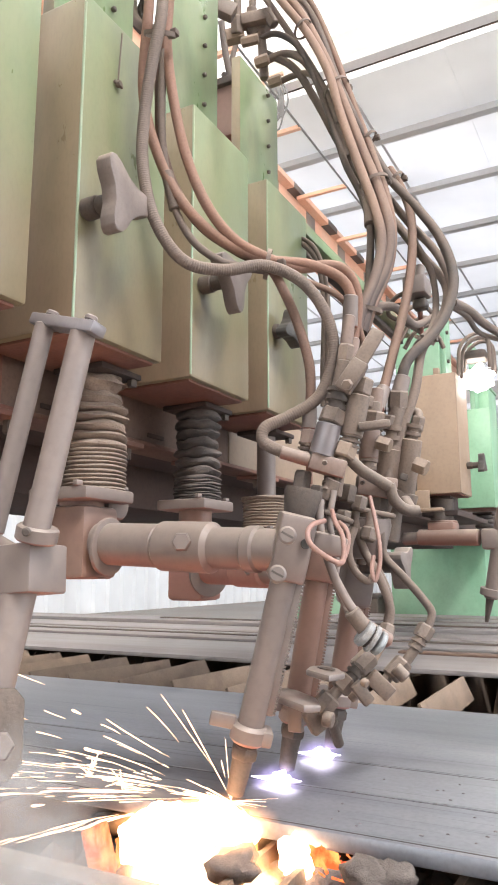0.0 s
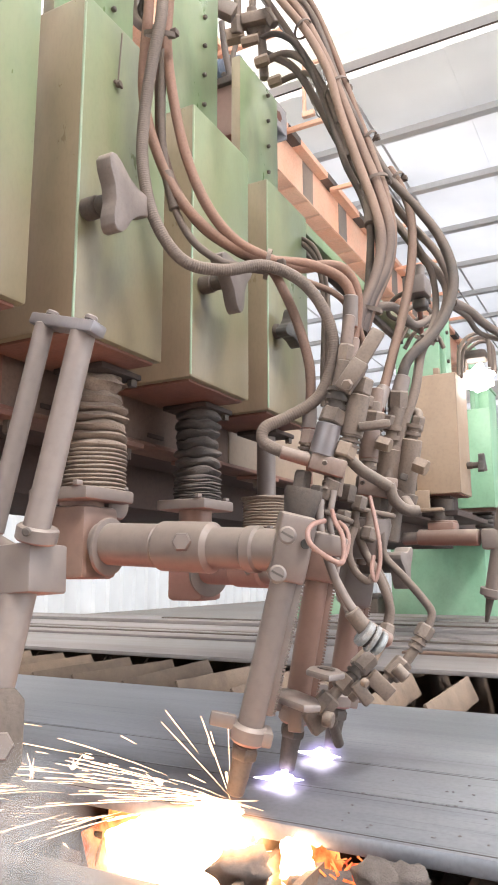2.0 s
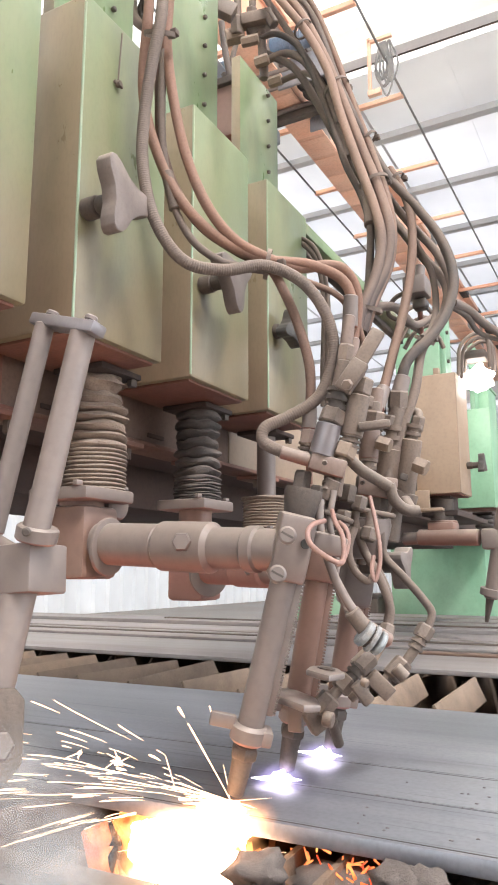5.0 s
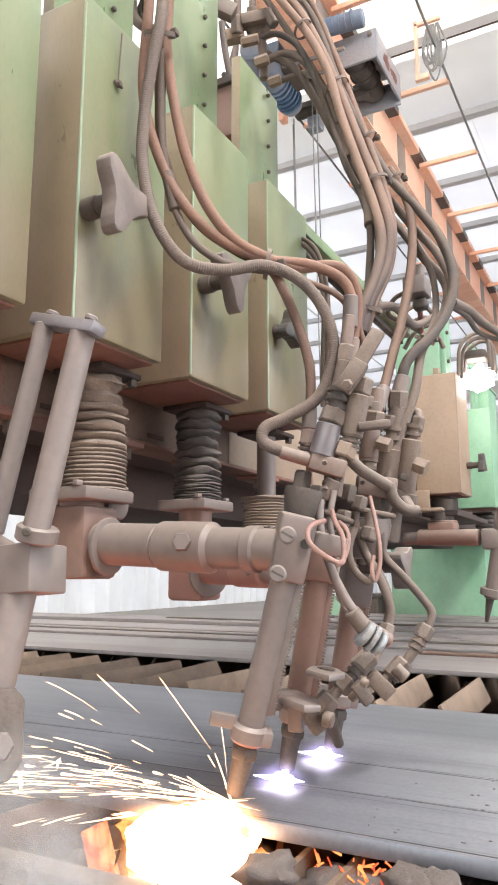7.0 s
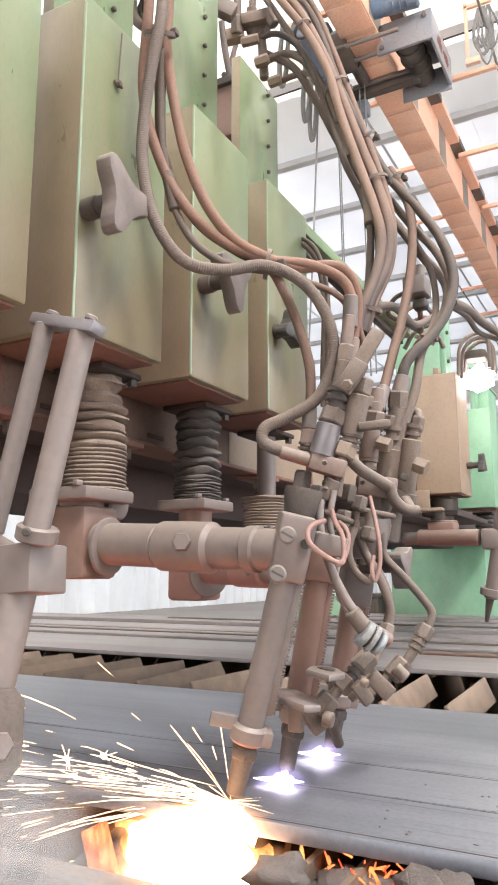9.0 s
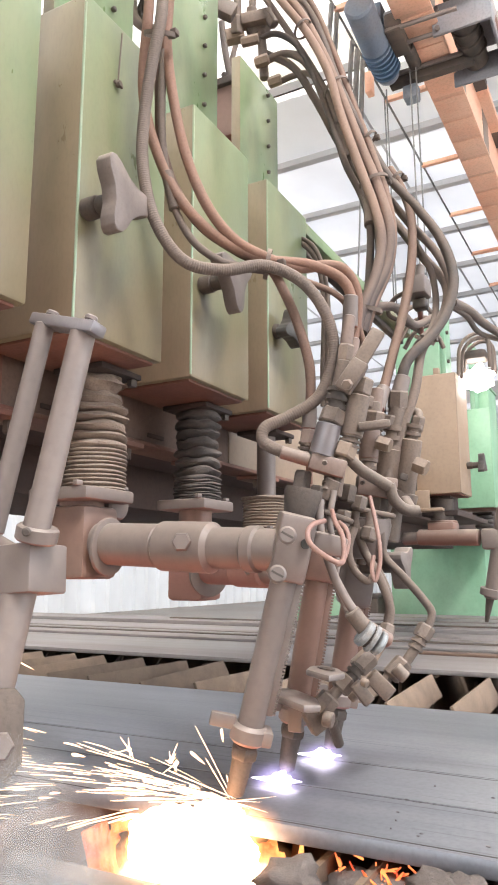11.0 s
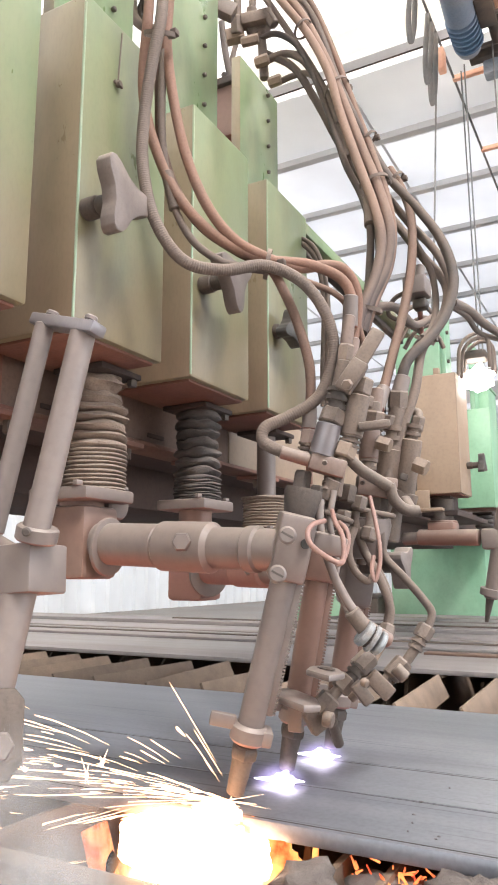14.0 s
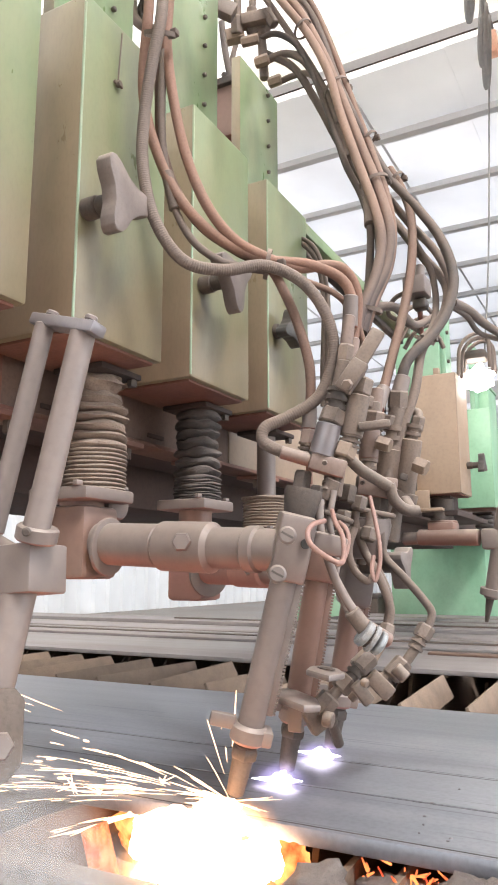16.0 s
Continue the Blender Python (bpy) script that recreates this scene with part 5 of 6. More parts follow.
CL3 = cluster("dusty valve stack with brass nuts at the back", (1.076, 0.331, 1.072), [
    ("hex", "nut", (1.057, 0.312, 1.273), (1.061, 0.316, 1.246), 0.0185, STEEL_GREY),
    ("rod", "stem", (1.060, 0.315, 1.248), (1.058, 0.321, 1.215), 0.0165, STEEL),
    ("stack", "ferrule", (1.058, 0.321, 1.218), (1.057, 0.326, 1.181), 0.0185, STEEL),
    ("rod", "valve_body", (1.056, 0.327, 1.185), (1.062, 0.342, 1.114), 0.0215, STEEL),
    ("hex", "tap", (1.054, 0.337, 1.277), (1.060, 0.344, 1.231), 0.0105, STEEL_DARK),
    ("rod", "valve_body", (1.068, 0.299, 1.199), (1.076, 0.319, 1.106), 0.0215, STEEL),
    ("stack", "ferrule", (1.066, 0.293, 1.221), (1.068, 0.300, 1.193), 0.0155, STEEL),
    ("hex", "nut", (1.078, 0.288, 1.235), (1.079, 0.294, 1.212), 0.0125, STEEL),
    ("pipe", "bent_pipe", (1.073, 0.312, 1.250), (1.078, 0.288, 1.231), (0.0065, [(1.081, 0.299, 1.245), (1.082, 0.290, 1.241)]), STEEL),
    ("hex", "tap", (1.047, 0.289, 1.158), (1.046, 0.271, 1.150), 0.0155, BRASS),
    ("bar", "rib", (1.044, 0.311, 1.142), (1.050, 0.301, 1.138), (0.006, 0.012), STEEL_DARK),
    ("rod", "tail", (1.070, 0.327, 1.114), (1.067, 0.337, 1.047), 0.017, STEEL),
    ("bar", "bracket", (1.056, 0.331, 1.113), (1.076, 0.299, 1.101), (0.02, 0.03), STEEL),
])


# small hoses, levers and igniter lines round the torches
def lead(points, r, m, label):
    return solid("gas_lead", hose_bm(points, r, 10, 8), m, label, "hose", points[0], "gas leads")


lead([(0.792, 0.327, 1.061), (0.768, 0.330, 1.056), (0.757, 0.333, 1.047), (0.752, 0.328, 1.033), (0.761, 0.315, 1.020), (0.770, 0.301, 1.012), (0.781, 0.300, 1.020), (0.786, 0.303, 1.042), (0.798, 0.316, 1.059), (0.823, 0.330, 1.075)], 0.0030, HOSE_PINK, "pale red loop of thin gas hose")
lead([(0.928, 0.318, 1.101), (0.916, 0.308, 1.070), (0.904, 0.299, 1.037), (0.899, 0.298, 1.012), (0.894, 0.303, 0.992), (0.895, 0.307, 1.005), (0.903, 0.307, 1.023)], 0.0029, HOSE_PINK, "pale red thin gas hose")
lead([(0.847, 0.331, 1.063), (0.843, 0.321, 1.055), (0.837, 0.315, 1.041), (0.829, 0.317, 1.021), (0.817, 0.322, 1.011)], 0.0029, HOSE_PINK, "pale red loop of thin gas hose")
lead([(0.841, 0.353, 1.091), (0.837, 0.352, 1.059), (0.840, 0.347, 1.029), (0.845, 0.338, 0.998), (0.851, 0.326, 0.971), (0.854, 0.316, 0.955)], 0.0058, STEEL, "bent brown gas pipe to a torch head")
lead([(0.867, 0.344, 1.104), (0.860, 0.348, 1.068), (0.863, 0.345, 1.036), (0.864, 0.341, 1.012), (0.861, 0.343, 0.991), (0.867, 0.333, 0.961), (0.863, 0.324, 0.950)], 0.0042, STEEL, "thin brown gas lead")
lead([(0.924, 0.339, 1.060), (0.916, 0.345, 1.031), (0.919, 0.339, 1.005), (0.924, 0.324, 0.991), (0.927, 0.316, 0.998)], 0.005, HOSE_GREY, "thin grey gas lead loop")
lead([(0.949, 0.344, 1.096), (0.944, 0.345, 1.065), (0.945, 0.334, 1.031), (0.944, 0.321, 1.009), (0.945, 0.309, 0.983), (0.949, 0.302, 0.954), (0.946, 0.306, 0.929)], 0.0058, HOSE_GREY, "grey gas lead to an igniter")
lead([(1.019, 0.320, 1.101), (1.000, 0.327, 1.060), (0.998, 0.323, 1.025), (0.994, 0.298, 0.998), (1.000, 0.276, 0.971), (1.005, 0.263, 0.949), (1.001, 0.268, 0.929)], 0.0056, HOSE_GREY, "grey gas lead curving to an outer igniter")
lead([(0.964, 0.326, 1.013), (0.968, 0.316, 0.990), (0.971, 0.310, 0.964), (0.969, 0.315, 0.931)], 0.0052, HOSE_GREY, "grey gas lead beside a torch")
IG1 = cluster("igniter line of dusty couplings at a torch head", (0.879, 0.357, 0.841), [
    ("rod", "elbow", (0.852, 0.320, 0.957), (0.867, 0.303, 0.928), 0.0125, STEEL),
    ("rod", "wrapped_tube", (0.860, 0.310, 0.941), (0.889, 0.286, 0.920), 0.0115, STEEL_RED),
    ("rod", "foil_wrap", (0.857, 0.309, 0.933), (0.861, 0.303, 0.927), 0.0205, SILVER),
    ("rod", "foil_wrap", (0.865, 0.302, 0.926), (0.868, 0.297, 0.922), 0.0215, SILVER),
    ("rod", "foil_wrap", (0.871, 0.296, 0.921), (0.875, 0.291, 0.917), 0.0195, SILVER),
    ("rod", "wire_band", (0.862, 0.303, 0.928), (0.864, 0.301, 0.926), 0.0185, STEEL_DARK),
    ("hex", "nut", (0.946, 0.304, 0.935), (0.936, 0.308, 0.916), 0.0125, STEEL),
    ("rod", "link", (0.926, 0.303, 0.919), (0.913, 0.316, 0.893), 0.007, BRASS),
    ("hex", "coupling", (0.911, 0.317, 0.900), (0.896, 0.331, 0.884), 0.0155, STEEL),
    ("stack", "ferrule", (0.897, 0.327, 0.888), (0.888, 0.339, 0.872), 0.0125, STEEL_DARK),
    ("hex", "coupling", (0.888, 0.338, 0.875), (0.879, 0.349, 0.860), 0.0155, STEEL),
    ("rod", "link", (0.880, 0.346, 0.864), (0.870, 0.359, 0.849), 0.0085, STEEL),
    ("hex", "coupling", (0.871, 0.355, 0.854), (0.861, 0.370, 0.835), 0.0165, STEEL),
    ("bar", "clamp_plate", (0.851, 0.378, 0.839), (0.862, 0.367, 0.813), (0.018, 0.022), STEEL),
    ("rod", "boss", (0.851, 0.358, 0.831), (0.852, 0.346, 0.829), 0.0115, STEEL),
    ("rod", "burner", (0.911, 0.371, 0.816), (0.949, 0.378, 0.781), 0.0085, STEEL_DARK),
    ("bar", "clip", (0.877, 0.327, 0.870), (0.890, 0.313, 0.846), (0.012, 0.018), STEEL),
    ("rod", "boss", (0.862, 0.312, 0.875), (0.860, 0.305, 0.872), 0.0068, BRASS),
])
IG2 = cluster("outer igniter line of dusty couplings", (0.970, 0.306, 0.867), [
    ("hex", "coupling", (1.000, 0.268, 0.932), (0.993, 0.276, 0.916), 0.0145, STEEL),
    ("stack", "ferrule", (0.994, 0.274, 0.920), (0.987, 0.283, 0.902), 0.0125, STEEL),
    ("rod", "link", (0.988, 0.280, 0.906), (0.978, 0.297, 0.881), 0.0085, STEEL),
    ("hex", "coupling", (0.978, 0.294, 0.888), (0.967, 0.312, 0.867), 0.0155, STEEL),
    ("rod", "boss", (0.953, 0.300, 0.882), (0.957, 0.287, 0.868), 0.0105, STEEL),
    ("bar", "clamp_plate", (0.944, 0.331, 0.872), (0.956, 0.308, 0.846), (0.018, 0.024), STEEL_GREY),
    ("rod", "link", (0.966, 0.312, 0.871), (0.958, 0.325, 0.846), 0.0085, STEEL),
    ("rod", "link", (0.937, 0.356, 0.840), (0.945, 0.332, 0.865), 0.0075, STEEL),
])
# cover plates over the heads of the second and third torches
part("cover_plate", prism([(-0.052, -0.038), (0.004, 0.040), (0.040, 0.044), (0.066, 0.030), (0.018, -0.024), (-0.030, -0.050)], pose(0.846, 0.396, 0.850, 4, 3, 0), 0.009, 0.003), STEEL_GREY, T2, "pale dusty cover plate")
part("cover_web", box_bm((0.868, 0.402, 0.828), (0.010, 0.020, 0.040), 0.003), STEEL, T2)
cov = part("cover_plate", prism([(-0.046, -0.024), (-0.016, 0.018), (0.016, 0.027), (0.042, 0.021), (0.032, -0.005), (-0.003, -0.027)], pose(0.844, 0.352, 0.884, 4, 2, 0), 0.008, 0.003), STEEL_GREY, T3, "pale dusty cover plate")
part("oval_slot", prism([(0.024 * math.cos(k * math.pi / 8), 0.008 * math.sin(k * math.pi / 8)) for k in range(16)], pose(0.850, 0.353, 0.8885, 4, 2, 42), 0.001), STEEL_DARK, cov, "dark oval slot")
# wing screws between the torches
for c, s in (((0.971, 0.365, 1.048), 0.028), ((1.046, 0.324, 1.014), 0.036)):
    wk = thing("clamp_knob", "dusty three-winged clamp knob between the torches", "knob", c, "clamp knobs")
    wing_handle((c[0], c[1] + 0.05, c[2]), s, wk, KNOB, 40)


# manifold on top of the third column
MF = cluster("brass manifold with hose elbows on a green column", (1.305, 0.687, 2.179), [
    ("rod", "pipe", (1.267, 0.710, 2.305), (1.283, 0.716, 2.210), 0.011, STEEL),
    ("hex", "nut", (1.268, 0.713, 2.234), (1.275, 0.715, 2.194), 0.017, STEEL),
    ("bar", "block", (1.272, 0.742, 2.194), (1.290, 0.705, 2.204), (0.03, 0.032), BRASS),
    ("rod", "pipe", (1.292, 0.683, 2.313), (1.304, 0.692, 2.224), 0.010, STEEL),
    ("hex", "nut", (1.290, 0.685, 2.261), (1.294, 0.689, 2.227), 0.016, STEEL),
    ("bar", "block", (1.276, 0.703, 2.222), (1.298, 0.638, 2.229), (0.03, 0.032), STEEL),
    ("bar", "block", (1.295, 0.696, 2.202), (1.312, 0.655, 2.229), (0.028, 0.03), STEEL),
    ("hex", "elbow", (1.275, 0.703, 2.170), (1.284, 0.665, 2.172), 0.014, BRASS),
    ("hex", "elbow", (1.289, 0.676, 2.118), (1.293, 0.645, 2.121), 0.015, BRASS),
    ("hex", "elbow", (1.302, 0.649, 2.067), (1.305, 0.620, 2.070), 0.014, BRASS),
    ("rod", "riser", (1.305, 0.670, 2.223), (1.312, 0.665, 2.090), 0.013, STEEL),
    ("hex", "nut", (1.289, 0.650, 2.239), (1.296, 0.631, 2.201), 0.015, STEEL),
    ("bar", "block", (1.200, 0.736, 2.227), (1.227, 0.694, 2.203), (0.03, 0.04), STEEL),
    ("rod", "pipe", (1.328, 0.782, 2.157), (1.348, 0.762, 2.111), 0.008, STEEL_DARK),
])
CL4 = cluster("small dusty nuts and pipe stubs between the valves", (0.934, 0.364, 1.119), [
    ("hex", "nut", (0.933, 0.380, 1.191), (0.935, 0.385, 1.168), 0.012, STEEL),
    ("rod", "stub", (0.940, 0.337, 1.325), (0.934, 0.341, 1.291), 0.0095, STEEL_BROWN),
    ("stack", "ferrule", (0.972, 0.339, 1.335), (0.967, 0.343, 1.292), 0.0125, STEEL),
    ("hex", "nut", (0.949, 0.335, 1.288), (0.941, 0.339, 1.264), 0.0135, STEEL_BROWN),
    ("rod", "stub", (0.899, 0.349, 1.156), (0.892, 0.355, 1.122), 0.011, STEEL),
    ("stack", "ferrule", (0.881, 0.352, 1.124), (0.872, 0.355, 1.103), 0.0125, STEEL),
    ("hex", "nut", (0.931, 0.348, 1.118), (0.928, 0.352, 1.095), 0.0145, STEEL_DARK),
    ("hex", "nut", (0.941, 0.335, 1.103), (0.937, 0.339, 1.084), 0.0125, STEEL),
    ("rod", "stub", (0.961, 0.326, 1.085), (0.954, 0.331, 1.050), 0.010, STEEL),
    ("hex", "nut", (0.944, 0.325, 1.061), (0.940, 0.328, 1.044), 0.0135, STEEL),
    ("bar", "strap", (0.854, 0.356, 1.078), (0.875, 0.323, 1.064), (0.014, 0.008), STEEL_DARK),
    ("bar", "strap", (0.947, 0.351, 1.089), (0.977, 0.300, 1.077), (0.016, 0.008), STEEL),
    ("rod", "stub", (1.057, 0.310, 1.108), (1.046, 0.296, 1.087), 0.012, STEEL),
    ("hex", "nut", (0.952, 0.326, 1.245), (0.953, 0.330, 1.228), 0.013, STEEL),
    ("stack", "ferrule", (1.011, 0.332, 1.221), (1.009, 0.335, 1.195), 0.0125, STEEL_DARK),
    ("hex", "nut", (1.047, 0.324, 1.235), (1.049, 0.329, 1.214), 0.0125, STEEL),
    ("rod", "stub", (0.877, 0.389, 1.107), (0.875, 0.392, 1.081), 0.013, STEEL_DARK),
    ("hex", "nut", (0.905, 0.346, 1.082), (0.902, 0.349, 1.059), 0.0125, STEEL_DARK),
])
motor_box = thing("drive_motor", "brown dusty drive motor behind the columns", "motor", (1.372, 0.796, 2.071))
part("housing", box_bm((1.373, 0.797, 2.064), (0.10, 0.10, 0.15), 0.012), STEEL_RED, motor_box)
part("lid", box_bm((1.363, 0.791, 2.126), (0.105, 0.105, 0.02), 0.006), STEEL_DARK, motor_box)


# ---- overhead crane ----
CR = thing("bridge_crane", "orange overhead crane girder with black hazard stripes", "overhead crane", (5.0, 2.0, 5.0))


def cp(x, y, z):
    """A place on the crane from its own middle line."""
    return Vector((x, 2.0 + y, 5.0 + z))


HALF = 0.12
gl, gx = 20.0, 5.9
girder = part("girder", box_bm(cp(gx, 0, 0.22), (gl, 2 * HALF - 0.02, 0.44), 0.004), ORANGE, CR)
part("bottom_flange", box_bm(cp(gx, 0, -0.008), (gl, 2 * HALF + 0.03, 0.018), 0.003), ORANGE, girder)
part("top_flange", box_bm(cp(gx, 0, 0.475), (gl, 2 * HALF + 0.18, 0.07), 0.004), ORANGE, girder)
for k in range(17):
    x = -2.6 + k * 1.05
    part("web_stripe", box_bm(cp(x, 0, 0.225), (0.27, 2 * HALF - 0.012, 0.405), 0), STRIPE_FADED, girder, "faded black hazard stripe")
    part("lip_stripe", box_bm(cp(x + 0.5, 0, 0.475), (0.30, 2 * HALF + 0.186, 0.074), 0), STRIPE, girder, "black hazard stripe on the flange")
    for q in (0.1, 0.45, 0.8):
        part("joint_plate", box_bm(cp(x + q, 0, -0.021), (0.30, 2 * HALF + 0.01, 0.008), 0.002), ORANGE, girder, "welded joint plate")
for k in range(11):
    x = 0.99 + 1.28 * k
    for yc, ln in ((-0.47, 0.62), (0.41, 0.50)):
        part("outrigger", box_bm(cp(x, yc, 0.40), (0.045, ln, 0.045), 0.004), ORANGE, CR, "orange bracket arm")
for y in (-0.78, 0.65):
    part("festoon_wire", rod(cp(-3.8, y, 0.40), cp(15.8, y, 0.40), 0.011, None, 8), CABLE, CR, "grey steel wire along the girder")
# trolley: tie rods and a heavy cross beam under the girder, an open gearbox frame, motors
for x in (4.68, 4.86):
    part("tie_rod", rod(cp(x, 0.22, -0.075), cp(x + 0.02, -0.30, -0.075), 0.017, None, 14), STEEL_GREY, CR, "grey steel tie rod")
part("trolley_beam", box_bm(cp(5.27, 0.03, -0.085), (0.075, 0.66, 0.075), 0.006), STEEL_DARK, CR, "dark cross beam of the trolley")
part("trolley_rib", box_bm(cp(5.21, 0.03, -0.05), (0.03, 0.62, 0.03), 0.004), STEEL_GREY, CR)
gb = part("gearbox", box_bm(cp(4.855, -0.30, 0.005), (0.028, 0.42, 0.25), 0.008), GREYBLUE, CR, "blue-grey gearbox frame with rust patches")
part("side_plate", box_bm(cp(5.165, -0.50, 0.0), (0.60, 0.022, 0.24), 0.006), GREYBLUE, gb, "blue-grey side plate with rust spots")
part("end_plate", box_bm(cp(5.46, -0.31, -0.04), (0.022, 0.40, 0.22), 0.006), GREYBLUE, gb)
part("top_plate", box_bm(cp(5.165, -0.33, 0.125), (0.59, 0.34, 0.012), 0.003), GREYBLUE, gb)
part("drum", rod(cp(4.88, -0.30, 0.0), cp(5.42, -0.30, 0.0), 0.092, None, 24, 0.006), STEEL_DARK, gb, "dark rope drum")
for k in range(3):
    part("drum_rib", rod(cp(4.98 + 0.13 * k, -0.30, 0.0), cp(5.0 + 0.13 * k, -0.30, 0.0), 0.108, None, 24, 0.003), STEEL_DARK, gb)
for y, z in ((-0.13, 0.08), (-0.13, -0.075), (-0.46, 0.08)):
    part("bolt", rod(cp(4.842, y, z), cp(4.815, y, z), 0.019, None, 14, 0.003), STEEL_GREY, gb)
for x, y, r in ((5.08, -0.512, 0.055), (5.30, -0.512, 0.042), (5.22, -0.512, 0.03)):
    part("rust_spot", lump(cp(x, y, -0.01), (r * 1.3, 0.002, r), r * 90, 0.5, 3), RED, gb, "brown rust spot")
mt = part("motor", rod(cp(4.70, -0.10, 0.16), cp(4.74, -0.45, 0.16), 0.068, None, 26, 0.012), BLUE, CR, "blue ribbed electric motor")
for i in range(5):
    part("cooling_fin", rod(cp(4.71, -0.16 - 0.05 * i, 0.16), cp(4.711, -0.172 - 0.05 * i, 0.16), 0.0705, None, 26, 0.001), BLUE, mt)
part("end_bell", rod(cp(4.695, -0.06, 0.16), cp(4.70, -0.10, 0.16), 0.05, 0.06, 20, 0.004), RED, mt, "rusty end bell")
hm = part("motor", rod(cp(4.33, 0.30, -0.08), cp(4.80, 0.33, -0.08), 0.105, None, 28, 0.015), BLUE, CR, "large blue hoist motor")
for i in range(6):
    part("cooling_fin", rod(cp(4.81 + 0.05 * i, 0.33, -0.08), cp(4.828 + 0.05 * i, 0.33, -0.08), 0.112, None, 28, 0.002), BLUE, hm)
part("fan_cowl", rod(cp(5.09, 0.34, -0.08), cp(5.17, 0.34, -0.08), 0.10, 0.085, 28, 0.01), GREYBLUE, hm, "pale blue fan cowl")
part("brake_body", join(box_bm(cp(4.82, 0.16, -0.02), (0.30, 0.12, 0.16), 0.012), rod(cp(4.95, 0.13, -0.04), cp(5.18, 0.13, -0.04), 0.05, None, 18)), STEEL_DARK, CR, "dark brake housing")
part("brake_cap", box_bm(cp(4.74, 0.18, 0.02), (0.10, 0.10, 0.16), 0.012), GREYBLUE, CR)
part("motor_box", box_bm(cp(4.85, 0.34, 0.12), (0.34, 0.20, 0.16), 0.015), BLUE, CR)
part("hook_block", box_bm(cp(5.34, 0.21, -0.17), (0.12, 0.12, 0.13), 0.02), GREYBLUE, CR)
for i, (x, y) in enumerate(((5.15, 0.12), (5.2, 0.18), (5.35, 0.42), (5.42, 0.46))):
    part("hoist_rope", rod(cp(x, y, -0.05), cp(x + 0.06, y, -2.5), 0.006, None, 6), CABLE, CR, "thin hanging steel rope")
# cable bunch in an orange hanger on the near side
part("hanger", join(box_bm(cp(5.62, -0.62, 0.42), (0.03, 0.03, 0.55), 0.003), box_bm(cp(5.62, -0.72, 0.66), (0.03, 0.22, 0.03), 0.003), box_bm(cp(5.62, -0.66, 0.15), (0.05, 0.12, 0.05), 0.006)), ORANGE, CR, "orange cable hanger")
rng2 = random.Random(9)
for i in range(9):
    dy, L, w = rng2.uniform(-0.05, 0.05), rng2.uniform(0.35, 0.55), rng2.uniform(0.02, 0.09)
    part("cable_loop", hose_bm([cp(5.62, -0.77 + dy, 0.62), cp(5.62, -0.77 + dy - w, 0.62 - L * 0.6), cp(5.62, -0.77 + dy, 0.62 - L), cp(5.62, -0.77 + dy + w, 0.62 - L * 0.6), cp(5.62, -0.76 + dy, 0.62)], 0.008, 8, 6), CABLE, CR)
# flat festoon cable on the far side
for i in range(3):
    x = (5.20, 5.34, 4.74)[i]
    L = (0.56, 0.66, 0.52)[i]
    part("festoon_loop", hose_bm([cp(x, 0.65, 0.38), cp(x + 0.01, 0.69, 0.38 - L * 0.7), cp(x + 0.05, 0.69, 0.38 - L), cp(x + 0.09, 0.67, 0.38 - L * 0.7), cp(x + 0.11, 0.65, 0.38)], 0.021, 8, 6), CABLE, CR, "hanging festoon cable loop")
part("festoon_trolley", box_bm(cp(5.62, 0.65, 0.25), (0.10, 0.06, 0.2), 0.01), ORANGE, CR)
part("pendant_cable", hose_bm([cp(5.5, 0.67, 0.1), cp(5.52, 0.77, -1.5), cp(5.6, 0.87, -2.4)], 0.008, 6, 6), CABLE, CR, "thin pendant control cable")

# ---- fire, sparks and smoke ----
FIRE = []


def tongue(base, tip, w, seed, seg=22, rings=18, flat=0.6):
    """A ragged tongue of molten spray."""
    o, d, s, n = axis_frame(base, tip)
    L = (Vector(tip) - Vector(base)).length
    bm = bmesh.new()
    rr = []
    for k in range(rings):
        t = k / (rings - 1)
        r = w * (0.5 + 1.0 * t if t < 0.55 else 1.05 * (1 - t) / 0.45 + 0.02)
        ring = []
        for i in range(seg):
            a = 2 * math.pi * i / seg
            q = r * (1 + 0.45 * noise.noise((math.cos(a) * 2 + seed, math.sin(a) * 2, t * 4)) + 0.22 * noise.noise((math.cos(a) * 6 + seed, math.sin(a) * 6, t * 14)))
            ring.append(bm.verts.new(o + d * (t * L + 0.12 * L * noise.noise((a, seed, t))) + s * math.cos(a) * q * flat + n * math.sin(a) * q))
        rr.append(ring)
    for a, b in zip(rr, rr[1:]):
        for i in range(seg):
            j = (i + 1) % seg
            bm.faces.new((a[i], a[j], b[j], b[i]))
    bm.faces.new(rr[0][::-1])
    bm.faces.new(rr[-1])
    return bm


KERF = (0.789, 0.450, 0.738)
pool = lump((0.742, 0.438, 0.748), (0.011, 0.030, 0.0075), 3, 0.4, 4)
FIRE.append(solid("molten_pool", pool, HOT_POOL, "white-hot molten steel at the cut", "molten steel", KERF))
# this lump also stands in for glare that hides the plate edge
body = lump((0.728, 0.424, 0.744), (0.009, 0.028, 0.0125), 53, 0.4, 4)
FIRE.append(solid("molten_spray", body, HOT_POOL, "white-hot spray over the plate edge, widened to stand for glare", "molten steel", (0.719, 0.421, 0.745), "molten sprays"))
body = lump((0.744, 0.481, 0.695), (0.018, 0.080, 0.040), 31, 0.26, 4)
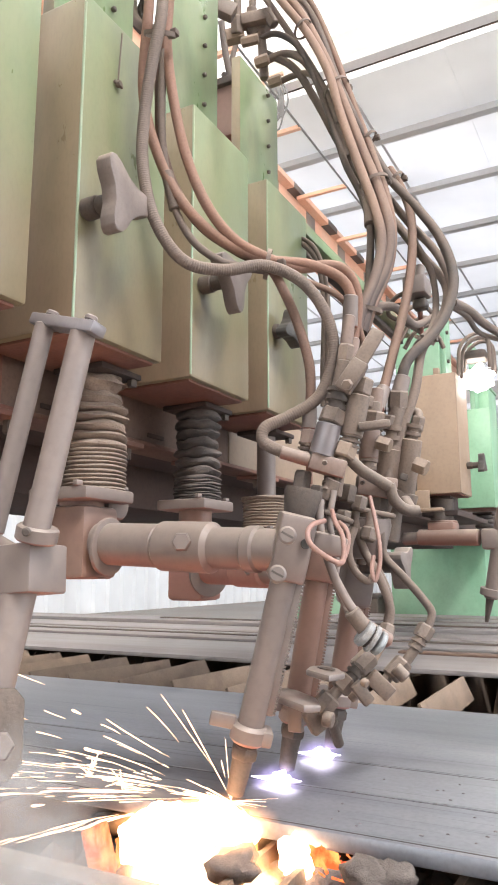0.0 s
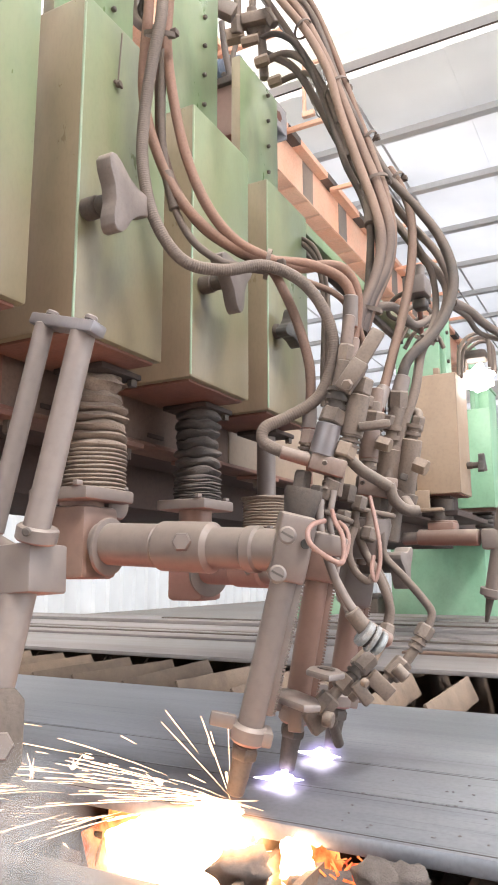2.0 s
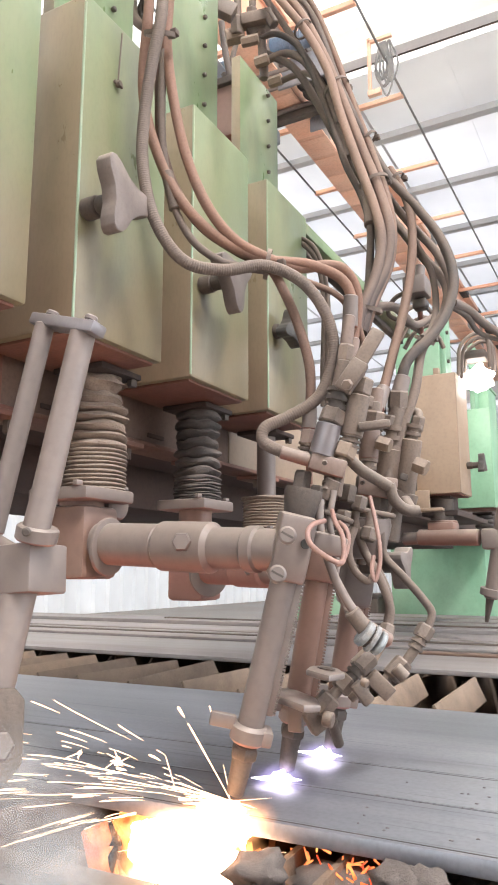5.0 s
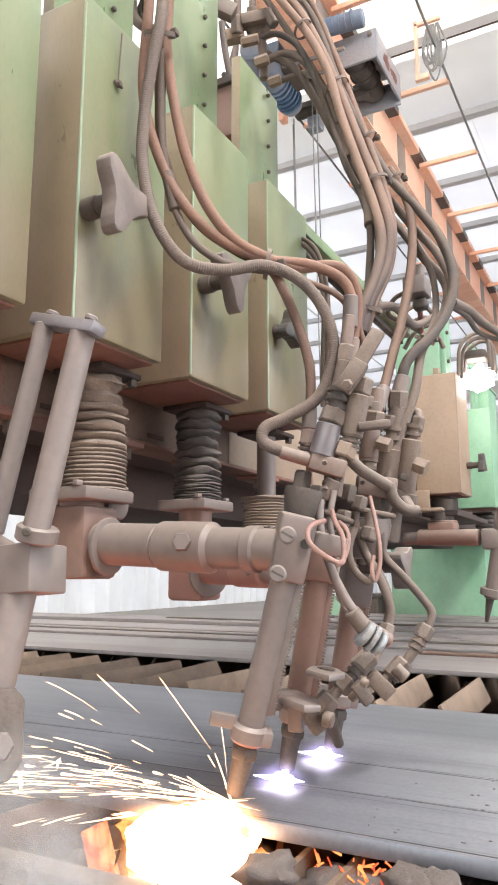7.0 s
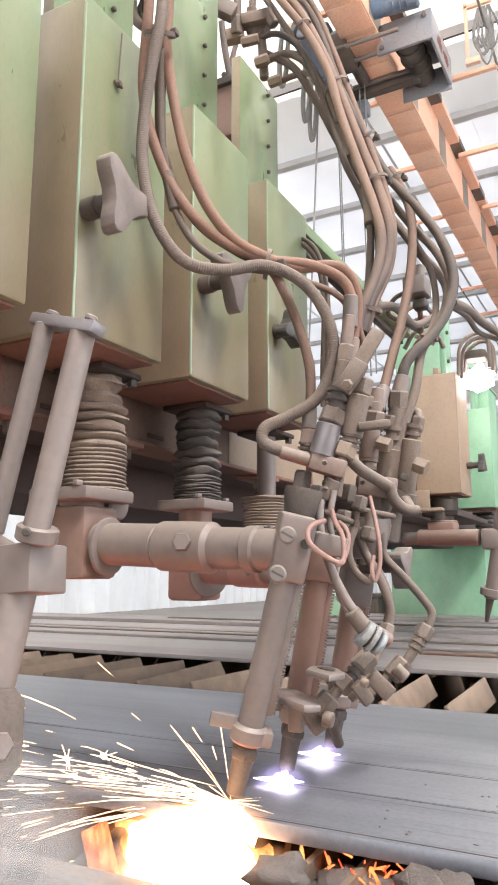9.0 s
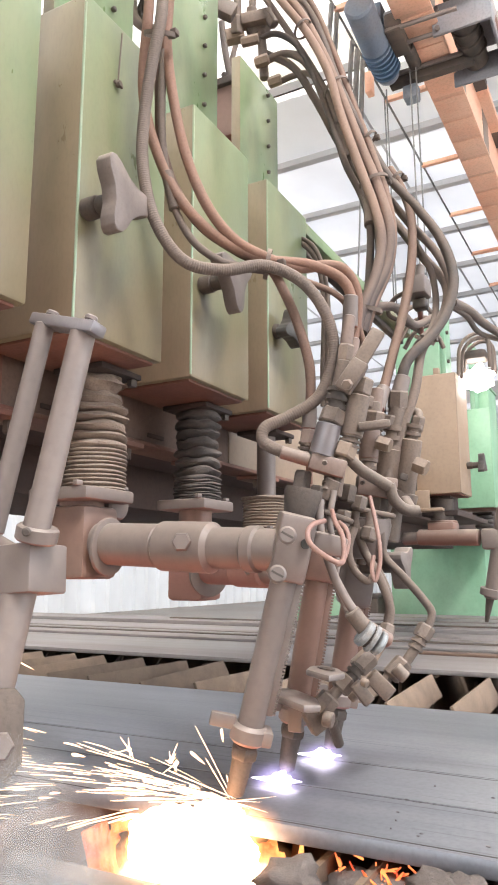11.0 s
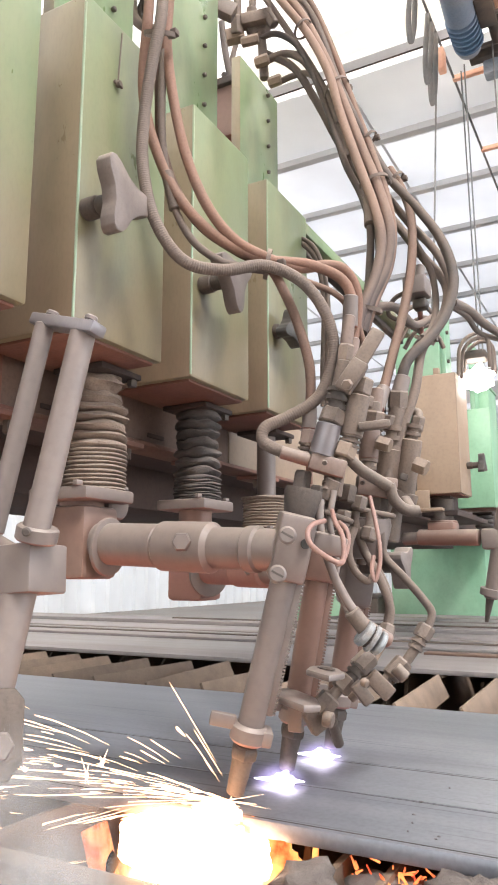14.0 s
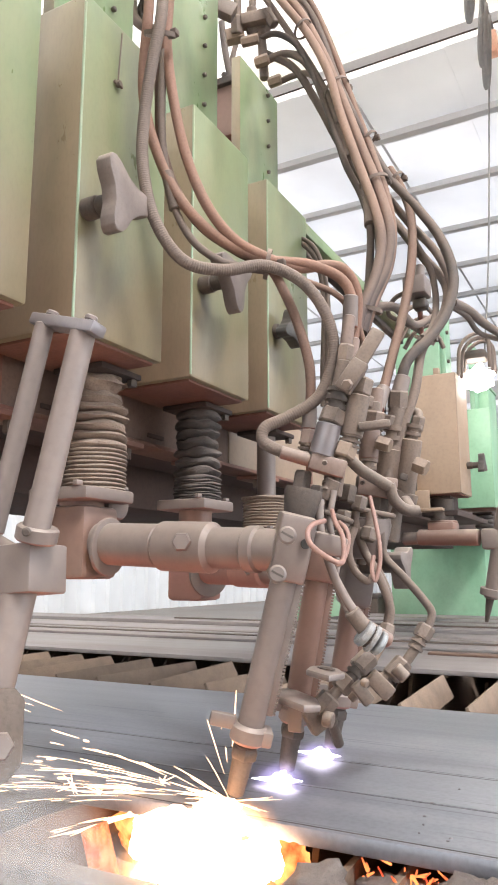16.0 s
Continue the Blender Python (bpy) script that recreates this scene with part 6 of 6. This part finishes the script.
FIRE.append(solid("molten_spray", body, HOT_WHITE, "white-hot spray filling the gap under the plate", "molten steel", (0.783, 0.512, 0.678), "molten sprays"))
body = lump((0.856, 0.560, 0.647), (0.02, 0.104, 0.046), 37, 0.3, 4)
FIRE.append(solid("orange_flame", body, HOT_ORANGE, "orange fringe of the molten spray", "flame", (0.810, 0.530, 0.665), "orange flames"))
for i, (a, b, w) in enumerate((((0.774, 0.425, 0.724), (0.756, 0.512, 0.693), 0.018), ((0.777, 0.420, 0.719), (0.775, 0.470, 0.659), 0.018))):
    FIRE.append(solid("molten_spray", tongue(a, b, w, i * 3.7), HOT_WHITE, "white-hot spray falling under the plate", "molten steel", a, "molten sprays"))
    FIRE.append(solid("orange_flame", tongue(a, Vector(a).lerp(Vector(b), 1.15) + Vector((0.05, 0.01, -0.01)), w * 1.2, i * 3.7 + 1), HOT_ORANGE, "ragged orange flame under the plate", "flame", a, "orange flames"))
FIRE.append(solid("molten_spray", tongue((0.752, 0.425, 0.727), (0.742, 0.423, 0.662), 0.0105, 5.3, flat=0.7), HOT_WHITE, "white-hot stream falling from the cut", "molten steel", (0.752, 0.425, 0.727), "molten sprays"))
for i, (a, b, w) in enumerate((((0.831, 0.372, 0.698), (0.844, 0.386, 0.651), 0.006), ((0.825, 0.387, 0.683), (0.853, 0.372, 0.644), 0.005), ((0.780, 0.422, 0.700), (0.785, 0.435, 0.644), 0.008))):
    FIRE.append(solid("orange_flame", tongue(a, b, w, 90 + i * 2.9, 10, 8), HOT_ORANGE, "ragged orange flame under the plate", "flame", a, "orange flames"))
# slat face beside the fire; the orange light on it is made as glow
solid("glowing_offcut", box_bm((0, 0, 0), (0.05, 0.06, 0.012), 0.002, Matrix.Translation((0.729, 0.589, 0.682)) @ Euler((radians(70), radians(6), radians(14))).to_matrix().to_4x4()), glow("orange_lit_steel", (0.9, 0.32, 0.12), 1.1, (0.5, 0.11, 0.04)), "slat face under the spray, its orange firelight painted as glow", "offcut", (0.729, 0.589, 0.682))
side_spray = lump((0, 0, 0), (0.012, 0.019, 0.024), 43, 0.5, 4)
SPRAY = solid("molten_spray", side_spray, HOT_WHITE, "white-hot spray spreading under the plate", "molten steel", (0, 0, 0), "molten sprays")
fringe = lump((0, 0, 0), (0.010, 0.030, 0.024), 47, 0.6, 4)
FRINGE = solid("orange_flame", fringe, HOT_ORANGE, "orange flame spreading under the plate", "flame", (0, 0, 0), "orange flames")
FLAMES = []
for c, s in (((0.894, 0.434, 0.743), 1.0), ((1.042, 0.440, 0.743), 1.0)):
    f = thing("preheat_flame", "violet-white preheat flame under a torch nozzle", "flame", c, "preheat flames")
    part("core", lump(c, (0.007 * s, 0.0125 * s, 0.0075 * s), c[0] * 9, 0.6, 4), ARC, f)
    v = Vector(c)
    lv = Vector((-0.15, 1, 0.0)).normalized()
    for d, L, w in ((lv, 0.040, 0.0055), (-lv, 0.027, 0.0045), (Vector((0, 0.15, 1)), 0.011, 0.005), (Vector((0, -0.1, -1)), 0.012, 0.005)):
        part("jet", rod(v, v + d.normalized() * L * s, w, 0.0003, 8, 0.0001), ARC, f)
    FLAMES.append(f)


def streak(length, w, bend):
    """A thin tapered trail along +x, slightly bowed."""
    bm = bmesh.new()
    prof = [(-0.5, 0.15), (-0.2, 0.7), (0.2, 1.0), (0.42, 0.9), (0.5, 0.2)]
    rings = [[bm.verts.new((t * length, math.cos(k * math.pi / 2.5) * w * r, math.sin(k * math.pi / 2.5) * w * r - bend * length * t * t)) for k in range(5)] for t, r in prof]
    for a, b in zip(rings, rings[1:]):
        for k in range(5):
            bm.faces.new((a[k], a[(k + 1) % 5], b[(k + 1) % 5], b[k]))
    return bm


SPARKS = []
rs = random.Random(21)
for i in range(230):
    L = rs.choice((0.015, 0.025, 0.04, 0.06, 0.09, 0.13)) * rs.uniform(0.7, 1.2)
    fat = i % 15 == 0
    SPARKS.append(solid("spark", streak(L if not fat else 0.012 + 0.15 * L, rs.uniform(0.0003, 0.0008) if not fat else rs.uniform(0.0014, 0.0022), rs.uniform(-0.06, 0.14)), SPARK, "glowing yellow-white spark flying off the cut", "spark", (0, 0, 0), "sparks"))
BURSTS = []
for i in range(3):
    bits = []
    for k in range(6):
        d = Vector((rs.uniform(-0.4, 0.4), rs.uniform(-1, 1), rs.uniform(-0.8, 1))).normalized() * rs.uniform(0.004, 0.024)
        bits.append(rod(Vector((0, 0, 0)), d, 0.0009, 0.0003, 5, 0.0001))
    BURSTS.append(solid("spark_burst", join(lump((0, 0, 0), (0.003, 0.004, 0.003), i, 0.3, 1), *bits), SPARK, "star-shaped burst of sparks", "spark", (0, 0, 0), "spark bursts"))


def smoke_mat(name, sx, sy):
    """Smoke that thins towards its rim and is torn by noise."""
    m, nt, b = mat(name)
    tc = nt.nodes.new("ShaderNodeTexCoord")
    mp = node(nt, "ShaderNodeMapping", Scale=(1 / sx, 1 / sy, 0.0))
    nt.links.new(tc.outputs["Object"], mp.inputs[0])
    gr = nt.nodes.new("ShaderNodeTexGradient")
    gr.gradient_type = "SPHERICAL"
    nt.links.new(mp.outputs[0], gr.inputs[0])
    n1 = node(nt, "ShaderNodeTexNoise", Scale=30.0, Detail=2.0, Roughness=0.45)
    nt.links.new(tc.outputs["Object"], n1.inputs["Vector"])
    a1 = ramp(nt, gr.outputs[0], [(0.02, (0, 0, 0)), (0.75, (1, 1, 1))])
    a2 = ramp(nt, n1.outputs[0], [(0.32, (0.07, 0.07, 0.07)), (0.68, (0.32, 0.32, 0.32))])
    d = nt.nodes.new("ShaderNodeBsdfDiffuse")
    tl = nt.nodes.new("ShaderNodeBsdfTranslucent")
    d.inputs[0].default_value = tl.inputs[0].default_value = (0.52, 0.53, 0.54, 1)
    half = nt.nodes.new("ShaderNodeMixShader")
    nt.links.new(d.outputs[0], half.inputs[1])
    nt.links.new(tl.outputs[0], half.inputs[2])
    clear = nt.nodes.new("ShaderNodeBsdfTransparent")
    mx = nt.nodes.new("ShaderNodeMixShader")
    nt.links.new(mixc(nt, 1.0, a1, a2, "MULTIPLY"), mx.inputs[0])
    nt.links.new(clear.outputs[0], mx.inputs[1])
    nt.links.new(half.outputs[0], mx.inputs[2])
    nt.links.new(mx.outputs[0], nt.nodes["Material Output"].inputs[0])
    return m


PUFFS = []
for i, (c, sx, sy) in enumerate((((0.423, 0.402, 0.808), 0.056, 0.052), ((0.434, 0.437, 0.833), 0.040, 0.056), ((0.446, 0.390, 0.782), 0.055, 0.040), ((0.452, 0.428, 0.790), 0.062, 0.050))):
    ob = solid("smoke_puff", lump((0, 0, 0), (sx, sy, 0.012), i * 5 + 1, 0.0, 4), smoke_mat("thin_smoke", sx, sy), "thin pale drifting smoke by the cut", "smoke", (0, 0, 0), "smoke")
    PUFFS.append((ob, look(c, EYE)))


def halo_mat(name, sx, sy, core, rim, strength):
    """Flame and painted glare halo, brightest in the middle, thin, torn at the rim."""
    m, nt, b = mat(name)
    tc = nt.nodes.new("ShaderNodeTexCoord")
    mp = node(nt, "ShaderNodeMapping", Scale=(1 / sx, 1 / sy, 0.0))
    nt.links.new(tc.outputs["Object"], mp.inputs[0])
    gr = nt.nodes.new("ShaderNodeTexGradient")
    gr.gradient_type = "SPHERICAL"
    nt.links.new(mp.outputs[0], gr.inputs[0])
    n1 = node(nt, "ShaderNodeTexNoise", Scale=70.0, Detail=5.0, Roughness=0.6)
    nt.links.new(tc.outputs["Object"], n1.inputs["Vector"])
    sub = nt.nodes.new("ShaderNodeMath")
    sub.operation = "MULTIPLY_ADD"
    nt.links.new(n1.outputs[0], sub.inputs[0])
    sub.inputs[1].default_value, sub.inputs[2].default_value = 0.5, -0.25
    add = nt.nodes.new("ShaderNodeMath")
    add.operation, add.use_clamp = "ADD", True
    nt.links.new(gr.outputs[0], add.inputs[0])
    nt.links.new(sub.outputs[0], add.inputs[1])
    edge = ramp(nt, gr.outputs[0], [(0.0, (0, 0, 0)), (0.30, (1, 1, 1))])
    col = ramp(nt, add.outputs[0], [(0.02, (0, 0, 0)), (0.30, tuple(c * 0.10 for c in rim)), (0.55, tuple(c * 0.35 for c in rim)), (0.85, core)])
    e = nt.nodes.new("ShaderNodeEmission")
    e.inputs[1].default_value = strength
    nt.links.new(mixc(nt, 1.0, col, edge, "MULTIPLY"), e.inputs[0])
    clear = nt.nodes.new("ShaderNodeBsdfTransparent")
    both = nt.nodes.new("ShaderNodeAddShader")
    nt.links.new(clear.outputs[0], both.inputs[0])
    nt.links.new(e.outputs[0], both.inputs[1])
    nt.links.new(both.outputs[0], nt.nodes["Material Output"].inputs[0])
    return m


# sheets facing the viewer: soft flame plus the fire's glare painted as glow
HALOS = []
WHITE_HOT, YELLOW_HOT = (1.0, 0.72, 0.48), (1.0, 0.42, 0.16)
for i, (c, sx, sy, k) in enumerate((((0.690, 0.405, 0.745), 0.060, 0.028, 2.2), ((0.690, 0.455, 0.748), 0.085, 0.016, 1.6), ((0.690, 0.440, 0.705), 0.085, 0.050, 2.0),
                                    ((0.700, 0.500, 0.690), 0.050, 0.045, 1.2), ((0.720, 0.390, 0.690), 0.055, 0.040, 1.2))):
    ob = solid("flame_wisp", lump((0, 0, 0), (sx, sy, 0.003), i * 7 + 2, 0.0, 4), halo_mat("flame_and_glare", sx, sy, WHITE_HOT, YELLOW_HOT, k), "soft yellow-white flame and painted glare halo round the molten spray", "flame", (0, 0, 0), "flame wisps")
    HALOS.append((ob, look(c, EYE)))
# violet halo painted round each preheat flame
for i, c in enumerate(((0.880, 0.432, 0.745), (1.028, 0.438, 0.745))):
    ob = solid("flame_wisp", lump((0, 0, 0), (0.042, 0.026, 0.003), i * 7 + 2, 0.0, 4), halo_mat("violet_halo", 0.042, 0.026, (0.75, 0.68, 1.0), (0.55, 0.45, 0.95), 0.4), "violet glow halo painted round a preheat flame", "flame", (0, 0, 0), "flame wisps")
    HALOS.append((ob, look(c, EYE)))


# ---- what moves ----
def along(v):
    """The turn that lays +x along v."""
    return Vector(v).to_track_quat("X", "Z").to_matrix().to_4x4()


def sink(t):
    """How far the fire has drifted along the cut at t seconds, 0 to 1."""
    return math.exp(-((t - 1.6) / 0.9) ** 2)


def motions():
    # the bed with all that lies on it slides back slowly as the machine cuts on
    shift = 0.097
    for ob in [BED, rub] + PLATES:
        p, turn = ob.location.copy(), math.degrees(ob.rotation_euler.z)
        walk(ob, [(0.0, pose(*p, 0, 0, turn)), (16.0, pose(p.x, p.y - shift, p.z, 0, 0, turn))])
    # the crane rolls across overhead at a steady pace
    walk(CR, [(0.0, pose(5.0, 3.479, 5.0)), (16.0, pose(5.0, 3.479 - 0.2108 * 16, 5.0))])
    # fire flickers
    r = random.Random(3)
    for ob in FIRE + FLAMES:
        p = ob.location.copy()
        k = 0.2 if ob in FLAMES else (0.35 if ob is FIRE[0] else 1.0)
        low = 0.035 if ob in FIRE[2:4] else 0.0
        rows = [(t * 0.2, pose(p.x + k * r.uniform(-0.004, 0.004), p.y + sink(t * 0.2) * low + k * r.uniform(-0.012, 0.012), p.z - sink(t * 0.2) * low * 0.2 + k * r.uniform(-0.006, 0.006), k * r.uniform(-14, 14), k * r.uniform(-6, 6), k * r.uniform(-6, 6))) for t in range(81)]
        walk(ob, rows)
    # the spray spreads under the plate at first, gathers, and spreads again
    spots = [(0.0, (0.752, 0.352, 0.705)), (1.0, (0.752, 0.354, 0.705)), (2.0, (0.752, 0.350, 0.704)), (2.8, (0.752, 0.366, 0.685)), (3.6, (0.752, 0.420, 0.680)), (6.0, (0.752, 0.434, 0.681)), (9.0, (0.752, 0.420, 0.686)), (11.0, (0.752, 0.413, 0.692)), (13.0, (0.752, 0.406, 0.696)), (14.5, (0.752, 0.396, 0.701)), (16.0, (0.752, 0.386, 0.703))]
    walk(SPRAY, [(t, pose(*p, r.uniform(-8, 8), 0, 0)) for t, p in spots])
    walk(FRINGE, [(t, pose(p[0] + 0.022, p[1] - 0.010, p[2] - 0.006, r.uniform(-8, 8), 0, 0)) for t, p in spots])
    # sparks leave the cut, fly off over the plate, drop, and come again from under it
    src = Vector(KERF)
    for i, ob in enumerate(SPARKS):
        rows, t = [], -r.uniform(0, 0.6)
        while t < 16.0:
            dur = r.uniform(0.22, 0.5)
            yaw, lift = r.gauss(0, 0.16), abs(r.gauss(0.0, 0.20)) * (1.2 if i % 4 == 0 else 0.5)
            v = Vector((-0.10 + yaw, 1.0, lift)).normalized() * r.uniform(0.30, 0.46)
            if i % 29 == 0:
                v = Vector((r.uniform(-0.3, 0.3), r.uniform(0.0, 0.5), 0.6)).normalized() * r.uniform(0.06, 0.15)
            if i % 5 == 1:
                v = Vector((-0.16, 1.0, -0.14)).normalized() * r.uniform(0.12, 0.3)
                dur *= 0.8
            steps = 3
            for k in range(steps + 1):
                s = (k + 0.15) / steps
                q = src + v * s + Vector((0, 0, -0.10 * s * s * v.length + 0.004))
                d = v + Vector((0, 0, -0.2 * s * v.length))
                rows.append((t + dur * s, Matrix.Translation(q) @ along(d)))
            # back below the plate
            rows.append((t + dur + 0.12, Matrix.Translation(src + Vector((0.06, 0.25, -0.2))) @ along(v)))
            rows.append((t + dur + 0.17, Matrix.Translation(src + Vector((0.03, 0.0, -0.06))) @ along(v)))
            t += dur + 0.2
        keyed, seen = [], set()
        for tt, m in rows:
            f = frame(tt)
            if tt >= 0 and tt <= 16.0 and f not in seen:
                seen.add(f)
                keyed.append((tt, m))
        if frame(0.0) not in seen:
            keyed.insert(0, (0.0, keyed[0][1]))
        if frame(16.0) not in seen:
            keyed.append((16.0, keyed[-1][1]))
        walk(ob, keyed)
    for i, ob in enumerate(BURSTS):
        rows = []
        for k in range(33):
            rows.append((k * 0.5, pose(0.79 + r.uniform(-0.08, 0.02), r.uniform(0.5, 0.74), 0.745 + abs(r.gauss(0, 0.02)), r.uniform(-40, 40), 0, 0)))
        walk(ob, rows)
    for i, (ob, base) in enumerate(HALOS):
        k = 0.3 if i > 4 else 1.0
        walk(ob, [(t * 0.2, Matrix.Translation((0, k * r.uniform(-0.010, 0.010) + (0.03 * sink(t * 0.2) if 1 < i < 4 else 0), k * r.uniform(-0.006, 0.006))) @ base @ pose(0, 0, 0, 0, 0, k * r.uniform(-12, 12))) for t in range(81)])
    # smoke drifts
    for i, (ob, base) in enumerate(PUFFS):
        rows = [(t * 1.0, Matrix.Translation((0.004 * math.sin(t * 1.1 + i), 0.010 * math.sin(t * 0.8 + i * 2), 0.010 * math.cos(t * 0.9 + i))) @ base @ pose(0, 0, 0, 0, 0, 25 * math.sin(t * 0.9 + i))) for t in range(17)]
        walk(ob, rows)


motions()
